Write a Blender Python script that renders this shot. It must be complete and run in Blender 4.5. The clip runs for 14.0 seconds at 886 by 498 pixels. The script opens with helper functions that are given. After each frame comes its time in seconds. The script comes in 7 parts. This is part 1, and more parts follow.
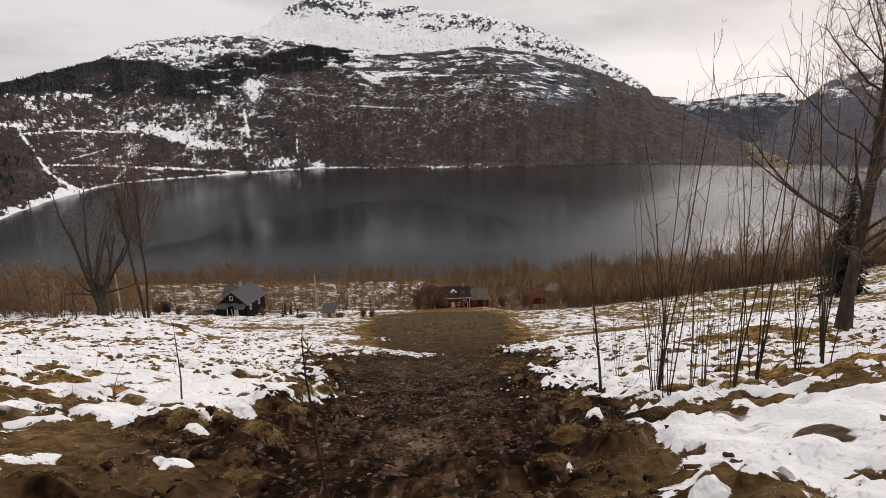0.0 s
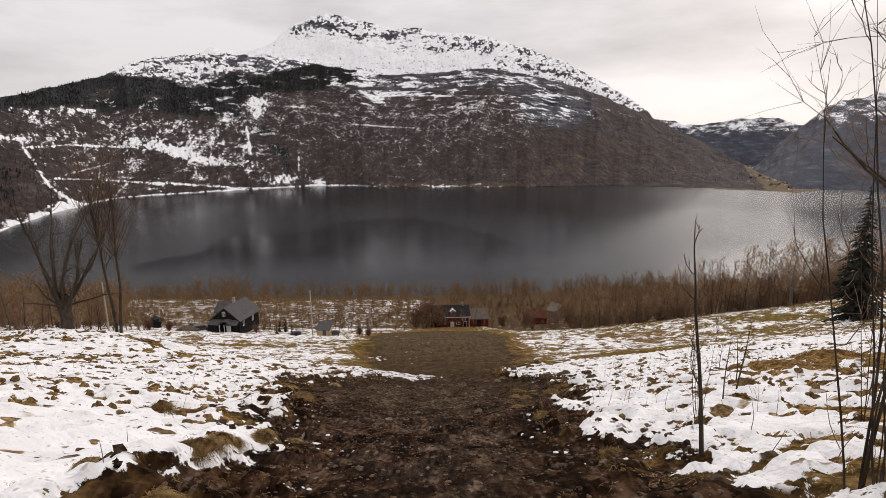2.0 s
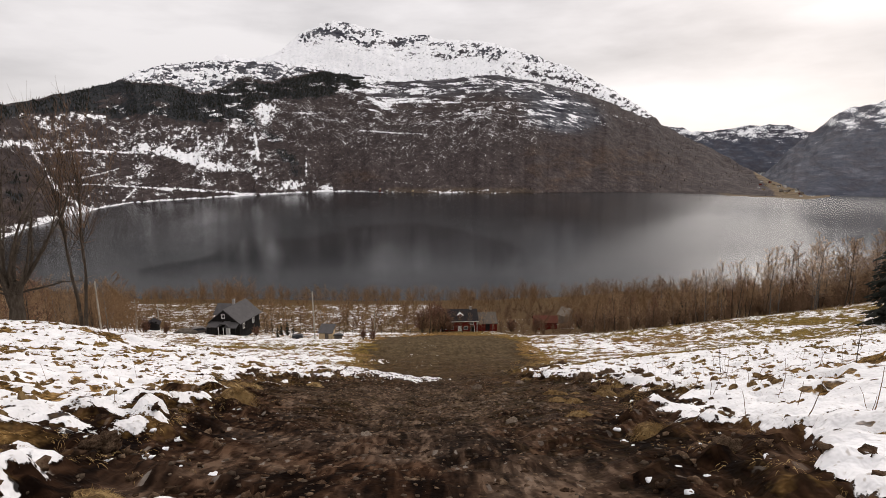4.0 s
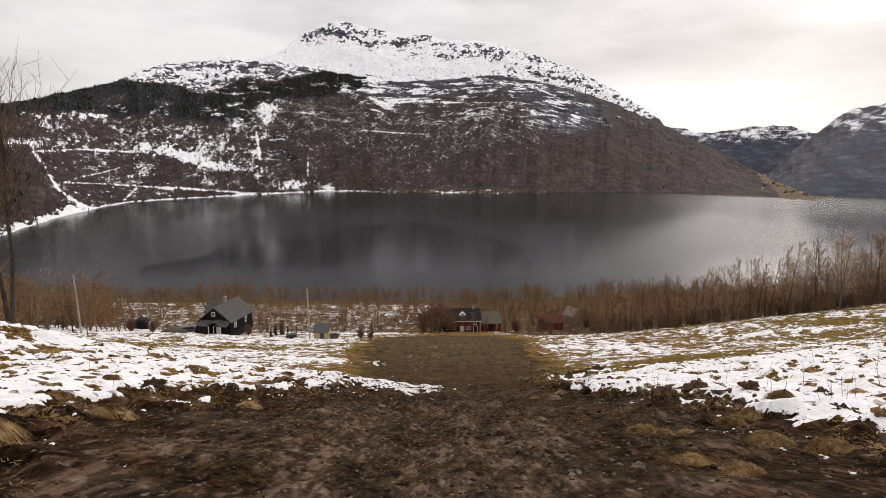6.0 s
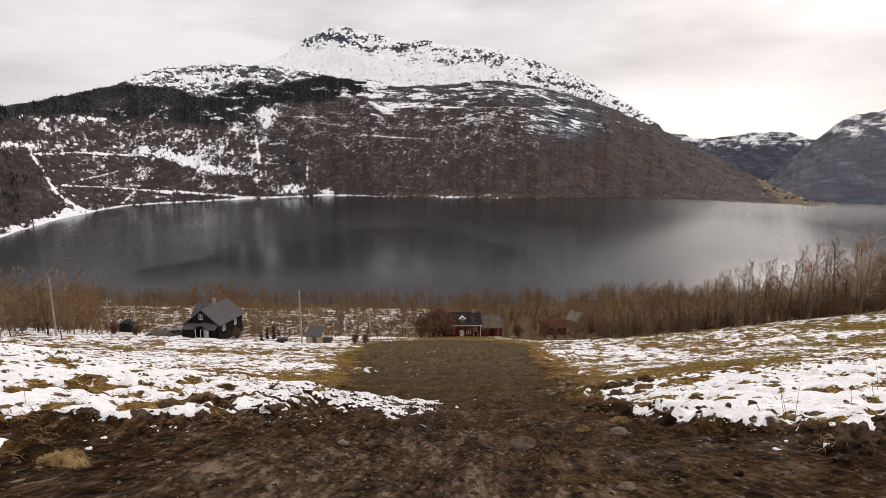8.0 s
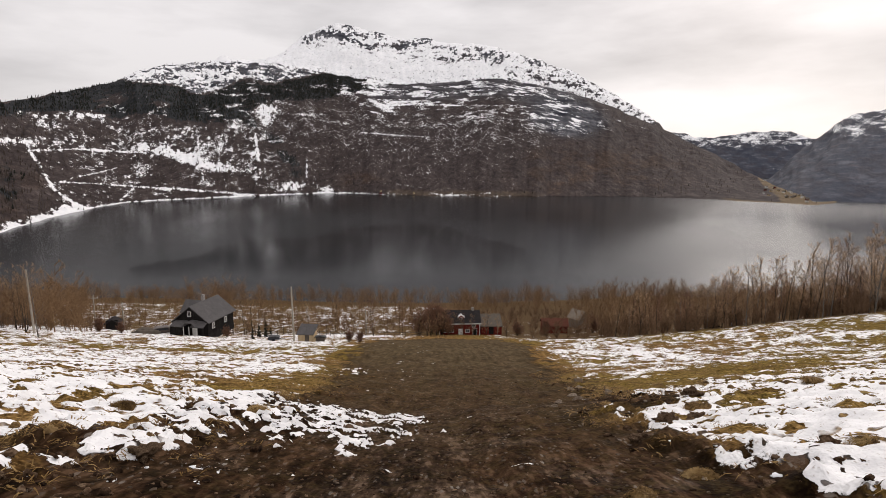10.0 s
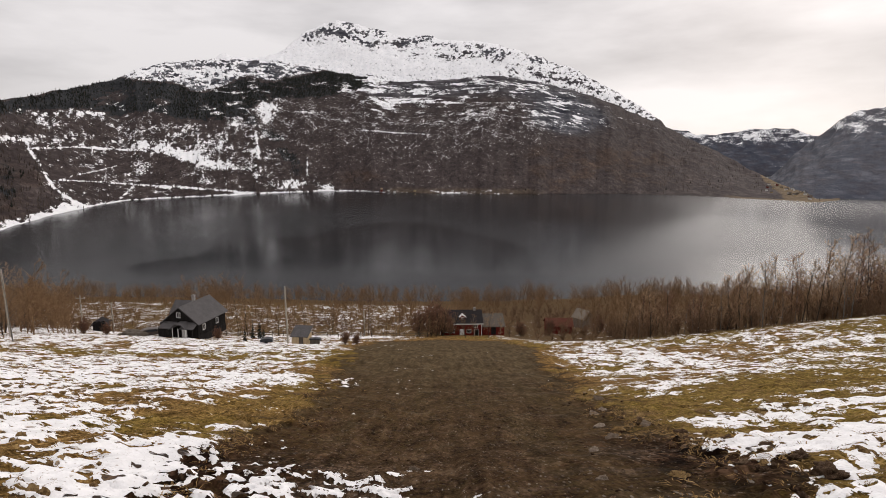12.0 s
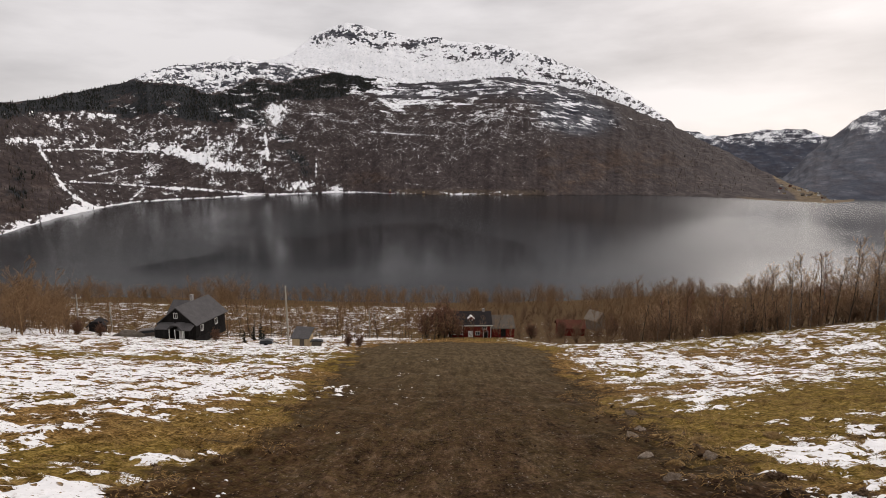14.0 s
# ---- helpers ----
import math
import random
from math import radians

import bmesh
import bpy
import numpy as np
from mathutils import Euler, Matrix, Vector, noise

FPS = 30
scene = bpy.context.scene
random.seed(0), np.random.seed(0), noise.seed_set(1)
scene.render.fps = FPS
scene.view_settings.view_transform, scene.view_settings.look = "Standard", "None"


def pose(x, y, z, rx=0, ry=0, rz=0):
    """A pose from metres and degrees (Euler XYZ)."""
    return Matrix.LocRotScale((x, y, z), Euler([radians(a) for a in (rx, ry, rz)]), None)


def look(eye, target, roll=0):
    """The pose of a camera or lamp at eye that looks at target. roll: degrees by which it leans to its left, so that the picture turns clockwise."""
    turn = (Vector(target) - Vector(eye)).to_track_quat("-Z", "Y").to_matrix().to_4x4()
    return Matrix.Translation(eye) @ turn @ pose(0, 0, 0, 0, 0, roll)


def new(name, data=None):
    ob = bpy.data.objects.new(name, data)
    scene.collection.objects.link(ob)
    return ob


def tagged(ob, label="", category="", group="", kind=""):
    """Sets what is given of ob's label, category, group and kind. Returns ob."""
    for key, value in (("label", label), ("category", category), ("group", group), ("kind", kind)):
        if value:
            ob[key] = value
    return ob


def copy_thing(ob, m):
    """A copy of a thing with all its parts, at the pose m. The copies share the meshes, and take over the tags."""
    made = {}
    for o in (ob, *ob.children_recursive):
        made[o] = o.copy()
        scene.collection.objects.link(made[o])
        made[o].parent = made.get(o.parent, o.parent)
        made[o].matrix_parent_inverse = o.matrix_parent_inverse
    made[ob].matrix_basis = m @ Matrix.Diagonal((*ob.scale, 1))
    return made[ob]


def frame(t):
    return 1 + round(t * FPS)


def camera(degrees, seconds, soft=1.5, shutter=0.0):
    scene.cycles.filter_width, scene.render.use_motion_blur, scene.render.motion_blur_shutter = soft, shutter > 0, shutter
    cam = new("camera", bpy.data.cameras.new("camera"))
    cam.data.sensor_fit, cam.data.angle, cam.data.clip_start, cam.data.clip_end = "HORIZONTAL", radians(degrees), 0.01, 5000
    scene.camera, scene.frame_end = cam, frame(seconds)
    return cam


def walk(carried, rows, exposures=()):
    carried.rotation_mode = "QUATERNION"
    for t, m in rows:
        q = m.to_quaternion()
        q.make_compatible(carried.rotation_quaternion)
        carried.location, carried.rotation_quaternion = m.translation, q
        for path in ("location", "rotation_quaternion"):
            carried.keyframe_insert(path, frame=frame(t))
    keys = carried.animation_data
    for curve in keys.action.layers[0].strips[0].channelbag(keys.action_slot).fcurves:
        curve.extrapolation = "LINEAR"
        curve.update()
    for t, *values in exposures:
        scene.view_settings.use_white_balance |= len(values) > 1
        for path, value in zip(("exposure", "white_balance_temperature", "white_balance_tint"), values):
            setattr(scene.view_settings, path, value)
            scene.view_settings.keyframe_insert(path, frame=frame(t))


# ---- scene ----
cam = camera(76.0, 14.0, soft=0.65)
PATH = [
    (0, (0.228, -1.636, 4.686), (0.267, 0.323, 4.280), -1.0),
    (0.5, (0.261, -0.987, 4.484), (0.302, 0.975, 4.096), -0.9),
    (1, (0.28, -0.288, 4.273), (0.323, 1.675, 3.895), -0.7),
    (1.5, (0.278, 0.489, 3.997), (0.321, 2.456, 3.634), -0.5),
    (2, (0.274, 1.337, 3.624), (0.315, 3.308, 3.285), -0.2),
    (2.5, (0.269, 2.398, 3.057), (0.306, 4.372, 2.736), 0.1),
    (3, (0.27, 3.453, 2.439), (0.297, 5.429, 2.127), 0.0),
    (5.5, (0.25, 9.703, 0.317), (0.261, 11.676, -0.005), -0.1),
    (6, (0.26, 11.283, -0.356), (0.27, 13.258, -0.669), -0.0),
    (6.5, (0.285, 12.718, -0.989), (0.296, 14.694, -1.292), 0.2),
    (7, (0.283, 14.056, -1.485), (0.295, 16.034, -1.782), 0.2),
    (7.5, (0.301, 15.17, -1.824), (0.313, 17.148, -2.119), 0.2),
    (8, (0.316, 16.242, -2.094), (0.328, 18.22, -2.389), 0.2),
    (10.5, (0.744, 20.945, -3.401), (0.757, 22.922, -3.703), 0.4),
    (11, (0.769, 22.038, -3.535), (0.78, 24.015, -3.838), 0.3),
    (11.5, (0.779, 23.125, -3.689), (0.789, 25.101, -3.994), 0.3),
    (12, (0.798, 24.342, -3.879), (0.807, 26.318, -4.187), 0.3),
    (12.5, (0.887, 25.331, -4.138), (0.888, 27.307, -4.443), 0.2),
    (13, (0.967, 26.46, -4.445), (0.957, 28.437, -4.749), 0.2),
    (13.5, (0.981, 27.439, -4.766), (0.962, 29.416, -5.07), 0.1),
    (14, (1.012, 28.518, -5.156), (0.99, 30.495, -5.458), 0.2),
]
walk(cam, [(t, look(eye, target, roll)) for t, eye, target, roll in PATH], [(0.0, -0.2, 6700, 15.0), (3.0, -0.06, 6700, 15.0), (6.5, 0.0, 6700, 15.0), (11.0, -0.08, 6700, 15.0), (14.0, -0.16, 6700, 15.0)])

# ---- light ----
SUN_AZ, SUN_EL = 34.0, 24.0
sun_way = Vector((math.sin(radians(SUN_AZ)) * math.cos(radians(SUN_EL)), math.cos(radians(SUN_AZ)) * math.cos(radians(SUN_EL)), math.sin(radians(SUN_EL))))


def make_world():
    w = bpy.data.worlds.new("overcast_sky")
    scene.world = w
    w.use_nodes = True
    nt = w.node_tree
    nt.nodes.clear()
    N, L = nt.nodes.new, nt.links.new
    out, bg = N("ShaderNodeOutputWorld"), N("ShaderNodeBackground")
    sky = N("ShaderNodeTexSky")
    sky.sky_type, sky.sun_disc = "NISHITA", False
    sky.sun_elevation, sky.sun_rotation = radians(SUN_EL), radians(SUN_AZ)
    tc, mp = N("ShaderNodeTexCoord"), N("ShaderNodeMapping")
    mp.inputs["Scale"].default_value = (1.6, 1.6, 6.0)
    mp.inputs["Location"].default_value = (3.3, 1.2, 0.4)
    n1 = N("ShaderNodeTexNoise")
    n1.inputs["Scale"].default_value, n1.inputs["Detail"].default_value, n1.inputs["Roughness"].default_value = 1.3, 6, 0.52
    L(tc.outputs["Generated"], mp.inputs[0])
    L(mp.outputs[0], n1.inputs["Vector"])
    ramp = N("ShaderNodeValToRGB")
    ramp.color_ramp.elements[0].position, ramp.color_ramp.elements[0].color = 0.32, (0.46, 0.46, 0.465, 1)
    ramp.color_ramp.elements[1].position, ramp.color_ramp.elements[1].color = 0.62, (0.84, 0.84, 0.84, 1)
    L(n1.outputs[0], ramp.inputs[0])
    # the sun behind the cloud: a wide brighter part of the sky
    dot = N("ShaderNodeVectorMath")
    dot.operation = "DOT_PRODUCT"
    glow_way = Vector((math.sin(radians(31)), math.cos(radians(31)), 0.16)).normalized()
    dot.inputs[1].default_value = glow_way
    L(tc.outputs["Generated"], dot.inputs[0])
    mr = N("ShaderNodeMapRange")
    mr.interpolation_type = "SMOOTHSTEP"
    mr.inputs[1].default_value, mr.inputs[2].default_value = 0.86, 1.0
    mr.inputs[3].default_value, mr.inputs[4].default_value = 0.0, 0.20
    L(dot.outputs["Value"], mr.inputs[0])
    addc = N("ShaderNodeMix")
    addc.data_type, addc.blend_type = "RGBA", "ADD"
    addc.inputs["Factor"].default_value = 1.0
    tint = N("ShaderNodeMix")
    tint.data_type, tint.blend_type = "RGBA", "MULTIPLY"
    tint.inputs["Factor"].default_value = 1.0
    tint.inputs["A"].default_value = (1.0, 0.97, 0.93, 1)
    L(mr.outputs[0], tint.inputs["B"])
    L(ramp.outputs[0], addc.inputs["A"])
    L(tint.outputs["Result"], addc.inputs["B"])
    dim = N("ShaderNodeMix")
    dim.data_type, dim.blend_type = "RGBA", "MULTIPLY"
    dim.inputs["Factor"].default_value = 1.0
    dim.inputs["B"].default_value = (0.1, 0.1, 0.1, 1)
    L(sky.outputs[0], dim.inputs["A"])
    # an overcast sky is brightest overhead
    sep, up, gain = N("ShaderNodeSeparateXYZ"), N("ShaderNodeMapRange"), N("ShaderNodeVectorMath")
    L(tc.outputs["Generated"], sep.inputs[0])
    up.inputs[1].default_value, up.inputs[2].default_value, up.inputs[3].default_value, up.inputs[4].default_value = 0.12, 1.0, 1.0, 1.75
    L(sep.outputs["Z"], up.inputs[0])
    gain.operation = "SCALE"
    L(addc.outputs["Result"], gain.inputs[0])
    L(up.outputs[0], gain.inputs["Scale"])
    mix = N("ShaderNodeMix")
    mix.data_type = "RGBA"
    mix.inputs["Factor"].default_value = 0.94
    L(dim.outputs["Result"], mix.inputs["A"])
    L(gain.outputs[0], mix.inputs["B"])
    L(mix.outputs["Result"], bg.inputs["Color"])
    bg.inputs["Strength"].default_value = 1.0
    L(bg.outputs[0], out.inputs[0])


make_world()
sun = new("sun", bpy.data.lights.new("sun", "SUN"))
sun.data.energy, sun.data.angle, sun.data.color = 1.2, radians(25), (1.0, 0.96, 0.9)
sun.matrix_world = look(sun_way * 50, (0, 0, 0))


# ---- arithmetic noise for the land ----
def lattice(ix, iy, seed):
    h = (ix.astype(np.int64) * 374761393 + iy.astype(np.int64) * 668265263 + seed * 1442695041) & 0xFFFFFFFF
    h = ((h ^ (h >> 13)) * 1274126177) & 0xFFFFFFFF
    h = ((h ^ (h >> 16)) * 2246822519) & 0xFFFFFFFF
    return ((h ^ (h >> 15)) & 0xFFFFFF) / float(0xFFFFFF)


def value_noise(x, y, seed=0):
    x, y = np.asarray(x, float), np.asarray(y, float)
    ix, iy = np.floor(x), np.floor(y)
    fx, fy = x - ix, y - iy
    fx, fy = fx * fx * fx * (fx * (fx * 6 - 15) + 10), fy * fy * fy * (fy * (fy * 6 - 15) + 10)
    a, b = lattice(ix, iy, seed), lattice(ix + 1, iy, seed)
    c, d = lattice(ix, iy + 1, seed), lattice(ix + 1, iy + 1, seed)
    return (a + (b - a) * fx) + ((c + (d - c) * fx) - (a + (b - a) * fx)) * fy


def fbm(x, y, seed=0, octaves=4, gain=0.5):
    """About -1 to 1."""
    total, amp, norm = 0.0, 1.0, 0.0
    for k in range(octaves):
        total = total + amp * (value_noise(x * 2.03 ** k + 17.3 * k, y * 2.03 ** k - 9.1 * k, seed + k) * 2 - 1)
        norm += amp
        amp *= gain
    return total / norm * 1.6


def smooth(a, b, v):
    t = np.clip((np.asarray(v, float) - a) / (b - a), 0, 1)
    return t * t * (3 - 2 * t)


# ---- the hillside: height and cover ----
KNOT_Y = (-70, -20, -3, 3, 8, 14, 20, 28, 34, 40, 56, 75, 103, 120, 160, 200, 260, 330, 380)
KNOT_Z = (24, 10.5, 4.32, 1.94, -0.16, -2.4, -4.88, -7.55, -9.65, -12.4, -17.8, -23.7, -29.9, -35.3, -46.9, -55.5, -67.8, -80.6, -88)
ROAD_Y = (-6, 0, 3, 4.4, 5.6, 7, 9, 12, 14, 17, 20, 23, 25, 27, 30, 33, 41, 57, 75, 110, 150)
ROAD_L = (0.9, 0.95, 1.4, 1.55, 1.6, 1.65, 1.8, 2.7, 3.3, 4.2, 5.2, 4.6, 3.5, 2.9, 2.9, 3.6, 4.6, 6.2, 8.4, 12.0, 13.0)
ROAD_R = (0.7, 0.8, 1.35, 1.6, 2.3, 2.5, 2.4, 3.1, 3.7, 4.9, 5.4, 4.7, 4.1, 3.6, 4.0, 5.3, 7.4, 9.2, 11.6, 13.5, 14.0)
_ky = np.linspace(-70, 380, 1801)
_kz = np.interp(_ky, KNOT_Y, KNOT_Z)
_kern = np.exp(-0.5 * (np.arange(-24, 25) / 8.0) ** 2)
_kz = np.convolve(np.pad(_kz, 24, mode="reflect", reflect_type="odd"), _kern / _kern.sum(), mode="valid")


def base_height(x, y):
    x, y = np.asarray(x, float), np.asarray(y, float)
    z = np.interp(y, _ky, _kz)
    dec = 1 - 0.8 * smooth(118, 185, y)
    xr, xl = np.clip(x, 0, 120), np.maximum(-x, 0)
    rise = xr * np.interp(y, (0, 15, 30, 45, 65, 105, 130), (0.093, 0.091, 0.093, 0.065, 0.025, 0.0, 0.0)) + xr ** 2 * np.interp(y, (40, 65, 105), (0.0, 0.0008, 0.00095))
    xm = np.minimum(xl, 160)
    fall = 0.058 * xm + xm / (1 + xm / 40) * np.interp(y, (0, 50, 72, 105), (0.066, 0.055, -0.01, -0.10))
    z = z + (rise + fall) * dec
    z = z + 0.35 * np.exp(-(((x - 10.2) / 2.6) ** 2 + ((y - 15.2) / 1.6) ** 2))
    z = z + 0.95 * np.exp(-(((x + 18.5) / 6) ** 2 + ((y - 32) / 5) ** 2))
    return z + fbm(x / 26, y / 26, 5, 2) * 0.35 * smooth(25, 70, y)


def road_edge(x, y):
    """Metres inside the churned track (negative: outside), with a ragged edge."""
    l, r = np.interp(y, ROAD_Y, ROAD_L), np.interp(y, ROAD_Y, ROAD_R)
    d = np.minimum(x + l, r - x)
    wob = 0.4 + 0.022 * np.clip(y, 0, 70)
    d = d + fbm(x / 1.4, y / 1.9, 11, 4, 0.6) * wob
    return d - 40 * smooth(128, 150, y)


def spot(x, y, cx, cy, rx, ry):
    return np.exp(-(((x - cx) / rx) ** 2 + ((y - cy) / ry) ** 2))


def strip(x, y, x0, y0, x1, y1, w):
    dx, dy = x1 - x0, y1 - y0
    t = np.clip(((x - x0) * dx + (y - y0) * dy) / (dx * dx + dy * dy), 0, 1)
    return np.exp(-((x - x0 - t * dx) ** 2 + (y - y0 - t * dy) ** 2) / w ** 2)


def snow_level(x, y):
    """Over 0: snow lies; the value is how firmly."""
    x, y = np.asarray(x, float), np.asarray(y, float)
    d = road_edge(x, y)
    grow = 1 + np.maximum(y, 0) / 26
    broad = 0.42 * fbm(x / 8.0, y / 4.5, 27, 3)
    mid = 0.46 * fbm(x / (1.1 * grow), y / (0.62 * np.sqrt(grow)), 21, 4, 0.6)
    dash = fbm(x / (0.42 * grow ** 0.55), y / (0.28 * grow ** 0.5), 33, 3, 0.65)
    hum = fbm(x / 0.75, y / 0.95, 49, 3)
    pock = fbm(x / (0.30 * grow ** 0.8), y / (0.50 * grow ** 0.8), 63, 3, 0.6)
    left = smooth(0, -2, x)
    right = 1 - left
    bias = left * np.interp(y, (-5, 2.6, 3.8, 5.5, 20, 27, 31, 42, 47, 60, 75, 93, 104, 112, 124, 131, 139, 145, 150, 158, 175, 300), (-0.85, -0.70, 0.22, 0.52, 0.50, 0.52, 0.72, 0.66, 0.54, 0.66, 0.44, 0.40, 0.50, 0.58, 0.50, 0.02, -0.16, 0.46, 0.0, -0.26, -0.42, -0.45))
    bias = bias + right * np.interp(y, (-5, 2.5, 5, 8, 14, 22, 28, 34, 38, 46, 60, 95, 110), (0.10, 0.05, 0.10, 0.55, 0.68, 0.72, 0.72, 0.66, 0.28, -0.06, -0.06, 0.02, -0.02))
    # grass showing through in strips and swathes, left and right of the track
    bias = bias - left * (0.7 * strip(x, y, -30, 42.5, -9, 45.0, 1.3) + 0.95 * strip(x, y, -8.0, 44, -5.2, 29, 1.2) + 1.0 * strip(x, y, -8.4, 86, -6.6, 44, 2.6) + 0.5 * strip(x, y, -7.2, 28, -4.2, 20.5, 0.9))
    bias = bias - left * (0.95 * strip(x, y, -60, 74, -33, 81, 3.0) + 0.85 * strip(x, y, -28, 83, -12, 91, 2.6) + 0.5 * strip(x, y, -50, 60, -24, 62, 1.5) + 0.55 * spot(x, y, -12, 72, 3, 2.2) + 0.95 * strip(x, y, -42, 84.5, -15, 80.4, 1.7))
    bias = bias - right * (0.75 * strip(x, y, 10, 46, 18, 53, 2.6) + 0.85 * strip(x, y, 18, 53, 60, 90, 3.6) + 0.5 * spot(x, y, 9.7, 33.2, 1.7, 0.9) + 0.6 * strip(x, y, 7.5, 38, 16, 43, 0.9) + 0.45 * strip(x, y, 4.2, 4.9, 9, 6.4, 0.7) + 0.5 * strip(x, y, 6, 11.3, 12, 12.8, 0.9))
    bias = bias + right * (0.75 * strip(x, y, 11.5, 42, 22, 45, 1.1) + 0.75 * spot(x, y, 13.2, 54.5, 2.0, 3.2) + 0.45 * spot(x, y, 23, 88, 7, 9) + 0.55 * strip(x, y, 30, 66, 55, 86, 3.6) + 0.55 * strip(x, y, 9, 33, 18, 40, 2.5) + 0.3 * strip(x, y, 24, 56, 40, 66, 2.5))
    bias = bias - 1.7 * spot(x, y, 9.8, 14.8, 2.3, 1.3) - 1.1 * spot(x, y, -3.5, 14.2, 1.1, 2.6) - 0.9 * spot(x, y, 4.4, 32.0, 1.2, 2.6) - 0.9 * spot(x, y, -4.3, 35.6, 1.0, 1.5) - 0.6 * spot(x, y, 7.4, 35.0, 1.6, 1.6) - 0.5 * spot(x, y, 12.5, 58, 2.5, 7)
    bias = bias + 0.7 * spot(x, y, -7.0, 25.5, 2.2, 4.0)
    firm = np.minimum(broad + mid + bias, np.interp(y, (8, 30, 45), (0.76, 0.74, 0.58))) - 1.3 * spot(x, y, 6.3, 34.4, 1.5, 3.4) ** 0.7
    n = firm + dash * 0.66 - hum * 0.36 - 0.80 * smooth(0.16, 0.50, pock)
    n = n - smooth(np.interp(y, (-3, 4, 6, 26, 32, 38, 50, 80, 110), (-1.2, -0.8, -0.3, -0.3, -0.5, -1.7, -3.0, -3.8, -4.0)), 0.35, d) * 1.8
    # broken crusts left lying on the dark soil
    shard = fbm(x / 0.24, y / 0.20, 36, 3, 0.65)
    crust = spot(x, y, -2.4, 31.6, 2.5, 3.4) ** 0.8 * 1.45 + 1.25 * spot(x, y, -6.1, 63, 1.1, 5.5) + 0.95 * spot(x, y, 6.9, 36.2, 1.5, 3.0) + 0.7 * spot(x, y, 5.6, 29.8, 1.0, 2.0)
    n = n + np.minimum(crust, 1.3) * (0.72 + 2.3 * shard + 0.5 * dash)
    n = n + 0.9 * spot(x, y, -2.3, 5.8, 0.9, 1.1) + 1.1 * spot(x, y, -2.5, 7.0, 0.9, 0.8)
    # the drift close by
    n = n + 1.6 * np.exp(-(((x - 3.05) / 1.30) ** 2 + ((y - 1.3) / 1.0) ** 2) ** 1.5)
    n = n + 1.5 * strip(x, y, -36, 140, -9, 146, 2.0)
    n = n - 1.9 * strip(x, y, 3, 124, 4, 170, 10) * smooth(108, 122, y)
    wood = smooth(0, 5, y - np.interp(x, (2, 14, 20, 32, 45, 60, 76, 100, 140), (300, 190, 113, 109, 107, 106, 106, 109, 116)))
    for a, b, r in ((-1.5, 1.7, 0.24), (-1.25, 2.15, 0.26), (-1.85, 2.9, 0.16), (-1.75, 2.35, 0.14), (1.2, 1.75, 0.2), (-2.9, 3.4, 0.3), (1.7, 3.3, 0.22)):
        n = n + 1.9 * spot(x, y, a, b, r, 0.7 * r)
    return n - 2.0 * smooth(0, 30, y - 205 - 80 * smooth(12, -4, x)) - 1.2 * wood


def ground_height(x, y, detail=True):
    x, y = np.asarray(x, float), np.asarray(y, float)
    z = base_height(x, y)
    d = road_edge(x, y)
    s = snow_level(x, y)
    far = 1 / (1 + np.maximum(y, 0) / 60)
    mud = smooth(-0.25, 0.25, d)
    z = z - 0.10 * smooth(-0.3, 0.8, d) * far + (0.05 + 0.07 * smooth(4, 12, y)) * np.exp(-((d + 0.35) / 0.4) ** 2) * (0.5 + fbm(x / 1.1, y / 1.1, 41, 2)) * far
    snow = smooth(0.0, 0.3, s)
    if detail:
        along = 0.55 * (1 + np.clip(y - 14, 0, 40) / 7)
        lumps = np.maximum(fbm(x / 0.50, y / along, 43, 3, 0.6), -0.3)
        z = z + mud * (0.065 * lumps + 0.06 * fbm(x / 2.2, y / 3.5, 45, 2)) * (0.5 + 0.5 * far)
        edge = np.exp(-((d - 0.2) / 0.7) ** 2)
        z = z + 0.13 * edge * np.maximum(fbm(x / 0.38, y / 0.38, 47, 3, 0.6), 0) * far
        z = z + (1 - mud) * (0.085 * fbm(x / 0.75, y / 0.95, 49, 3) + 0.055 * fbm(x / 0.28, y / 0.36, 51, 3))
        z = z + snow * (0.075 + 0.035 * fbm(x / 0.42, y / 0.36, 53, 3))
        # two worn wheel lines down the track
        for c in (-1.0, 1.2):
            z = z - 0.06 * np.exp(-((x - c * (1 + np.maximum(y - 25, 0) / 90) - 0.25 * fbm(y / 9, y * 0 + c, 57, 2)) / 0.3) ** 2) * mud
    return z


def gz(x, y):
    return float(ground_height(np.array([x]), np.array([y]))[0])


# ---- materials ----
def mat(name, base=(0.5, 0.5, 0.5), rough=0.8, metal=0.0):
    m = bpy.data.materials.new(name)
    m.use_nodes = True
    p = m.node_tree.nodes["Principled BSDF"]
    p.inputs["Base Color"].default_value = (*base, 1)
    p.inputs["Roughness"].default_value, p.inputs["Metallic"].default_value = rough, metal
    return m, m.node_tree, p


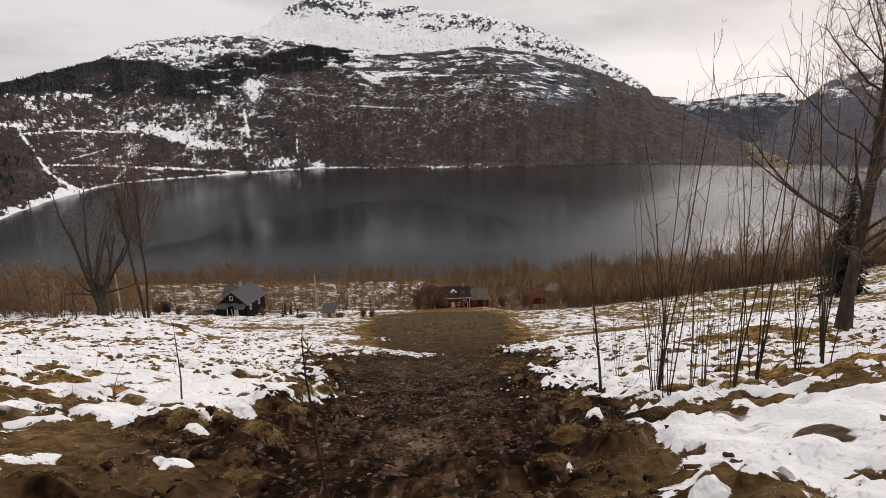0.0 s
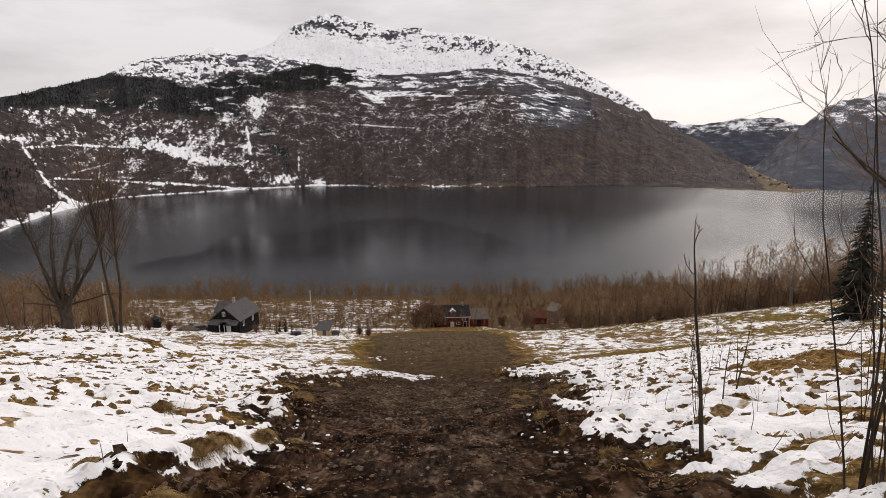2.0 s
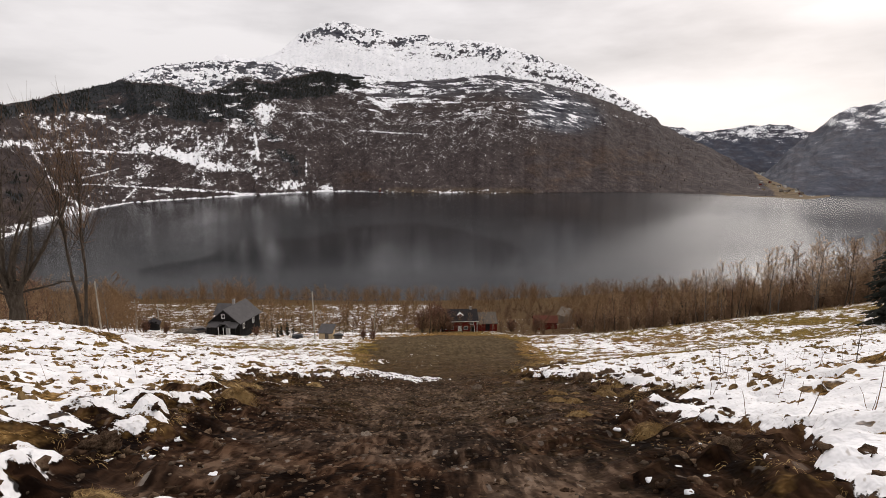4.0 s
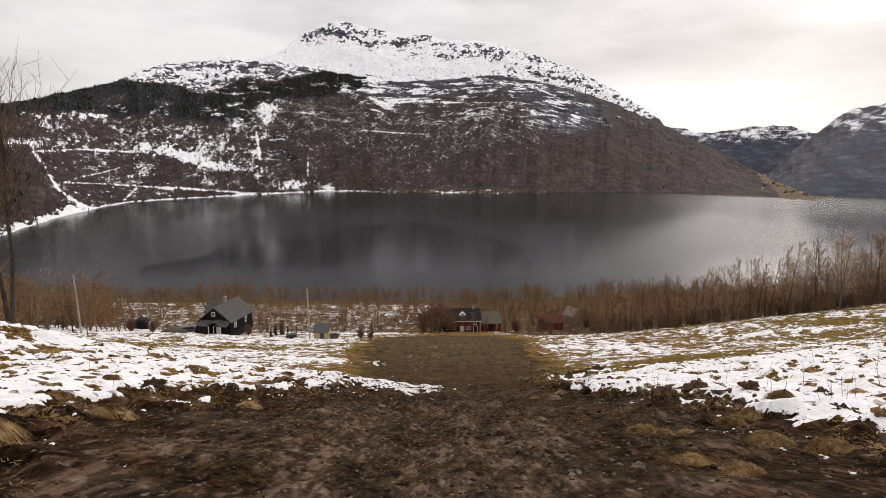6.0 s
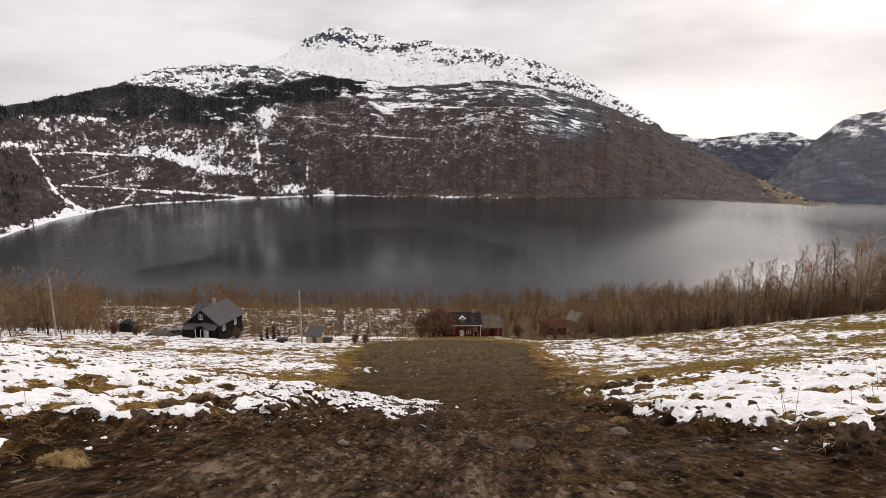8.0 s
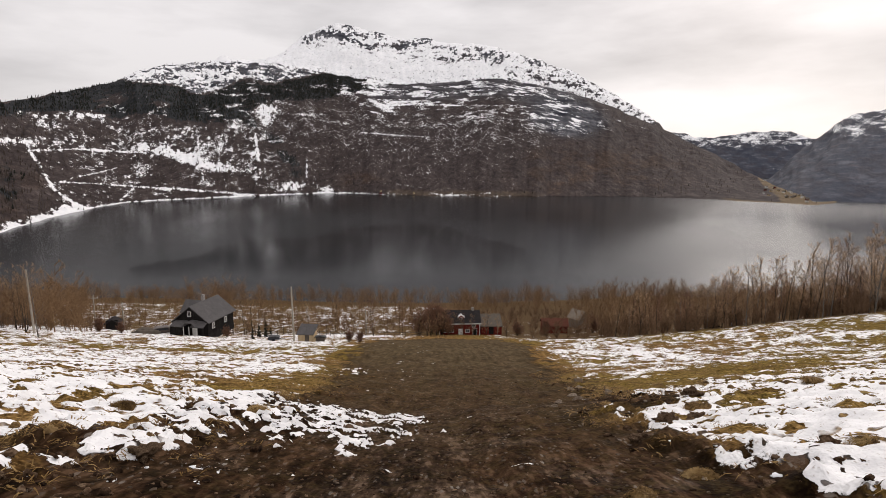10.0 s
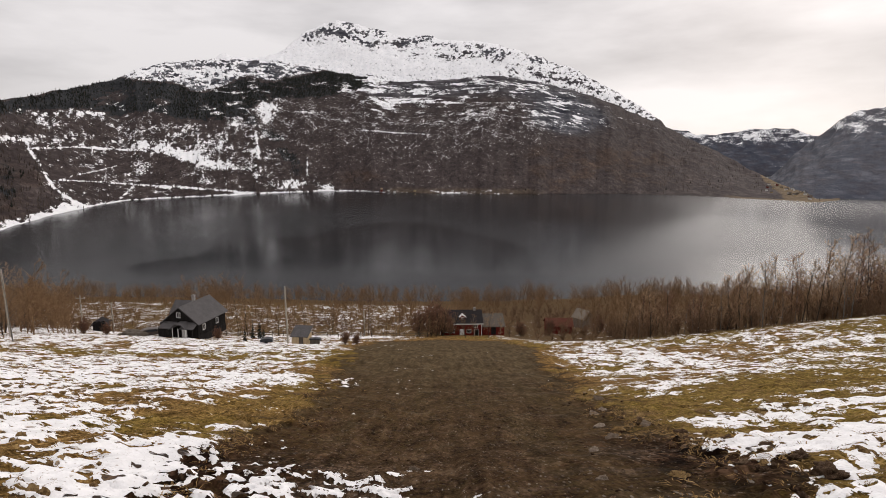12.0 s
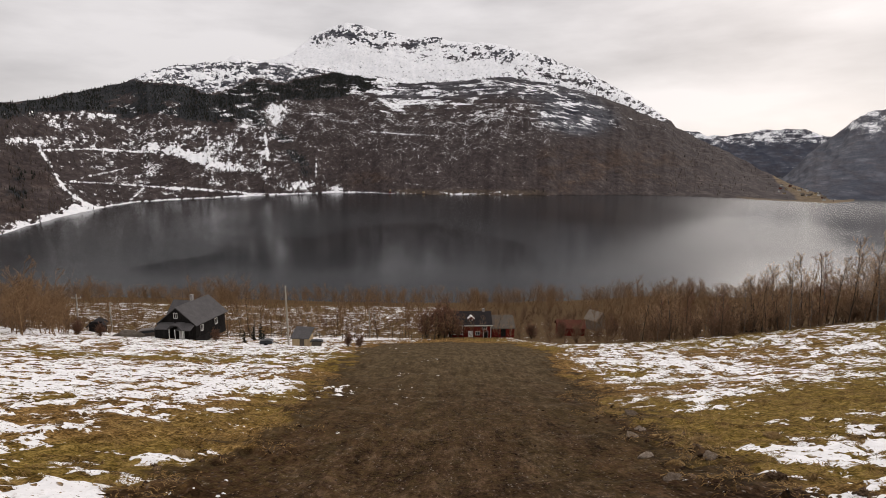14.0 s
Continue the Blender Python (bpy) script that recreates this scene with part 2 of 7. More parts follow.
class Nodes:
    """Short hands for node trees."""

    def __init__(self, nt):
        self.nt = nt

    def put(self, kind):
        return self.nt.nodes.new(kind)

    def link(self, a, b):
        self.nt.links.new(a, b)

    def noise(self, vec, scale, detail=4, rough=0.55):
        n = self.put("ShaderNodeTexNoise")
        n.inputs["Scale"].default_value, n.inputs["Detail"].default_value, n.inputs["Roughness"].default_value = scale, detail, rough
        if vec is not None:
            self.link(vec, n.inputs["Vector"])
        return n.outputs[0]

    def ramp(self, fac, stops):
        r = self.put("ShaderNodeValToRGB")
        e = r.color_ramp.elements
        while len(e) < len(stops):
            e.new(0.5)
        for k, (pos, col) in enumerate(stops):
            e[k].position, e[k].color = pos, (*col, 1)
        self.link(fac, r.inputs[0])
        return r.outputs[0]

    def mix(self, fac, a, b, blend="MIX"):
        m = self.put("ShaderNodeMix")
        m.data_type, m.blend_type = "RGBA", blend
        for sock, v in (("Factor", fac), ("A", a), ("B", b)):
            if isinstance(v, (int, float)):
                m.inputs[sock].default_value = v
            elif isinstance(v, tuple):
                m.inputs[sock].default_value = (*v, 1)
            else:
                self.link(v, m.inputs[sock])
        return m.outputs["Result"]

    def math(self, op, a, b=0.0):
        m = self.put("ShaderNodeMath")
        m.operation = op
        for i, v in enumerate((a, b)):
            if isinstance(v, (int, float)):
                m.inputs[i].default_value = v
            else:
                self.link(v, m.inputs[i])
        return m.outputs[0]

    def span(self, v, a, b, c=0.0, d=1.0):
        m = self.put("ShaderNodeMapRange")
        m.interpolation_type = "SMOOTHSTEP"
        for i, k in enumerate((a, b, c, d)):
            m.inputs[i + 1].default_value = k
        self.link(v, m.inputs[0])
        return m.outputs[0]

    def cells(self, vec, scale, wobble):
        """Distance to the nearest cell's middle, and a random value for each cell."""
        n = self.put("ShaderNodeTexNoise")
        n.inputs["Scale"].default_value, n.inputs["Detail"].default_value = scale * 1.3, 2
        self.link(vec, n.inputs["Vector"])
        shift, add = self.put("ShaderNodeVectorMath"), self.put("ShaderNodeVectorMath")
        shift.operation, shift.inputs["Scale"].default_value = "SCALE", wobble
        self.link(n.outputs["Color"], shift.inputs[0])
        self.link(vec, add.inputs[0])
        self.link(shift.outputs[0], add.inputs[1])
        c, sep = self.put("ShaderNodeTexVoronoi"), self.put("ShaderNodeSeparateColor")
        c.inputs["Scale"].default_value = scale
        self.link(add.outputs[0], c.inputs["Vector"])
        self.link(c.outputs["Color"], sep.inputs[0])
        return c.outputs["Distance"], sep.outputs[0]

    def attr(self, name):
        a = self.put("ShaderNodeAttribute")
        a.attribute_name = name
        return a.outputs["Fac"]

    def coords(self, stretch=(1, 1, 1)):
        tc = self.put("ShaderNodeTexCoord")
        mp = self.put("ShaderNodeMapping")
        mp.inputs["Scale"].default_value = stretch
        self.link(tc.outputs["Object"], mp.inputs[0])
        return mp.outputs[0]

    def bump(self, p, height, strength=0.4, dist=0.05):
        b = self.put("ShaderNodeBump")
        b.inputs["Strength"].default_value, b.inputs["Distance"].default_value = strength, dist
        self.link(height, b.inputs["Height"])
        self.link(b.outputs[0], p.inputs["Normal"])


def ground_material():
    m, nt, p = mat("hillside_cover", rough=0.95)
    g = Nodes(nt)
    v = g.coords()
    big, mid, small, tiny = g.noise(v, 0.16, 3), g.noise(v, 0.9, 4), g.noise(v, 5.0, 3, 0.6), g.noise(v, 19.0, 1, 0.5)
    # the soil is drawn out down the slope
    vs = g.coords((1.0, 0.27, 0.27))
    soil_mid, soil_small, soil_tiny = g.noise(vs, 1.3, 3), g.noise(vs, 5.0, 3, 0.6), g.noise(vs, 17.0, 1, 0.5)
    crumb_d, crumb_r = g.cells(vs, 7.0, 0.16)
    grain_d, grain_r = g.cells(vs, 16.0, 0.05)
    # churned soil: dark peat clods, grey grit and pale stones
    tone = g.math("ADD", g.math("MULTIPLY", soil_small, 0.45), g.math("ADD", g.math("MULTIPLY", soil_tiny, 0.25), g.math("MULTIPLY", soil_mid, 0.30)))
    tone = g.math("ADD", tone, g.math("ADD", g.math("MULTIPLY", g.math("SUBTRACT", crumb_r, 0.5), 0.07), g.math("MULTIPLY", g.math("SUBTRACT", grain_r, 0.5), 0.07)))
    soil = g.ramp(tone, [(0.40, (0.0042, 0.0020, 0.0012)), (0.47, (0.0120, 0.0057, 0.0031)), (0.54, (0.0320, 0.0158, 0.0087)), (0.62, (0.092, 0.052, 0.031))])
    grit = g.ramp(tone, [(0.40, (0.010, 0.0062, 0.0042)), (0.475, (0.034, 0.0214, 0.0145)), (0.54, (0.076, 0.0500, 0.0345)), (0.61, (0.170, 0.118, 0.084))])
    vl = g.coords((1.0, 0.16, 0.16))
    drawn = g.math("ADD", g.math("MULTIPLY", g.noise(vl, 2.2, 5, 0.65), 0.5), g.math("MULTIPLY", tone, 0.5))
    rutted = g.ramp(drawn, [(0.40, (0.014, 0.0072, 0.0036)), (0.48, (0.040, 0.0215, 0.0106)), (0.55, (0.070, 0.0400, 0.0200)), (0.64, (0.115, 0.0680, 0.0350))])
    olive = g.ramp(drawn, [(0.38, (0.030, 0.0205, 0.0085)), (0.50, (0.056, 0.0400, 0.0170)), (0.64, (0.100, 0.0740, 0.0340))])
    lanes = g.span(g.math("ADD", g.noise(g.coords((0.55, 0.03, 0.03)), 1.0, 3), g.math("MULTIPLY", g.math("SUBTRACT", mid, 0.5), 0.5)), 0.44, 0.60)
    rutted = g.mix(g.math("MULTIPLY", lanes, 0.5), rutted, olive)
    soil = g.mix(g.math("MULTIPLY", g.attr("ruts"), 0.85), soil, rutted)
    worn = g.math("MULTIPLY", g.math("MULTIPLY", g.span(g.math("ADD", mid, g.math("MULTIPLY", g.attr("crown"), 0.22)), 0.48, 0.72), 0.9), g.math("SUBTRACT", 1.0, g.math("MULTIPLY", g.attr("ruts"), 0.75)))
    soil = g.mix(g.math("MULTIPLY", worn, g.attr("track")), soil, grit)
    chips = g.math("MULTIPLY", g.math("MULTIPLY", g.span(grain_r, 0.86, 0.90), g.span(grain_d, 0.40, 0.26)), g.math("ADD", 0.25, g.math("MULTIPLY", g.span(mid, 0.42, 0.62), 0.55)))
    soil = g.mix(chips, soil, g.ramp(small, [(0.35, (0.12, 0.10, 0.085)), (0.65, (0.30, 0.265, 0.23))]))
    moss = g.math("MULTIPLY", g.attr("green"), g.span(small, 0.42, 0.60))
    soil = g.mix(g.math("MULTIPLY", moss, 0.55), soil, g.ramp(tiny, [(0.40, (0.034, 0.023, 0.008)), (0.60, (0.120, 0.082, 0.032))]))
    dry = g.ramp(drawn, [(0.38, (0.044, 0.031, 0.016)), (0.50, (0.088, 0.063, 0.034)), (0.64, (0.145, 0.107, 0.062))])
    soil = g.mix(g.math("MULTIPLY", g.attr("worn"), g.span(small, 0.30, 0.55, 0.35, 0.85)), soil, dry)
    # withered grass, some of it green
    blades = g.math("ADD", g.math("MULTIPLY", small, 0.6), g.math("ADD", g.math("MULTIPLY", tiny, 0.4), g.math("MULTIPLY", g.math("SUBTRACT", crumb_r, 0.5), 0.10)))
    straw = g.ramp(blades, [(0.36, (0.044, 0.024, 0.0085)), (0.46, (0.120, 0.067, 0.022)), (0.55, (0.245, 0.143, 0.050)), (0.66, (0.44, 0.285, 0.122))])
    green = g.ramp(blades, [(0.38, (0.056, 0.037, 0.0085)), (0.50, (0.160, 0.106, 0.025)), (0.64, (0.330, 0.222, 0.070))])
    grass = g.mix(g.span(g.math("ADD", g.math("ADD", big, g.attr("green")), g.math("MULTIPLY", mid, 0.5)), 0.85, 1.35), straw, green)
    brown = g.ramp(tiny, [(0.42, (0.028, 0.0155, 0.006)), (0.60, (0.128, 0.072, 0.024))])
    grass = g.mix(g.math("MULTIPLY", g.span(mid, 0.50, 0.66), 0.75), grass, brown)
    litter = g.ramp(small, [(0.3, (0.042, 0.026, 0.013)), (0.7, (0.145, 0.092, 0.046))])
    grass = g.mix(g.attr("litter"), grass, litter)
    muddy = g.span(g.math("ADD", g.attr("mud"), g.math("ADD", g.math("MULTIPLY", g.math("SUBTRACT", small, 0.5), 3.2), g.math("MULTIPLY", g.math("SUBTRACT", mid, 0.5), 3.6))), -0.8, 0.5)
    land = g.mix(muddy, grass, soil)
    # snow on top, with dirt in it
    snow_c = g.ramp(g.noise(v, 2.2, 5), [(0.30, (0.74, 0.73, 0.73)), (0.62, (0.90, 0.89, 0.89))])
    snow_c = g.mix(g.math("MULTIPLY", g.span(tiny, 0.64, 0.76), 0.5), snow_c, (0.24, 0.17, 0.10))
    ragged = g.math("ADD", g.math("MULTIPLY", g.math("SUBTRACT", g.noise(v, 1.9, 6, 0.75), 0.5), 2.6), g.math("MULTIPLY", g.math("SUBTRACT", small, 0.5), 1.2))
    strips = g.math("MULTIPLY", g.math("MULTIPLY", g.math("SUBTRACT", g.noise(g.coords((0.55, 0.9, 0.9)), 1.0, 4, 0.7), 0.5), 2.6), g.attr("spread"))
    lies = g.span(g.math("ADD", g.attr("snow"), g.math("ADD", ragged, strips)), -0.03, 0.05)
    # tussock tips and hoof-sized holes that break the crust
    hole_d, hole_r = g.cells(v, 2.3, 0.35)
    tip_d, tip_r = g.cells(v, 4.6, 0.18)
    pits = g.math("MULTIPLY", g.span(g.math("ADD", hole_d, g.math("MULTIPLY", g.math("SUBTRACT", hole_r, 0.5), 0.5)), 0.215, 0.175), g.span(mid, 0.42, 0.50))
    tips = g.math("MULTIPLY", g.span(g.math("ADD", tip_d, g.math("MULTIPLY", tip_r, 0.5)), 0.315, 0.275), g.span(g.noise(v, 0.7, 3), 0.42, 0.52))
    pits = g.math("MAXIMUM", pits, tips)
    lies = g.math("MULTIPLY", lies, g.math("SUBTRACT", 1.0, g.math("MULTIPLY", pits, 0.97)))
    g.link(g.mix(lies, land, snow_c), p.inputs["Base Color"])
    rough = g.math("SUBTRACT", 0.97, g.math("MULTIPLY", g.math("MULTIPLY", muddy, g.span(mid, 0.5, 0.7)), 0.30))
    g.link(g.math("SUBTRACT", rough, g.math("MULTIPLY", lies, 0.25)), p.inputs["Roughness"])
    p.inputs["Specular IOR Level"].default_value = 0.02
    clods = g.math("ADD", g.math("MULTIPLY", g.math("SUBTRACT", 1.0, crumb_d), 0.75), g.math("MULTIPLY", g.math("SUBTRACT", 1.0, grain_d), 0.22))
    relief = g.math("ADD", g.math("ADD", small, g.math("MULTIPLY", tiny, 0.25)), g.math("MULTIPLY", clods, g.math("MULTIPLY", muddy, 0.35)))
    relief = g.math("MULTIPLY", relief, g.math("SUBTRACT", 1.15, g.math("MULTIPLY", lies, 0.65)))
    relief = g.math("ADD", relief, g.math("MULTIPLY", lies, 0.35))
    relief = g.math("MULTIPLY", relief, g.math("SUBTRACT", 1.0, g.math("MULTIPLY", g.math("MULTIPLY", muddy, g.math("SUBTRACT", 1.0, lies)), 0.62)))
    g.bump(p, relief, 0.9, 0.12)
    return m


GROUND = ground_material()


def sheet(name, X, Y, Z, attrs, material, smooth_faces=True):
    """A grid of points as one mesh, with named values on its points."""
    rows, cols = X.shape
    me = bpy.data.meshes.new(name)
    co = np.stack([X, Y, Z], -1).reshape(-1, 3)
    idx = np.arange(rows * cols).reshape(rows, cols)
    quads = np.stack([idx[:-1, :-1], idx[:-1, 1:], idx[1:, 1:], idx[1:, :-1]], -1).reshape(-1, 4)
    me.vertices.add(len(co))
    me.vertices.foreach_set("co", co.astype(np.float32).ravel())
    me.loops.add(quads.size)
    me.loops.foreach_set("vertex_index", quads.astype(np.int32).ravel())
    me.polygons.add(len(quads))
    me.polygons.foreach_set("loop_start", np.arange(0, quads.size, 4, dtype=np.int32))
    me.polygons.foreach_set("use_smooth", np.full(len(quads), smooth_faces))
    for key, values in attrs.items():
        a = me.attributes.new(key, "FLOAT", "POINT")
        a.data.foreach_set("value", np.asarray(values, np.float32).ravel())
    me.materials.append(material)
    me.update()
    me.validate()
    return new(name, me)


def build_ground():
    ys = [-70.0]
    while ys[-1] < 382:
        y = ys[-1]
        ys.append(y + (max(0.12, 0.06 * abs(y + 1)) if y < -3 else max(0.058, 0.0125 * (y - 31))))
    ys = np.array(ys)
    u = np.linspace(-1, 1, 521)
    us = np.sign(u) * (0.16 * np.abs(u) + 0.84 * np.abs(u) ** 2.4)
    hw = 22 + 0.98 * np.maximum(ys + 3, 0) + 1.2 * np.maximum(-ys - 3, 0)
    X = us[None, :] * hw[:, None]
    Y = np.repeat(ys[:, None], len(u), 1)
    Z = ground_height(X, Y)
    d = road_edge(X, Y)
    s = snow_level(X, Y)
    green = 0.5 * fbm(X / 9, Y / 9, 61, 2) + 0.45 * smooth(26, 36, Y) * smooth(0.5, -1.0, d) * smooth(2, 5, X) + 0.5 * smooth(3, 0, np.abs(Y - 98)) * smooth(0, -5, X)
    green = green + 0.7 * strip(X, Y, 8, 42, 18, 53, 4) + 0.7 * strip(X, Y, 18, 53, 60, 90, 5) + 0.6 * strip(X, Y, -60, 76, -12, 90, 5) + 0.5 * strip(X, Y, -7.0, 40, -7.4, 80, 3.5) + 0.7 * strip(X, Y, -42, 84.5, -15, 80.4, 2.5)
    green = green + smooth(0, 1.5, d) * (0.25 + 0.5 * smooth(28, 60, Y))
    track = smooth(0.0, 1.2, d)
    wood = smooth(-1, 5, Y - np.interp(X, (2, 14, 20, 32, 45, 60, 76, 100, 140), (300, 190, 113, 109, 107, 106, 106, 109, 116)))
    litter = np.maximum(np.maximum(smooth(200, 228, Y - 80 * smooth(12, -4, X)), wood), smooth(-62, -70, X) * smooth(80, 95, Y) * 0.7)
    litter = np.maximum(litter, 0.75 * smooth(5.5, 3.5, Y))
    litter = np.maximum(litter, 0.75 * smooth(140, 165, Y) * smooth(20, 0, X))
    mud = np.clip(d, -2, 2) + 1.3 * spot(X, Y, 1.75, 3.3, 0.9, 1.5) + 0.9 * spot(X, Y, -1.7, 3.2, 1.4, 0.9) + 1.6 * spot(X, Y, -2.9, 33.4, 2.6, 5.0) + 1.7 * spot(X, Y, 6.6, 34.6, 1.7, 4.2) + 0.55 * smooth(3, 6, Y) * smooth(31, 26, Y) + 0.45 * smooth(31, 40, Y) - 0.9 * smooth(60, 120, Y)
    return tagged(sheet("ground", X, Y, Z, {"snow": np.clip(s, -2, 2) * np.interp(Y, (22, 60, 110), (1.0, 0.62, 0.5)), "spread": smooth(24, 60, Y), "mud": mud, "green": np.clip(green, -1, 1.2), "track": track, "litter": litter, "ruts": smooth(22, 34, Y) * (1 - np.minimum(1, 1.5 * spot(X, Y, -3.0, 32.8, 2.2, 4.2))) * (1 - np.minimum(1, 1.5 * spot(X, Y, 6.3, 34.4, 1.6, 4.0))), "worn": smooth(46, 92, Y) * smooth(-0.5, 1.5, d), "crown": smooth(0.9, 3.0, d - 1.3 * smooth(0.8, 2.2, X) * smooth(12, 16, Y) * smooth(30, 25, Y) + 0.9 * fbm(X / 1.3, Y / 4.0, 65, 3))}, GROUND),
                  "steep winter meadow with thawing snow, withered grass and churned mud", "ground", kind="structure")


build_ground()

def profile(az, a, b):
    """Control values joined smoothly."""
    fine = np.linspace(-60, 60, 1201)
    v = np.interp(fine, a, b)
    k = np.exp(-0.5 * (np.arange(-12, 13) / 4.0) ** 2)
    v = np.convolve(np.pad(v, 12, mode="edge"), k / k.sum(), mode="valid")
    return np.interp(az, fine, v)


# ---- the lake ----
LAKE = -80.0


def water_material():
    m, nt, p = mat("lake_water", (0.010, 0.011, 0.013), 0.16)
    g = Nodes(nt)
    v = g.coords((1, 0.55, 1))
    g.link(g.math("ADD", 0.105, g.math("MULTIPLY", g.attr("ruffle"), 0.12)), p.inputs["Roughness"])
    p.inputs["IOR"].default_value = 1.33
    p.inputs["Specular IOR Level"].default_value = 0.098
    ripples = g.math("ADD", g.noise(v, 0.35, 2, 0.6), g.math("MULTIPLY", g.noise(v, 0.06, 3), 1.5))
    b = g.put("ShaderNodeBump")
    b.inputs["Distance"].default_value = 0.5
    g.link(g.math("ADD", 0.01, g.math("MULTIPLY", g.attr("ruffle"), 0.05)), b.inputs["Strength"])
    g.link(ripples, b.inputs["Height"])
    g.link(b.outputs[0], p.inputs["Normal"])
    return m


WATER = water_material()


CALM_AZ, CALM_EL = (-31.2, -30.3, -25.8, -22.1, -20.8, -18.2, -12.4, -7.9, -1.6, 7, 10.4, 18.1), (-9.66, -9.55, -8.81, -8.35, -7.62, -6.92, -7.27, -6.06, -5.93, -7.73, -9.06, -10.37)


def build_lake():
    """A fan of points out to the far end; ruffle says how far the wind roughens the surface."""
    az = np.radians(np.linspace(-75, 75, 240))
    r = 190 * (4950 / 190) ** np.linspace(0, 1, 170)
    A, R = np.meshgrid(az, r)
    el = np.degrees(np.arctan2(LAKE + 1.0, R))
    D = np.degrees(A)
    n = fbm(D / 9, el / 1.3, 141, 4)
    edge = profile(D, CALM_AZ, CALM_EL) + 0.12 * fbm(D / 1.5, el * 0, 143, 3)
    calm = smooth(0.08, 0.45, edge - el) * smooth(-29.5, -27, D) * smooth(13, 6, D) * smooth(-12.0, -9.6, el)
    ruffle = 0.50 + 0.22 * n - 0.45 * smooth(4, 14, D) * smooth(-3.6, -5.2, el) + 0.5 * smooth(-4, -10, el) - 0.75 * calm + 0.40 * np.exp(-(((D + 15) / 9) ** 2 + ((el + 6.0) / 0.8) ** 2))
    return tagged(sheet("water", R * np.sin(A), R * np.cos(A), np.full_like(R, LAKE), {"ruffle": np.clip(ruffle, 0, 1)}, WATER), "dark still lake rippled by light wind", "lake", kind="structure")


build_lake()

# ---- the far shore ----
EYE0 = (0.0, 12.0, -1.0)
SHORE_AZ = (-60, -46, -37.9, -35.6, -32.5, -29, -24, -17, -10, 0, 8.6, 17.7, 25.2, 29.7, 33.4, 34.4, 36)
SHORE_R = (430, 560, 747, 853, 1000, 1199, 1270, 1358, 1449, 1342, 1346, 1435, 1422, 1358, 1322, 1400, 1500)
FRONT_AZ = (-60, -46, -37, -35.2, -33.3, -29.2, -27.0, -24.7, -20, -15.5, -9.8, -4.9, 1.0, 5.4, 9.3, 12.0, 14.6, 17.2, 20.8, 24.8, 27.1, 29.5, 31.7, 33.4, 34.2, 36)
FRONT_EL = (5.5, 4.4, 4.3, 4.65, 5.3, 6.4, 7.55, 8.3, 8.85, 8.9, 8.1, 7.4, 7.7, 8.1, 7.4, 6.8, 6.0, 4.9, 3.3, 1.25, 0.0, -1.4, -2.35, -3.08, -3.45, -3.6)
PEAK_AZ = (-60, -24, -20.5, -16.0, -15.0, -12.9, -11.3, -9.75, -7.6, -5.0, -3.3, -1.7, 1.0, 3.8, 6.5, 9.2, 11.9, 14.5, 17.2, 19.8, 20.8, 22.0, 36)
PEAK_EL = (-2.0, 5.5, 8.9, 9.35, 9.8, 11.7, 12.3, 12.75, 12.35, 11.9, 11.5, 11.8, 11.15, 11.2, 10.6, 9.75, 8.85, 7.6, 6.05, 4.4, 3.5, 2.3, -4.0)


def blot(az, el, a, e, ra, re, turn=0.0):
    """A soft oval in degrees round the eye."""
    c, s = math.cos(radians(turn)), math.sin(radians(turn))
    da, de = az - a, el - e
    return np.exp(-(((da * c + de * s) / ra) ** 2 + ((-da * s + de * c) / re) ** 2))


def stroke(az, el, a0, e0, a1, e1, w):
    """A soft line between two directions."""
    dx, dy = a1 - a0, e1 - e0
    t = np.clip(((az - a0) * dx + (el - e0) * dy) / (dx * dx + dy * dy), 0, 1)
    return np.exp(-((az - a0 - t * dx) ** 2 + (el - e0 - t * dy) ** 2) / w ** 2)


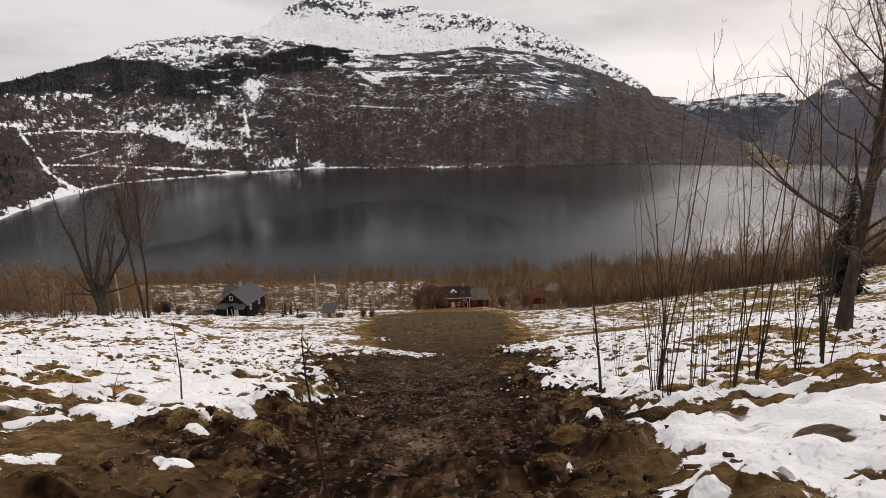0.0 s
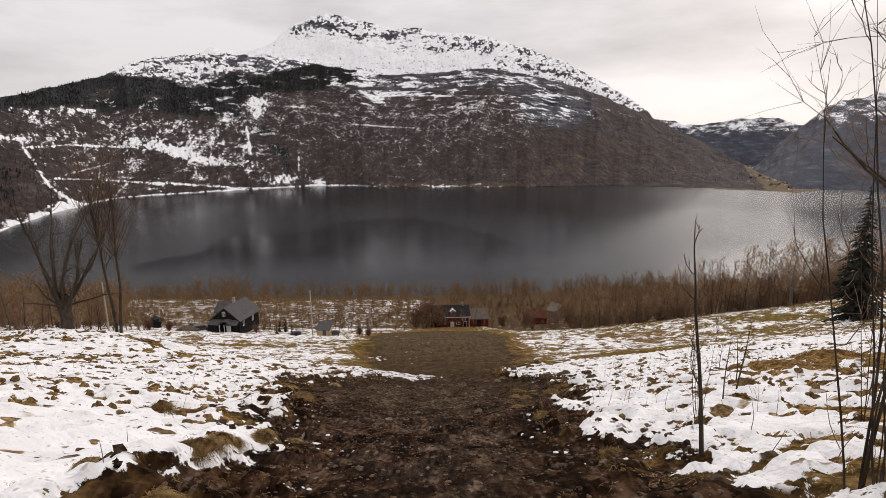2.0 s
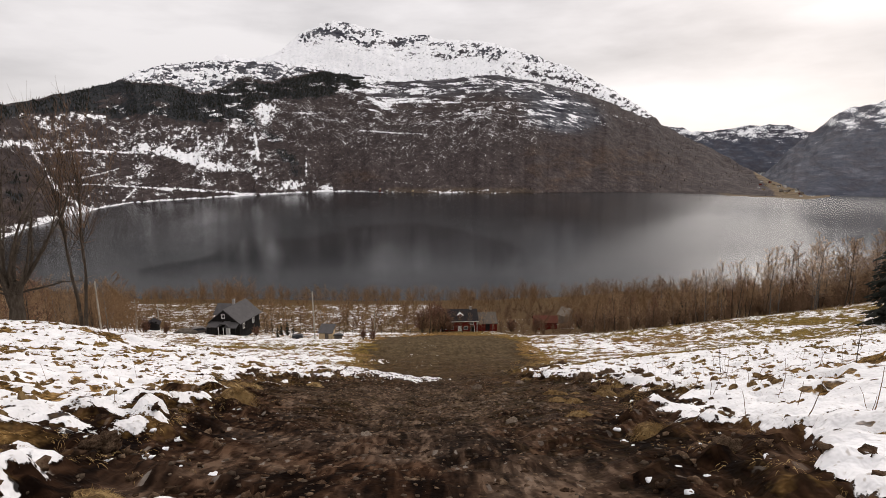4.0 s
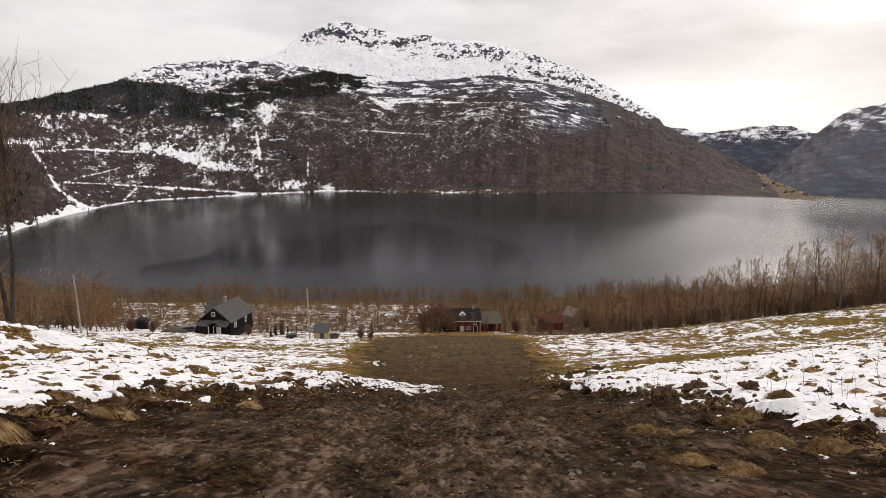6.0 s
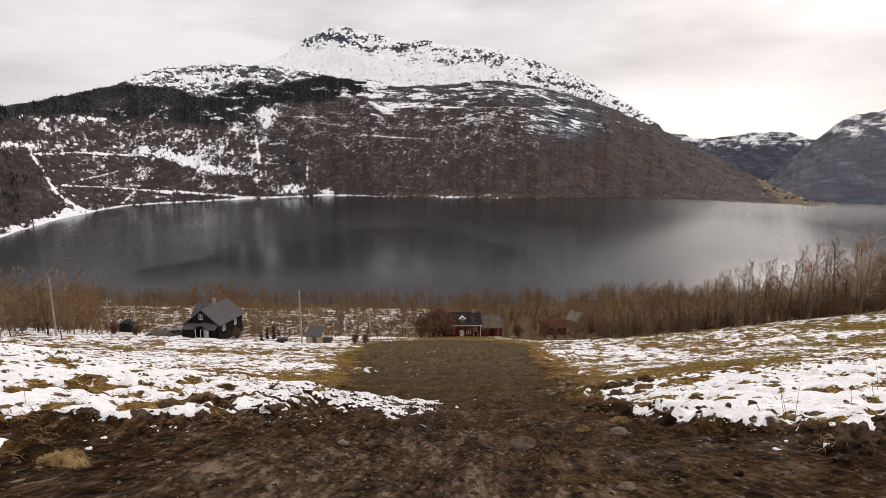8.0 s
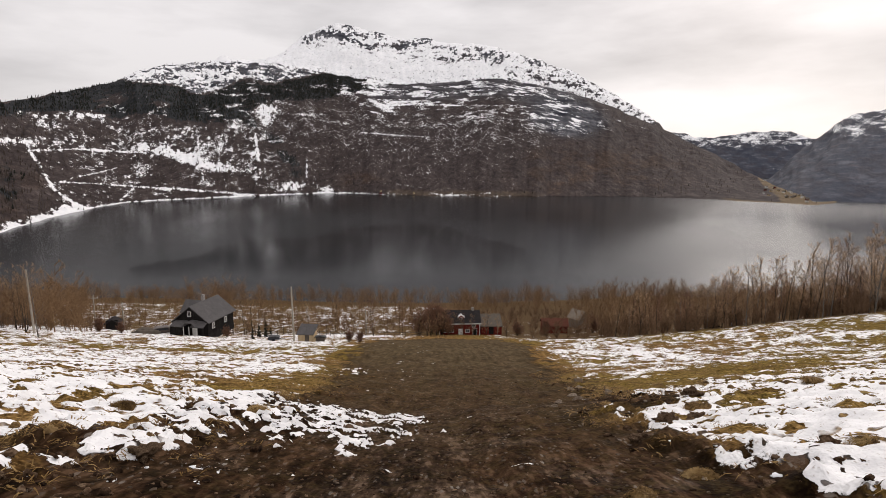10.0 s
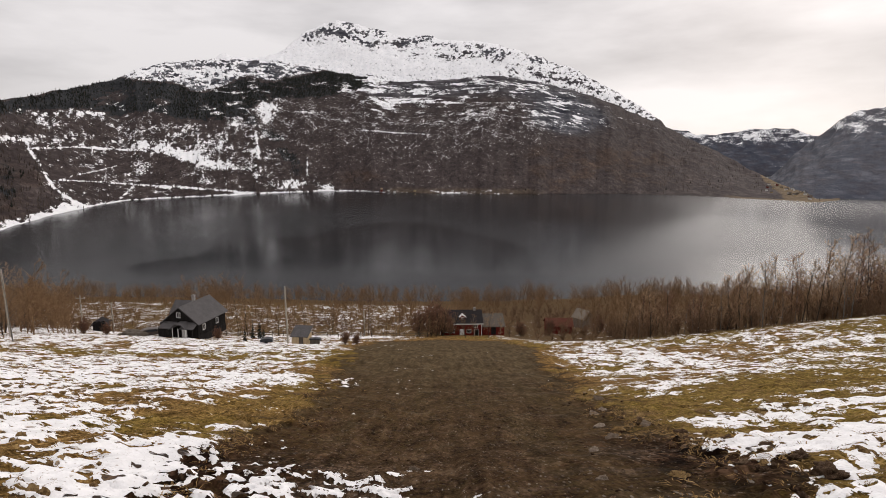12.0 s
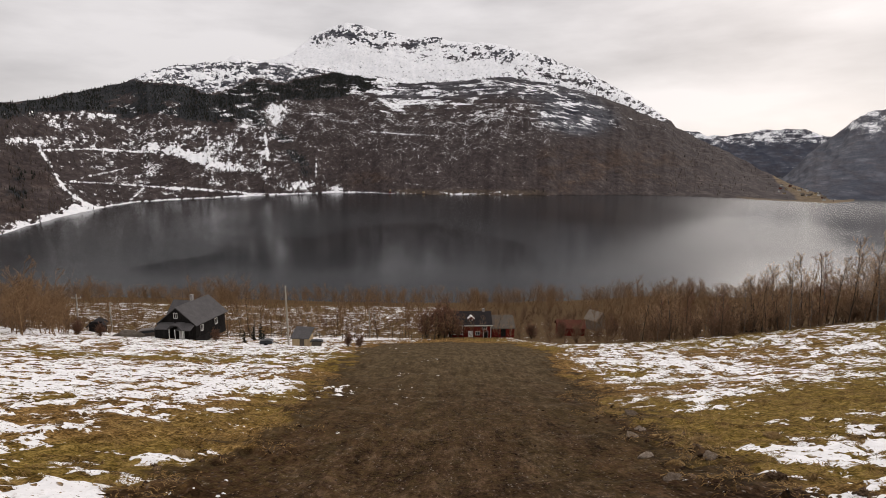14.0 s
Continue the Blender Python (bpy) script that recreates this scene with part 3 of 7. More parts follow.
def mountain_material(name, haze=0.0):
    m, nt, p = mat(name, rough=0.95)
    g = Nodes(nt)
    v = g.coords((0.01, 0.0042, 0.01))
    big, mid, small, tiny = g.noise(v, 0.55, 4), g.noise(v, 2.6, 5, 0.6), g.noise(v, 9.0, 5, 0.68), g.noise(v, 36.0, 3, 0.7)
    ledge = g.noise(g.coords((0.011, 0.011, 0.060)), 1.0, 5, 0.66)
    trunks = g.noise(g.coords((0.16, 0.16, 0.035)), 1.0, 3, 0.6)
    grain = g.math("ADD", g.math("MULTIPLY", small, 0.42), g.math("ADD", g.math("MULTIPLY", tiny, 0.13), g.math("MULTIPLY", trunks, 0.13)))
    grain = g.math("ADD", grain, g.math("MULTIPLY", mid, 0.25))
    wood = g.ramp(grain, [(0.38, (0.024, 0.018, 0.018)), (0.47, (0.050, 0.038, 0.036)), (0.54, (0.082, 0.064, 0.060)), (0.63, (0.165, 0.14, 0.132))])
    warm = g.ramp(grain, [(0.38, (0.024, 0.015, 0.012)), (0.52, (0.078, 0.051, 0.038)), (0.64, (0.165, 0.115, 0.085))])
    wood = g.mix(g.span(g.math("ADD", g.attr("warm"), g.math("MULTIPLY", big, 0.5)), 0.35, 1.0), wood, warm)
    rock = g.ramp(g.math("ADD", g.math("MULTIPLY", mid, 0.4), g.math("MULTIPLY", ledge, 0.6)), [(0.38, (0.020, 0.022, 0.032)), (0.50, (0.055, 0.056, 0.066)), (0.62, (0.15, 0.15, 0.165))])
    spruce = g.ramp(grain, [(0.40, (0.012, 0.013, 0.015)), (0.62, (0.052, 0.054, 0.056))])
    meadow = g.ramp(small, [(0.35, (0.085, 0.058, 0.032)), (0.70, (0.20, 0.145, 0.085))])
    land = g.mix(g.span(g.attr("rock"), 0.2, 0.8), wood, rock)
    land = g.mix(g.span(g.math("ADD", g.attr("spruce"), g.math("MULTIPLY", g.math("SUBTRACT", mid, 0.5), 0.9)), 0.35, 0.6), land, spruce)
    land = g.mix(g.span(g.attr("meadow"), 0.3, 0.7), land, meadow)
    # the haze of distance, laid into the land colour as flat blue-grey
    if haze:
        land = g.mix(haze, land, (0.070, 0.080, 0.108))
    snow_c = g.ramp(small, [(0.3, (0.74, 0.75, 0.77)), (0.6, (0.90, 0.90, 0.91))])
    broken = g.math("ADD", g.math("MULTIPLY", g.math("SUBTRACT", small, 0.5), 1.5), g.math("MULTIPLY", g.math("SUBTRACT", tiny, 0.5), 1.1))
    broken = g.math("ADD", broken, g.math("ADD", g.math("MULTIPLY", g.math("SUBTRACT", ledge, 0.5), g.math("MULTIPLY", g.attr("ledged"), 1.9)), g.math("MULTIPLY", g.math("SUBTRACT", trunks, 0.5), 0.8)))
    lies = g.span(g.math("ADD", g.attr("snow"), g.math("ADD", broken, g.math("MULTIPLY", g.math("SUBTRACT", mid, 0.5), 0.8))), 0.30, 0.62)
    g.link(g.mix(lies, land, snow_c), p.inputs["Base Color"])
    p.inputs["Specular IOR Level"].default_value = 0.1
    g.bump(p, g.math("ADD", g.math("ADD", small, mid), g.math("MULTIPLY", ledge, g.attr("ledged"))), 0.5, 6.0)
    return m


MOUNTAIN = mountain_material("forested_mountain")
# half of the far hills' land colour is painted-in distance haze
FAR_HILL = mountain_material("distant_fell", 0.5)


def mountain_fields(az, s, q, el_f, z, r):
    """Snow, rock, spruce and meadow over the main mountain, from directions and heights."""
    el = np.degrees(np.arctan2(z - EYE0[2], r))
    above, under = el - el_f, el - profile(az, PEAK_AZ, PEAK_EL)
    n = fbm(az / 1.6, el / 0.7, 71, 4, 0.6)
    strata = fbm(az / 1.1 + 0.3 * n, above / 0.15, 73, 4, 0.6)
    column = fbm(az / 0.24, el / 0.34, 75, 4, 0.65)
    upper = smooth(0.0, 0.06, q) * smooth(22, 19.5, az)
    left = smooth(-12, -20, az)
    lower = 1 - upper
    # thin snow among the birches: streaked ledges under the ridge, almost none low down
    band = smooth(-5.0, -1.2, above) * smooth(-11, -6, az) * smooth(19, 11, az)
    snow = 1.1 * upper + lower * (-0.10 + 0.19 * left * smooth(-4.5, -2.5, el) + 0.26 * column * left + 0.30 * n * left + 0.22 * smooth(-3, 2.5, el) * (1 - left) + band * (0.12 + 0.70 * strata + 0.30 * n) + 0.10 * n)
    snow = snow - lower * smooth(8, 17, az) * (0.30 + 0.2 * smooth(-2.5, -4.5, above)) - lower * 0.45 * smooth(-0.42, -0.12, above) * smooth(-8, -4, az)
    warm = np.zeros_like(el)
    for a, e, ra, re, t, k in ((15.00, -0.65, 8.47, 2.54, 0, 1), (-7.82, -1.85, 2.26, 1.02, 0, 0.8), (-36.48, -2.05, 2.83, 3.39, 0, 0.7),):
        warm = np.maximum(warm, k * blot(az, el, a, e, ra, re, t))
    warm = warm * np.clip(0.55 + 0.6 * n, 0, 1)
    snow = snow - 0.25 * warm * lower
    # crags and speckled rock on the summit
    crag = np.zeros_like(el)
    for a, e, ra, re, t, k in ((-9.70, 11.76, 1.13, 0.51, -10, 1), (-12.60, 11.10, 0.68, 0.40, 20, 0.7), (-8.01, 11.13, 1.47, 0.23, -18, 0.8), (-6.06, 11.9, 0.7, 0.45, 0, 0.9), (-1.7, 11.55, 0.9, 0.42, 10, 1), (-2.87, 10.9, 0.7, 0.36, 0, 0.9), (0.9, 10.75, 0.9, 0.28, -10, 0.8), (4.87, 10.1, 1.2, 0.42, 0, 0.85), (1.4, 10.1, 0.4, 0.34, 0, 0.7), (9.20, 9.4, 0.8, 0.28, -10, 0.7), (-8.63, 12.3, 0.8, 0.45, 0, 0.7), (-10.9, 11.9, 0.8, 0.35, 15, 0.8),):
        crag = np.maximum(crag, k * blot(az, el, a, e, ra, re, t))
    speck = fbm(az / 0.20, el / 0.16, 77, 3, 0.65)
    rugged = fbm(az / 1.3 + 0.5 * n, el / 0.45, 79, 4, 0.6)
    snow = snow - upper * (1.25 * crag * (0.75 + 1.3 * speck) + (0.14 + 0.26 * smooth(2, 13, az)) * (0.9 + 1.8 * speck) + 0.30 * smooth(0.35, 0.0, q) * (0.6 + speck))
    snow = snow - upper * 0.8 * smooth(0.10, 0.6, rugged + 0.35 * speck) * smooth(-14, -10, az) * smooth(-2.6, -0.9, under) * smooth(-0.06, -0.40, under)
    rock = 0.5 * upper + crag * upper + 0.55 * band * lower * smooth(-3.2, -1.0, above)
    for a, e, ra, re, t, k in ((12.16, 3.93, 3.50, 1.47, -8, 1),):
        rock = rock + 1.2 * k * blot(az, el, a, e, ra, re, t) * lower
        snow = snow + lower * blot(az, el, a, e, ra, re, t) * (0.10 + 0.45 * strata)
    # rocky snow over the spruce belt
    top = profile(az, (-36.98, -34.79, -31.2, -29.11, -27.65, -24.33, -22.75, -20.84, -18.58, -16.09, -12.7, -9.77, -7.09, -4.37, -2.44), (4.34, 4.69, 6.26, 6.87, 6.5, 6.56, 5.91, 6.1, 7.49, 7.1, 7.99, 8.75, 8.41, 7.83, 7.49)) + 0.22 * n + 0.10 * column
    low = profile(az, (-37.1, -33.37, -31.38, -29.37, -27.18, -24.97, -22.66, -19.27, -17.44, -15.13, -11.98, -9.3, -6.57, -2.44), (3.04, 3.65, 3.97, 3.36, 3.92, 3.66, 3.33, 3.32, 5.01, 5.45, 5.69, 6.17, 7.12, 7.49)) + 0.20 * n + 0.14 * column
    open_left = smooth(-4, -7, az)
    cap = lower * smooth(0.0, 0.2, el - top) * open_left
    snow = snow + cap * (0.34 + 0.60 * strata + 0.65 * speck)
    rock = rock + 0.8 * cap
    belt = lower * smooth(0.0, 0.12, top - el) * smooth(0.0, 0.25, el - low) * smooth(-2.0, -4.0, az)
    holes = smooth(0.12, 0.55, strata + 0.6 * n) * (0.45 + 0.55 * smooth(-24, -20, az))
    spruce = belt * (1.15 - 0.9 * holes)
    snow = snow - belt * 0.75 + belt * holes * 0.95
    for a0, e0, a1, e1, w, k in ((-18.73, 4.21, -16.28, 2.44, 0.79, 0.8), (-16.28, 2.44, -14.29, -0.20, 0.79, 0.8), (-14.29, -0.20, -13.57, -2.38, 0.79, 0.8)):
        spruce = np.maximum(spruce, k * stroke(az, el, a0, e0, a1, e1, w) * (0.7 + 0.5 * n))
    for a, e, ra, re, t, k in ((-25.73, 2.36, 0.68, 0.68, 0, 0.7), (-32.57, 3.92, 2.26, 0.79, 0, 0.4), (-35.61, 3.77, 2.26, 0.79, 0, 0.5), (-36.67, -2.04, 1.98, 2.26, 0, 0.55), (-3.31, 2.15, 0.79, 0.57, 0, 0.4), (1.48, -0.72, 1.70, 0.45, -25, 0.35),):
        spruce = np.maximum(spruce, k * blot(az, el, a, e, ra, re, t) * (1.0 + 0.8 * n))
    snow = snow - 0.22 * lower * smooth(-31, -35, az)
    meadow = 0.45 * smooth(0.07, 0.02, s) * smooth(-9, -4, az) * smooth(16, 8, az) + 0.72 * smooth(30.7, 31.7, az + 2.2 * s + 0.4 * n) * smooth(28.2, 28.8, az) + 0.6 * smooth(0.10, 0.02, s) * smooth(24, 28, az)
    # groves of pale birch
    for a, e, ra, re, t, k in ((-33.19, 3.53, 1.58, 0.28, 0, 1.1), (-34.02, 2.77, 0.73, 0.45, 0, 0.6), (-28.82, 5.03, 1.86, 0.68, 12, 0.62), (-30.50, 3.73, 1.13, 0.34, 0, 0.7), (-36.45, 2.41, 0.85, 0.34, 0, 0.6), (-36.01, 1.28, 1.70, 0.45, -10, 0.9), (-20.29, 7.41, 2.03, 0.57, 0, 0.6), (-23.19, 2.31, 5.08, 0.90, 0, 0.34), (-33.15, 1.61, 2.83, 0.68, 0, 0.4), (-17.95, -0.75, 0.79, 0.90, 0, 0.45), (-32.72, -2.84, 2.26, 0.68, -10, 0.35), (-19.37, 1.25, 2.26, 0.51, -10, 0.35),):
        b = k * blot(az, el, a, e, ra, re, t)
        snow = snow + 0.72 * b * (0.6 + 0.9 * column)
        spruce = spruce - 1.3 * b
    # cleared fields under snow
    for a, e, ra, re, t, k in ((-25.34, 4.86, 0.62, 0.23, 0, 1.9), (-16.59, 4.78, 1.07, 0.51, 0, 1.7), (-16.53, 3.90, 0.62, 0.73, -20, 1.5), (-12.82, 4.41, 1.81, 0.17, 0, 0.8), (-25.61, 0.72, 2.15, 0.40, -6, 1.5), (-22.85, 0.03, 2.54, 0.45, -14, 1.6), (-26.25, 1.31, 1.36, 0.23, 0, 0.9), (-21.20, -0.64, 1.70, 0.25, -15, 1.3), (-33.15, -4.15, 0.96, 0.28, 8, 1.6), (-14.37, -2.38, 1.53, 0.45, 6, 1.6), (-11.15, -2.84, 0.79, 0.40, 0, 1.5), (-12.22, -2.17, 0.23, 0.57, 0, 0.9),):
        b = blot(az, el, a, e, ra, re, t)
        snow = snow + 0.82 * k * b * (0.64 + 0.36 * column + 0.50 * speck)
        spruce = spruce - k * b
    # tracks, cuts and ledges
    for group in (((-34.95, 0.71, -31.62, 0.85, 0.09, 1), (-31.62, 0.85, -26.88, 0.61, 0.09, 1), (-35.14, 0.66, -34.50, -0.70, 0.18, 1.1), (-34.50, -0.70, -33.69, -2.57, 0.18, 1.1), (-33.69, -2.57, -32.19, -3.86, 0.18, 1.1), (-33.24, -1.88, -31.80, -1.43, 0.11, 0.8), (-31.80, -1.43, -29.03, -0.72, 0.11, 0.8), (-33.24, -1.88, -28.05, -2.31, 0.11, 1), (-28.05, -2.31, -19.59, -3.13, 0.11, 1), (-19.59, -3.13, -17.03, -3.22, 0.11, 1), (-29.24, -3.72, -27.97, -2.46, 0.12, 0.8), (-24.79, -2.47, -23.25, -2.75, 0.17, 0.7), (-23.25, -2.75, -19.58, -3.02, 0.17, 0.7)), ((-17.56, 2.42, -17.41, 0.05, 0.20, 0.9), (-12.96, 0.07, -13.01, -1.56, 0.14, 0.8), (-17.69, -0.64, -17.61, -2.24, 0.17, 0.7), (-1.07, -3.09, 1.21, -3.31, 0.15, 0.75), (1.21, -3.31, 5.18, -3.00, 0.15, 0.75), (11.31, -2.71, 12.91, -1.81, 0.09, 0.42), (12.91, -1.81, 16.87, -1.44, 0.09, 0.42), (-6.98, -2.02, -3.90, -2.24, 0.10, 0.5), (-3.90, -2.24, -0.78, -2.75, 0.10, 0.5), (-13.09, 4.09, -8.81, 3.62, 0.09, 0.4), (-7.73, 2.83, -1.07, 2.44, 0.10, 0.5)), ((-9.02, 6.39, -4.93, 7.04, 0.12, 0.5), (-4.93, 7.04, -1.06, 7.29, 0.12, 0.5), (-4.94, 5.50, -1.06, 5.69, 0.11, 0.55), (-1.06, 5.69, 2.83, 5.38, 0.11, 0.55), (3.92, 6.66, 8.30, 6.73, 0.11, 0.6), (8.30, 6.73, 11.56, 6.00, 0.11, 0.6), (3.93, 5.54, 9.96, 5.44, 0.11, 0.5), (11.56, 5.79, 15.29, 4.78, 0.14, 0.7), (8.91, 4.50, 11.08, 4.10, 0.12, 0.6), (16.87, 4.02, 20.45, 2.93, 0.11, 0.6))):
        for a0, e0, a1, e1, w, k in group:
            b = 0.85 * k * stroke(az, el + 0.05 * n, a0, e0, a1, e1, 0.75 * w)
            snow = snow + b * (0.75 + 0.45 * speck)
            spruce = spruce - b
    for a0, e0, a1, e1, w, k in ((-7.67, 6.20, -4.38, 6.25, 0.15, 1), (-4.38, 6.25, 0.60, 6.02, 0.15, 1), (-4.39, 5.02, 0.05, 4.89, 0.17, 0.8), (0.60, 6.18, 3.92, 6.29, 0.11, 0.9), (3.92, 6.29, 6.94, 6.69, 0.11, 0.9), (3.93, 5.76, 9.96, 5.71, 0.15, 0.8), (11.28, 6.21, 15.28, 5.09, 0.12, 0.8), (-4.39, 5.29, -2.18, 5.53, 0.11, 0.7)):
        snow = snow - 0.8 * k * stroke(az, el + 0.06 * n, a0, e0, a1, e1, w)
    shore = smooth(0.012, 0.004, s)
    snow = snow + shore * (0.7 * smooth(-2, -12, az) + 0.30) * (0.8 + 0.5 * column) * smooth(30, 22, az) + 0.8 * smooth(0.07, 0.01, s) * smooth(-30, -33, az) * (0.5 + 0.7 * n + 0.5 * speck)
    ledged = np.clip(0.02 + 0.9 * band + 0.5 * cap + 0.35 * upper + 0.4 * belt, 0, 1)
    return np.clip(snow, -1.5, 2), np.clip(rock, 0, 1.3), np.clip(spruce, 0, 1.5), np.clip(meadow, 0, 1.2), np.clip(warm, 0, 1), ledged


MOUNT_CACHE = {}


def build_mountain():
    az = np.linspace(-50, 34.9, 1100)
    rows_a, rows_b = 220, 110
    AZ = np.repeat(az[None, :], rows_a + rows_b, 0)
    rs = profile(az, SHORE_AZ, SHORE_R) * (1 + 0.012 * fbm(az / 1.1, az * 0, 81, 3))
    rf = rs + 60 + 1050 * smooth(34.5, 24, az) * (0.55 + 0.45 * smooth(-40, -15, az))
    rp = np.maximum(rf + 500, 3350)
    ef = profile(az, FRONT_AZ, FRONT_EL) + 0.07 * fbm(az / 0.9, az * 0, 83, 3)
    ep = profile(az, PEAK_AZ, PEAK_EL) + 0.10 * fbm(az / 0.8, az * 0, 85, 4, 0.55)
    zf = np.maximum(EYE0[2] + rf * np.tan(np.radians(ef)), LAKE + 1.2)
    zp = EYE0[2] + rp * np.tan(np.radians(np.minimum(ep, 14)))
    S = np.concatenate([np.linspace(-0.02, 1, rows_a) ** 1.0, np.ones(rows_b)])[:, None]
    Q = np.concatenate([np.zeros(rows_a), np.linspace(0, 1.25, rows_b + 1)[1:]])[:, None]
    R = np.where(Q > 0, rf[None] + (rp - rf)[None] * Q, rs[None] + (rf - rs)[None] * S)
    shape = np.sign(S) * np.abs(S) ** 1.08
    za = LAKE + (zf - LAKE)[None] * (0.92 * shape + 0.08 * np.sin(np.clip(S, 0, 1) * math.pi * 0.5))
    back = np.clip(Q, 0, 1)
    zb = zf[None] + (zp - zf)[None] * back ** 1.15 - 25 * np.sin(np.clip(back * 3, 0, 1) * math.pi) - 70 * smooth(20.5, 23.5, az)[None] * smooth(0, 0.1, Q) - 900 * np.maximum(Q - 1, 0)
    Z = np.where(Q > 0, zb, za)
    X = EYE0[0] + R * np.sin(np.radians(AZ))
    Y = EYE0[1] + R * np.cos(np.radians(AZ))
    amp = np.clip(S, 0, 1) * (1 - 0.96 * np.exp(-((S - 1) / 0.14) ** 2) * (Q == 0)) * (1 - 0.96 * np.exp(-((Q - 1) / 0.16) ** 2)) * (1 - 0.96 * np.exp(-(Q / 0.06) ** 2) * (Q > 0))
    gully = fbm(AZ / 2.2 + 0.15 * fbm(AZ / 3, S * 4, 88, 2), S * 1.3 + Q, 87, 4, 0.55)
    Z = Z + amp * np.clip((zf - LAKE) / 110, 0.03, 1)[None] * (24 * gully + 7 * fbm(X / 60, Y / 170, 89, 3, 0.6)) + (Q > 0) * smooth(0.3, 2.5, ep - ef)[None] * 30 * np.abs(fbm(X / 220, Y / 220, 91, 4, 0.6)) * (1 - np.exp(-((Q - 1) / 0.18) ** 2)) * smooth(0, 0.12, Q)
    Z = np.where(S < 0, LAKE - 6, Z)
    snow, rock, spruce, meadow, warm, ledged = mountain_fields(AZ, S + 0 * AZ, Q + 0 * AZ, ef[None] + 0 * AZ, Z, R)
    ob = sheet("mountain", X, Y, Z, {"snow": snow, "rock": rock, "spruce": spruce, "meadow": meadow, "warm": warm, "ledged": ledged}, MOUNTAIN)
    tagged(ob, "steep mountain with bare birch woods, spruce belt and snowy summit", "mountain", kind="structure")
    MOUNT_CACHE.update(X=X[:rows_a], Y=Y[:rows_a], Z=Z[:rows_a], snow=snow[:rows_a], spruce=spruce[:rows_a], meadow=meadow[:rows_a], rock=rock[:rows_a], az=AZ[:rows_a])
    return ob


build_mountain()


def build_far_hill(name, label, a0, a1, r0, r1, AZS, ELS, seed, snowline, thin):
    az = np.linspace(a0, a1, 260)
    rows = 90
    t = np.linspace(0, 1.15, rows)[:, None]
    R = r0 + (r1 - r0) * t + 0 * az[None]
    el = profile(az, AZS, ELS) + 0.10 * fbm(az / 0.7, az * 0, seed, 3)
    top = EYE0[2] + r1 * np.tan(np.radians(el))
    Z = LAKE - 4 + (top - LAKE + 4)[None] * np.minimum(t, 1) ** 0.8 - 700 * np.maximum(t - 1, 0)
    AZ = np.repeat(az[None], rows, 0)
    Z = Z + np.minimum(t, 1) * (1 - np.exp(-((t - 1) / 0.1) ** 2)) * 34 * fbm(AZ / 1.3, t * 3 + 0 * AZ, seed + 2, 4, 0.6)
    X, Y = EYE0[0] + R * np.sin(np.radians(AZ)), EYE0[1] + R * np.cos(np.radians(AZ))
    E = np.degrees(np.arctan2(Z - EYE0[2], R))
    n = fbm(AZ / 0.7, E / 0.25, seed + 5, 4, 0.6)
    snow = thin + 0.75 * smooth(snowline, snowline + 1.3, E) + 0.45 * n
    rock = np.clip(0.55 + 0.5 * n, 0, 1)
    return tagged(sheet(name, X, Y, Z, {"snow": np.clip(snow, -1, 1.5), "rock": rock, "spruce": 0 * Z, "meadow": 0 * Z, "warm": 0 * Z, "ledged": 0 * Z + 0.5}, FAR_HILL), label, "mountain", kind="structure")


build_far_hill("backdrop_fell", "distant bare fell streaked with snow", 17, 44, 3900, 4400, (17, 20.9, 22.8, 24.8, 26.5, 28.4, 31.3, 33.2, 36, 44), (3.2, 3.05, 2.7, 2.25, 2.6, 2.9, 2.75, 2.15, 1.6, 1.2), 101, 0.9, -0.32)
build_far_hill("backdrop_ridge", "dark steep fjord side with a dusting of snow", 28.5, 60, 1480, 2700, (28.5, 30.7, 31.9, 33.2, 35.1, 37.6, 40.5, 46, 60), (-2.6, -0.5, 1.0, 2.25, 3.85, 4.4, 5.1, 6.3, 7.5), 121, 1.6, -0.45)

# ---- materials of things ----
def plain(name, stops, scale=6.0, rough=0.85, bump=0.4, dist=0.02, metal=0.0, stretch=(1, 1, 1), per_object=0.0, per_piece=0.0):
    """A surface of several tones with grain at two scales."""
    m, nt, p = mat(name, rough=rough, metal=metal)
    g = Nodes(nt)
    v = g.coords(stretch)
    a, b = g.noise(v, scale, 5, 0.6), g.noise(v, scale * 0.17, 3)
    f = g.math("ADD", g.math("MULTIPLY", a, 0.65), g.math("MULTIPLY", b, 0.35))
    if per_object:
        info = g.put("ShaderNodeObjectInfo")
        f = g.math("ADD", f, g.math("MULTIPLY", g.math("SUBTRACT", info.outputs["Random"], 0.5), per_object))
    if per_piece:
        geo = g.put("ShaderNodeNewGeometry")
        f = g.math("ADD", f, g.math("MULTIPLY", g.math("SUBTRACT", geo.outputs["Random Per Island"], 0.5), per_piece))
    g.link(g.ramp(f, stops), p.inputs["Base Color"])
    p.inputs["Specular IOR Level"].default_value = 0.3 if rough < 0.6 else 0.03
    g.bump(p, a, bump, dist)
    return m


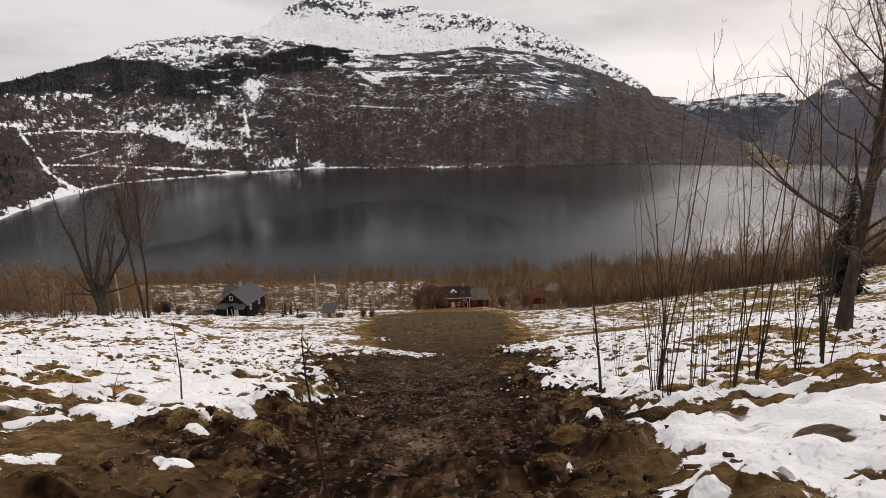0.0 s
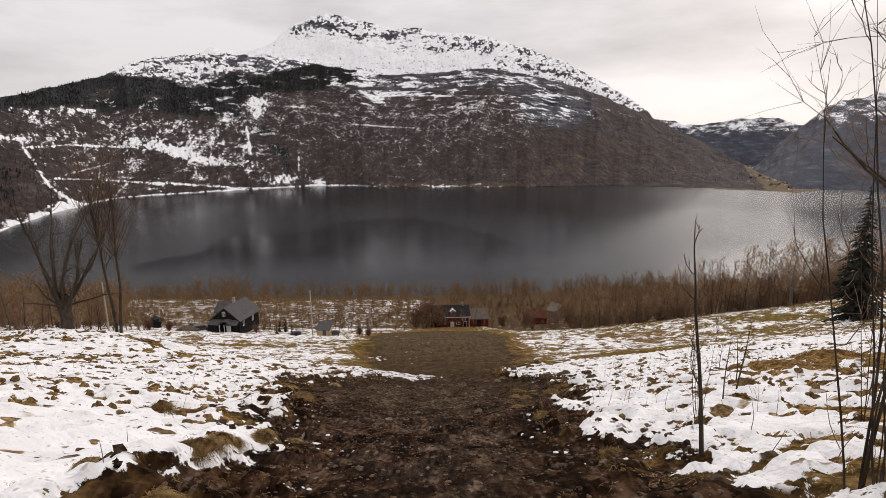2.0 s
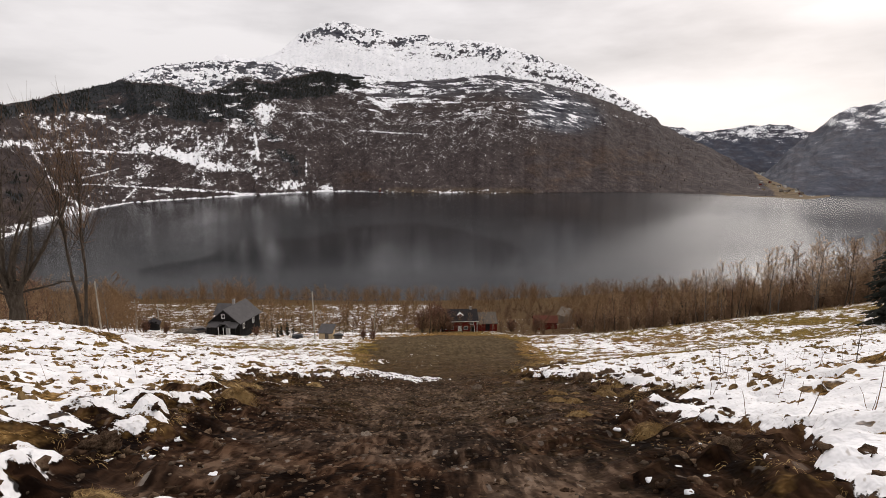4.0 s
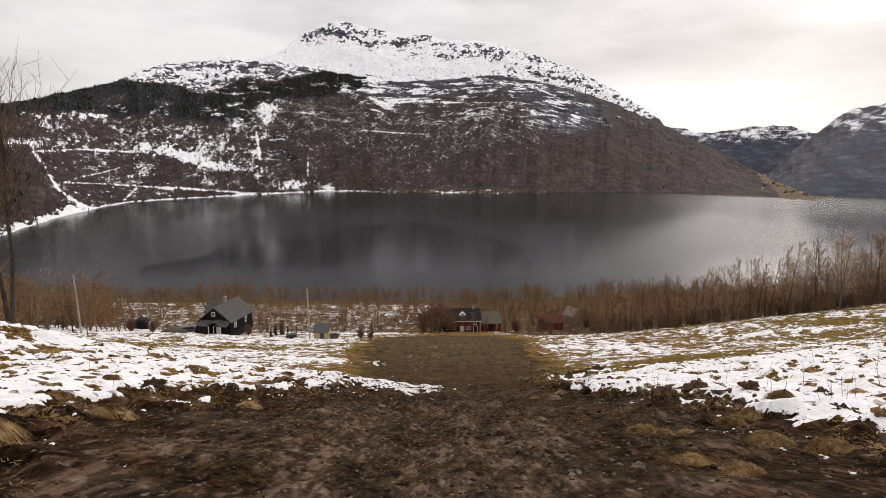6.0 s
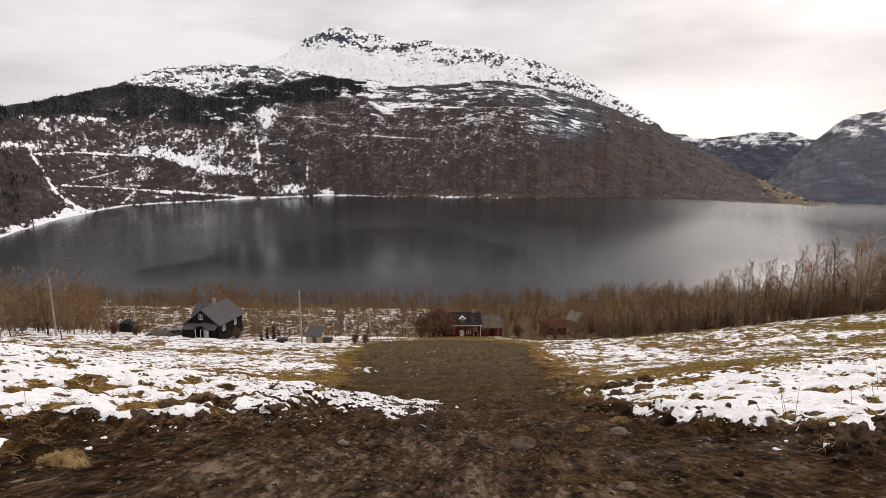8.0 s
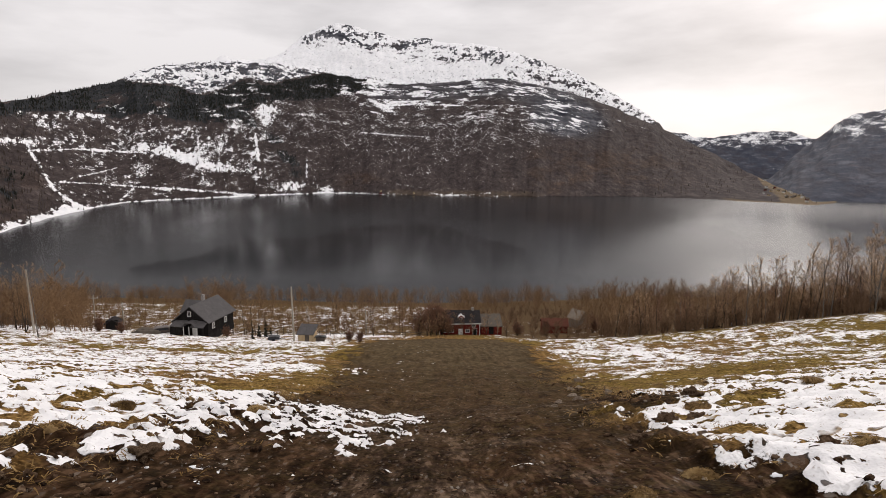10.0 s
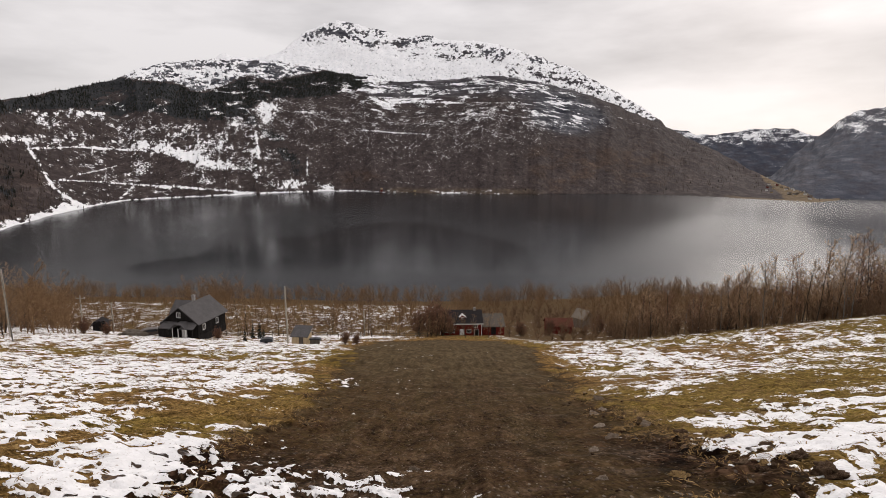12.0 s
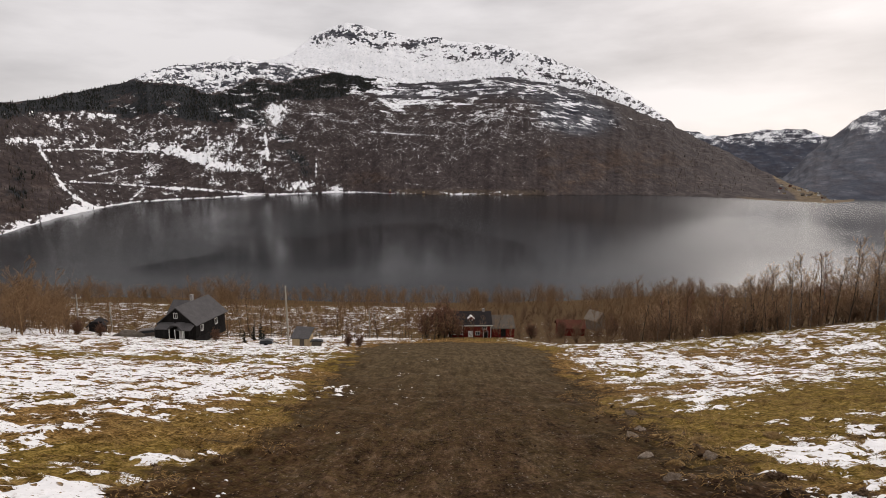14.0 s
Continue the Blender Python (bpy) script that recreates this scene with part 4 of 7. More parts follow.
BARK = plain("grey_brown_bark", [(0.30, (0.022, 0.017, 0.013)), (0.50, (0.060, 0.047, 0.036)), (0.72, (0.12, 0.10, 0.080))], 9, bump=0.8, stretch=(1, 1, 0.3))
PALE_BARK = plain("pale_birch_bark", [(0.34, (0.035, 0.03, 0.027)), (0.46, (0.13, 0.115, 0.10)), (0.70, (0.27, 0.25, 0.225))], 5, bump=0.4, stretch=(1, 1, 2.0))
TWIG = plain("bare_twigs", [(0.30, (0.110, 0.067, 0.041)), (0.52, (0.215, 0.136, 0.085)), (0.72, (0.32, 0.215, 0.142))], 2, bump=0.0, per_object=0.25)
RED_TWIG = plain("reddish_twigs", [(0.30, (0.09, 0.045, 0.029)), (0.70, (0.23, 0.12, 0.078))], 2, bump=0.0)
OLIVE_TWIG = plain("olive_twigs", [(0.30, (0.138, 0.084, 0.045)), (0.52, (0.275, 0.172, 0.096)), (0.72, (0.41, 0.275, 0.168))], 2, bump=0.0, per_object=0.3)
NEEDLE = plain("spruce_needles", [(0.30, (0.012, 0.012, 0.010)), (0.52, (0.028, 0.029, 0.024)), (0.72, (0.056, 0.056, 0.045))], 3, bump=0.3)
THATCH = plain("matted_old_grass", [(0.36, (0.035, 0.020, 0.009)), (0.50, (0.11, 0.066, 0.028)), (0.64, (0.25, 0.165, 0.078))], 22, bump=0.9, dist=0.03, stretch=(1, 1, 0.4), per_object=0.2)
STRAW = plain("withered_grass_blades", [(0.36, (0.085, 0.050, 0.018)), (0.50, (0.22, 0.135, 0.053)), (0.64, (0.42, 0.29, 0.135))], 7, bump=0.0, per_object=0.2)
PEAT = plain("dark_peat", [(0.34, (0.008, 0.0048, 0.0030)), (0.46, (0.032, 0.0185, 0.0110)), (0.56, (0.080, 0.048, 0.029)), (0.68, (0.19, 0.130, 0.085))], 16, bump=0.9, dist=0.04, per_object=0.10, per_piece=0.20)
STONE = plain("grey_fieldstone", [(0.30, (0.034, 0.024, 0.017)), (0.50, (0.088, 0.064, 0.046)), (0.64, (0.165, 0.128, 0.097)), (0.78, (0.33, 0.275, 0.22))], 14, bump=0.5, per_object=0.2, per_piece=0.28)
SNOW = plain("old_snow", [(0.30, (0.66, 0.67, 0.69)), (0.60, (0.82, 0.83, 0.85))], 5, rough=0.7, bump=0.3)
DARK_BOARD = plain("dark_stained_boards", [(0.30, (0.010, 0.009, 0.009)), (0.55, (0.022, 0.020, 0.019)), (0.75, (0.040, 0.036, 0.034))], 8, bump=0.3, stretch=(1, 1, 0.15))
RED_BOARD = plain("red_painted_boards", [(0.30, (0.085, 0.012, 0.010)), (0.55, (0.15, 0.022, 0.017)), (0.75, (0.20, 0.040, 0.030))], 8, bump=0.3, stretch=(1, 1, 0.15))
OCHRE_BOARD = plain("ochre_painted_boards", [(0.30, (0.34, 0.25, 0.14)), (0.70, (0.52, 0.41, 0.26))], 8, bump=0.3, stretch=(1, 1, 0.15))
GREY_BOARD = plain("weathered_grey_boards", [(0.30, (0.06, 0.050, 0.042)), (0.70, (0.16, 0.135, 0.11))], 8, bump=0.4, stretch=(1, 1, 0.15))
SLATE = plain("grey_roof_covering", [(0.30, (0.060, 0.056, 0.056)), (0.55, (0.10, 0.094, 0.094)), (0.75, (0.15, 0.14, 0.14))], 5, rough=0.6, bump=0.4)
DARK_SLATE = plain("dark_roof_slates", [(0.30, (0.018, 0.016, 0.017)), (0.70, (0.042, 0.037, 0.037))], 5, rough=0.75, bump=0.4)
WHITE = plain("white_paint", [(0.30, (0.62, 0.61, 0.58)), (0.60, (0.80, 0.79, 0.77))], 6, rough=0.6, bump=0.1)
POLE_WOOD = plain("weathered_pole_wood", [(0.30, (0.24, 0.21, 0.17)), (0.70, (0.46, 0.42, 0.36))], 6, bump=0.4, stretch=(1, 1, 0.1))
IRON = plain("dark_metal", [(0.3, (0.02, 0.02, 0.02)), (0.7, (0.06, 0.06, 0.06))], 6, rough=0.5, bump=0.1, metal=0.6)
GREEN_PLASTIC = plain("black_tarpaulin", [(0.3, (0.012, 0.013, 0.014)), (0.7, (0.035, 0.036, 0.038))], 4, rough=0.5, bump=0.4)
CAR_BROWN = plain("dull_brown_paint", [(0.3, (0.045, 0.032, 0.027)), (0.7, (0.085, 0.06, 0.05))], 3, rough=0.35, bump=0.0)
CAR_DARK = plain("dark_car_paint", [(0.3, (0.012, 0.014, 0.018)), (0.7, (0.03, 0.033, 0.04))], 3, rough=0.3, bump=0.0)
RUBBER = plain("black_rubber", [(0.3, (0.012, 0.012, 0.012)), (0.7, (0.03, 0.03, 0.03))], 6, rough=0.9)
GLASS, _nt, _p = mat("dark_window_glass", (0.02, 0.022, 0.025), 0.06)
BRICK = plain("chimney_masonry", [(0.3, (0.18, 0.16, 0.15)), (0.7, (0.42, 0.40, 0.38))], 10, bump=0.5)


# ---- mesh helpers ----
def part(name, bm, material, parent, label="", at=None):
    """Links a bmesh as one mesh object under a thing or a part."""
    me = bpy.data.meshes.new(name)
    bm.to_mesh(me)
    bm.free()
    me.materials.append(material)
    ob = new(name, me)
    ob.parent = parent
    if at is not None:
        ob.matrix_basis = at
    return tagged(ob, label) if label else ob


def part_arrays(name, verts, faces, material, parent, label="", smooth_faces=True):
    me = bpy.data.meshes.new(name)
    me.from_pydata(verts, [], faces)
    if smooth_faces:
        me.polygons.foreach_set("use_smooth", np.ones(len(me.polygons), bool))
    me.materials.append(material)
    ob = new(name, me)
    if parent is not None:
        ob.parent = parent
    return tagged(ob, label) if label else ob


def thing(name, m, label, category, group="", kind=""):
    ob = new(name)
    ob.empty_display_size = 0.3
    ob.matrix_basis = m
    return tagged(ob, label, category, group, kind)


def box(bm, x0, x1, y0, y1, z0, z1, bevel=0.0):
    v = [bm.verts.new((x, y, z)) for x in (x0, x1) for y in (y0, y1) for z in (z0, z1)]
    f = [bm.faces.new([v[i] for i in q]) for q in ((0, 1, 3, 2), (4, 6, 7, 5), (0, 4, 5, 1), (2, 3, 7, 6), (0, 2, 6, 4), (1, 5, 7, 3))]
    if bevel:
        bmesh.ops.bevel(bm, geom=list({e for q in f for e in q.edges}), offset=bevel, segments=1, affect="EDGES")
    return bm


def boxed(*spans, bevel=0.0):
    return box(bmesh.new(), *spans, bevel=bevel)


def prism(bm, outline, y0, y1):
    """An outline of (x, z) pushed from y0 to y1."""
    a, b = [bm.verts.new((x, y0, z)) for x, z in outline], [bm.verts.new((x, y1, z)) for x, z in outline]
    bm.faces.new(a)
    bm.faces.new(b[::-1])
    n = len(a)
    for i in range(n):
        bm.faces.new((a[(i + 1) % n], a[i], b[i], b[(i + 1) % n]))
    bmesh.ops.recalc_face_normals(bm, faces=bm.faces[:])
    return bm


class Tubes:
    """Gathers tapered tubes as arrays."""

    def __init__(self):
        self.v, self.f, self.n = [], [], 0

    def add(self, pts, radii, sides):
        pts = np.asarray(pts, float)
        d = np.gradient(pts, axis=0)
        d /= np.linalg.norm(d, axis=1)[:, None] + 1e-9
        ref = np.array([0.31, 0.87, 0.17]) if abs(d[0][2]) > 0.6 else np.array([0.1, 0.12, 1.0])
        a = np.cross(d, ref)
        a /= np.linalg.norm(a, axis=1)[:, None] + 1e-9
        b = np.cross(d, a)
        ang = np.arange(sides) * 2 * math.pi / sides
        ring = pts[:, None] + (np.cos(ang)[None, :, None] * a[:, None] + np.sin(ang)[None, :, None] * b[:, None]) * np.asarray(radii)[:, None, None]
        self.v.append(ring.reshape(-1, 3))
        k = len(pts)
        i, j = np.meshgrid(np.arange(k - 1), np.arange(sides), indexing="ij")
        q = np.stack([i * sides + j, i * sides + (j + 1) % sides, (i + 1) * sides + (j + 1) % sides, (i + 1) * sides + j], -1).reshape(-1, 4)
        self.f.append(np.concatenate([q[:, (0, 1, 2)], q[:, (0, 2, 3)]]) + self.n)
        self.n += k * sides

    def spike(self, p, tip, r):
        """A three-sided twig that ends in a point."""
        d = np.asarray(tip, float) - p
        a = np.array([d[1] - 0.3 * d[2], 0.3 * d[2] - d[0], 0.3 * (d[0] - d[1])]) + 1e-6
        a *= r / np.linalg.norm(a)
        b = np.cross(d, a)
        b *= r / (np.linalg.norm(b) + 1e-9)
        self.v.append(np.stack([p + a, p - 0.5 * a + 0.87 * b, p - 0.5 * a - 0.87 * b, np.asarray(tip, float)]))
        self.f.append(np.array([(0, 1, 3), (1, 2, 3), (2, 0, 3)]) + self.n)
        self.n += 4

    def arrays(self):
        return np.concatenate(self.v), np.concatenate(self.f)


def limb(rng, p, d, length, steps, wander, lift):
    """Points of a crooked limb that turns upward."""
    pts, d = [np.array(p, float)], np.array(d, float)
    for _ in range(steps):
        d = d + rng.normal(0, wander, 3) + np.array([0, 0, lift])
        d /= np.linalg.norm(d)
        pts.append(pts[-1] + d * length / steps)
    return np.array(pts), d


def bare_tree(seed, height, stems=1, girth=0.02, spread=0.5, first=0.25, boughs=14, twigs=7, twig_r=0.010, lean=0.05, knots=False, lift=0.10, trunk_top=0.9, sub=4, far=False):
    """Arrays of a leafless tree: wood (trunk and boughs) and crown (twigs)."""
    rng = np.random.default_rng(seed)
    wood, crown = Tubes(), Tubes()
    for s in range(stems):
        h = height * (1 if s == 0 else rng.uniform(0.6, 0.95))
        out = rng.normal(0, 1, 2)
        out /= np.linalg.norm(out) + 1e-6
        base = np.array([out[0], out[1], 0]) * (0.05 * height * 0.15 * (stems > 1)) + np.array([0, 0, -0.15])
        d = np.array([out[0] * (lean + 0.16 * (stems > 1) * rng.uniform(0.3, 1)), out[1] * (lean + 0.16 * (stems > 1) * rng.uniform(0.3, 1)), 1.0])
        pts, _ = limb(rng, base, d / np.linalg.norm(d), h * trunk_top, 9, 0.05, 0.03)
        r0 = girth * height * (1 if s == 0 else rng.uniform(0.6, 0.9)) / (1 if stems == 1 else 1.25)
        rad = r0 * np.linspace(1, 0.12, len(pts)) ** 0.9
        rad[0] *= 1.25
        if knots:
            rad = rad * (1 + 0.25 * rng.random(len(pts)))
        if far:
            wood.add(pts[::3], rad[::3], 5 if stems == 1 else 3)
        else:
            wood.add(pts, rad, 8 if stems == 1 else 6)
        n = max(3, int(boughs / (1 if stems == 1 else 1.6)))
        for k in range(n):
            t = first + (1 - first) * (k + rng.random()) / n
            i = min(int(t * 9), 8)
            p = pts[i] + (pts[i + 1] - pts[i]) * (t * 9 - i)
            ang = rng.uniform(0, 2 * math.pi)
            bl = height * spread * (1.05 - t) ** 0.7 * rng.uniform(0.55, 1.1) + 0.06 * height
            bd = np.array([math.cos(ang), math.sin(ang), rng.uniform(0.35, 0.9)])
            bpts, _ = limb(rng, p, bd / np.linalg.norm(bd), bl, 5, 0.13, lift)
            br = max(r0 * (1 - t * 0.85) * 0.42, twig_r * 1.4)
            if far:
                wood.add(bpts[::5] if stems > 1 else bpts[[0, 3, 5]], br * (np.array([1, 0.3]) if stems > 1 else np.array([1, 0.6, 0.25])), 3)
            else:
                wood.add(bpts, br * np.linspace(1, 0.25, 6), 4)
            for j in range(sub):
                u = 0.25 + 0.75 * (j + rng.random()) / sub
                q = bpts[min(int(u * 5), 4)] + (bpts[min(int(u * 5), 4) + 1] - bpts[min(int(u * 5), 4)]) * (u * 5 % 1)
                sd = rng.normal(0, 1, 3) * 0.8 + (bpts[-1] - bpts[0]) / bl
                sl = bl * rng.uniform(0.25, 0.5)
                spts, _ = limb(rng, q, sd / np.linalg.norm(sd), sl, 3, 0.16, lift)
                if far:
                    crown.spike(spts[0], spts[-1], twig_r * 1.3)
                else:
                    crown.add(spts, twig_r * np.array([1.3, 1.1, 0.8, 0.35]), 3)
                for _ in range(twigs):
                    w = rng.integers(0, 4)
                    td = rng.normal(0, 1, 3) * 0.9 + (spts[-1] - spts[0]) / sl + np.array([0, 0, 0.3])
                    tpts, _ = limb(rng, spts[w], td / np.linalg.norm(td), sl * rng.uniform(0.35, 0.8), 2, 0.2, lift)
                    if far:
                        crown.spike(tpts[0], tpts[-1], twig_r * 0.85)
                    else:
                        crown.add(tpts, twig_r * np.array([0.8, 0.6, 0.25]), 3)
    return wood.arrays(), crown.arrays()


def tree_thing(name, arrays, bark, twig, x, y, label, category="tree", group="", turn=0.0, scale=1.0, sink=0.1):
    (wv, wf), (cv, cf) = arrays
    t = thing(name, pose(x, y, gz(x, y) - sink, 0, 0, turn) @ Matrix.Scale(scale, 4), label, category, group)
    part_arrays("trunk", wv.tolist(), wf.tolist(), bark, t)
    part_arrays("crown", cv.tolist(), cf.tolist(), twig, t, "bare leafless twigs")
    return t


def place_copy(ob, x, y, turn, scale, sink=0.1, lean=0.0):
    c = copy_thing(ob, pose(x, y, gz(x, y) - sink, 0, lean, 0) @ pose(0, 0, 0, 0, 0, turn))
    c.scale = (scale, scale, scale)
    return c


# ---- trees on the slope ----
def build_near_trees():
    rng = random.Random(3)
    gen = np.random.default_rng(5)
    wood, crown = Tubes(), Tubes()
    wood.add([(0, 0, -0.3), (0.02, 0, 0.3), (0.05, 0.03, 0.9), (-0.02, 0.02, 1.5), (0.0, 0.0, 2.0), (0.0, 0.0, 2.3)], [0.52, 0.36, 0.31, 0.35, 0.44, 0.22], 12)
    for k in range(10):
        a = k * 0.68 + gen.uniform(-0.2, 0.2)
        fan = gen.uniform(0.25, 0.75)
        d = np.array([math.cos(a) * fan, math.sin(a) * fan, 1.0])
        pts, _ = limb(gen, (math.cos(a) * 0.28, math.sin(a) * 0.28, gen.uniform(1.6, 2.1)), d / np.linalg.norm(d), gen.uniform(4.2, 7.0), 10, 0.09, 0.07)
        wood.add(pts, np.linspace(0.085, 0.016, 11) * (1 + 0.45 * (gen.random(11) > 0.55)), 6)
        for j in range(46):
            i = gen.integers(1, 11)
            dd = gen.normal(0, 1, 3) + np.array([0, 0, 0.7])
            tp, _ = limb(gen, pts[i], dd / np.linalg.norm(dd), gen.uniform(0.25, 1.4), 3, 0.15, 0.2)
            crown.add(tp, np.array([0.016, 0.013, 0.009, 0.005]), 3)
    for k in range(5):
        a = k * 1.3 + 0.5
        pts, _ = limb(gen, (math.cos(a) * 0.3, math.sin(a) * 0.3, 1.7), (math.cos(a), math.sin(a), 0.35), gen.uniform(1.6, 2.8), 6, 0.14, 0.05)
        wood.add(pts, np.linspace(0.06, 0.015, 7), 5)
        for j in range(22):
            i = gen.integers(1, 7)
            dd = gen.normal(0, 1, 3) + np.array([0, 0, 0.3])
            tp, _ = limb(gen, pts[i], dd / np.linalg.norm(dd), gen.uniform(0.3, 1.0), 3, 0.15, 0.1)
            crown.add(tp, np.array([0.014, 0.011, 0.008, 0.004]), 3)
    tree_thing("pollard_tree", (wood.arrays(), crown.arrays()), BARK, BARK, *POLLARD, "old pollarded tree with thick knotted trunk on snow")
    gen = np.random.default_rng(23)
    wood, crown = Tubes(), Tubes()
    for lean, top in ((-0.13, 7.6), (0.06, 8.4)):
        pts, _ = limb(gen, (lean * 0.4, 0, -0.2), (lean, 0.05, 1.0), top, 24, 0.035, 0.03)
        rad = np.linspace(0.088, 0.026, 25) * (1 + 0.35 * (gen.random(25) > 0.6))
        wood.add(pts, rad, 7)
        for j in range(34):
            i = gen.integers(5, 25)
            sd = gen.normal(0, 1, 3) + np.array([0, 0, 0.4])
            tp, _ = limb(gen, pts[i], sd / np.linalg.norm(sd), gen.uniform(0.15, 0.7), 3, 0.2, 0.25)
            crown.add(tp, np.array([0.016, 0.012, 0.008, 0.003]), 3)
        for j in range(34):
            i = gen.integers(14, 25)
            a = gen.uniform(0, 2 * math.pi)
            fan = gen.uniform(0.15, 0.75)
            bp, _ = limb(gen, pts[i], np.array([math.cos(a) * fan, math.sin(a) * fan, 1.0]) / math.hypot(1, fan), gen.uniform(2.4, 4.8), 6, 0.07, 0.06)
            wood.add(bp, np.linspace(0.017, 0.005, 7), 4)
            for k in range(12):
                i = gen.integers(1, 7)
                td = gen.normal(0, 0.45, 3) + np.array([0, 0, 1.0])
                tp, _ = limb(gen, bp[i], td / np.linalg.norm(td), gen.uniform(0.5, 1.5), 3, 0.10, 0.12)
                crown.add(tp, np.array([0.0075, 0.0065, 0.005, 0.0025]), 3)
    tree_thing("roadside_tree", (wood.arrays(), crown.arrays()), BARK, TWIG, *TALL_TREE, "slender double-stemmed bare tree above the snowy meadow", turn=0, scale=1.2)
    tree_thing("leaning_tree", bare_tree(31, 11.5, 1, 0.0150, 0.36, 0.20, 30, 8, 0.008, 0.02, True, 0.14, 0.92, 6), BARK, TWIG, 12.0, 13.6, "large bare tree with drooping branches on the slope", turn=200)
    # thin shoots of a thicket
    kinds = [bare_tree(40 + k, (3.4, 4.6, 2.6)[k], 5, 0.0030, 0.10, 0.3, 7, 2, 0.0022, -0.07, False, 0.34, 0.95, 2) for k in range(3)]
    made = [None, None, None]
    for k, (x, y, which, sc) in enumerate(((2.55, 3.6, 0, 1.0), (3.15, 4.3, 2, 1.0), (3.5, 4.1, 1, 0.9), (4.4, 5.2, 1, 1.1), (5.1, 5.4, 0, 1.15), (5.8, 5.8, 1, 1.2), (3.7, 5.1, 2, 1.1), (3.5, 7.7, 2, 0.8), (6.6, 7.0, 1, 1.25), (4.9, 6.9, 2, 1.2), (7.4, 8.8, 0, 1.4), (2.75, 4.35, 1, 0.95), (2.62, 4.0, 0, 0.8))):
        if made[which] is None:
            made[which] = tree_thing("sapling", kinds[which], BARK, TWIG, x, y, "thin bare many-stemmed sapling in patchy snow", "sapling", "thicket saplings", rng.uniform(0, 360), 1.0, 0.03)
            made[which].scale = (sc, sc, sc)
        else:
            place_copy(made[which], x, y, rng.uniform(0, 360), sc, 0.03, -1.5)
    single = tree_thing("sapling", bare_tree(61, 2.3, 1, 0.010, 0.10, 0.35, 6, 1, 0.004, 0.03, False, 0.3, 0.97, 2), BARK, TWIG, 2.6, 5.8, "single thin bare sapling at the mud's edge", "sapling", turn=20, sink=0.03)
    place_copy(single, -2.75, 4.6, 130, 0.5, 0.02)
    place_copy(single, -0.08, 0.04, 60, 0.52, 0.02)
    for x, y, sc in ((5.4, 10.3, 0.7), (4.6, 9.2, 0.5), (6.5, 12.2, 0.6), (7.9, 15.5, 0.45), (7.0, 18.5, 0.4)):
        place_copy(single, x, y, rng.uniform(0, 360), sc, 0.02)


POLLARD = (-20.6, 33.0)
TALL_TREE = (-20.2, 37.6)
build_near_trees()


def spruce_arrays(seed, height, tiers=26, arms=9):
    rng = np.random.default_rng(seed)
    wood = Tubes()
    wood.add([(0, 0, -0.2), (0, 0, height * 0.5), (0.03, 0.02, height)], [height * 0.017, height * 0.009, 0.02], 7)
    V, F = [], []
    for k in range(tiers):
        t = (k + 0.4 * rng.random()) / tiers
        z = height * (0.06 + 0.93 * t)
        reach = height * 0.19 * (1 - t) ** 0.8 * rng.uniform(0.8, 1.15) + 0.12
        for a in range(max(4, int(arms * (1 - 0.5 * t)))):
            ang = rng.uniform(0, 2 * math.pi)
            r = reach * rng.uniform(0.65, 1.1)
            c, s = math.cos(ang), math.sin(ang)
            drop = r * rng.uniform(0.25, 0.5)
            for m in range(4):
                f0, f1 = m / 4, (m + 1.25) / 4
                wv = 0.22 * r * (1 - 0.6 * f0) + 0.05
                b0, b1 = np.array([c * r * f0, s * r * f0, z - drop * f0 ** 1.4]), np.array([c * r * f1, s * r * f1, z - drop * f1 ** 1.4 - 0.1])
                side = np.array([-s, c, 0]) * wv
                down = np.array([0, 0, -wv * 0.6])
                i = len(V)
                V += [b0, b0 + side * 0.9 + (b1 - b0) * 0.6 + down, b1, b0 - side * 0.9 + (b1 - b0) * 0.6 + down]
                F += [(i, i + 1, i + 2), (i, i + 2, i + 3)]
    return wood.arrays(), (np.array(V), F)


def build_spruces():
    (wv, wf), (nv, nf) = spruce_arrays(7, 20.0, 40, 15)
    x, y = 62.6, 80.5
    t = thing("spruce_tree", pose(x, y, gz(x, y) - 0.2), "tall dark green spruce at the meadow's edge", "tree")
    part_arrays("trunk", wv.tolist(), wf.tolist(), BARK, t)
    part_arrays("crown", nv.tolist(), nf, NEEDLE, t, "dark green needle boughs", False)
    (wv, wf), (nv, nf) = spruce_arrays(9, 2.2, 12, 8)
    small = thing("young_spruce", pose(-33.3, 120, gz(-33.3, 120)), "small dark young spruce in a snowy garden", "tree", "garden spruces")
    part_arrays("trunk", wv.tolist(), wf.tolist(), BARK, small)
    part_arrays("crown", nv.tolist(), nf, NEEDLE, small, "dark green needle boughs", False)
    for x, y, s in ((-30.0, 120, 1.15), (-34.3, 131, 1.6), (-36, 132, 1.3), (50, 118, 2.2)):
        place_copy(small, x, y, x * 50, s, 0.05)


build_spruces()


# ---- woods below the meadow ----
def woods_edge(x):
    """The y at which the wood begins, right of the red house."""
    return np.interp(x, (14, 20, 32, 45, 60, 76, 100, 140), (160, 114, 110, 108, 107, 107, 110, 117))


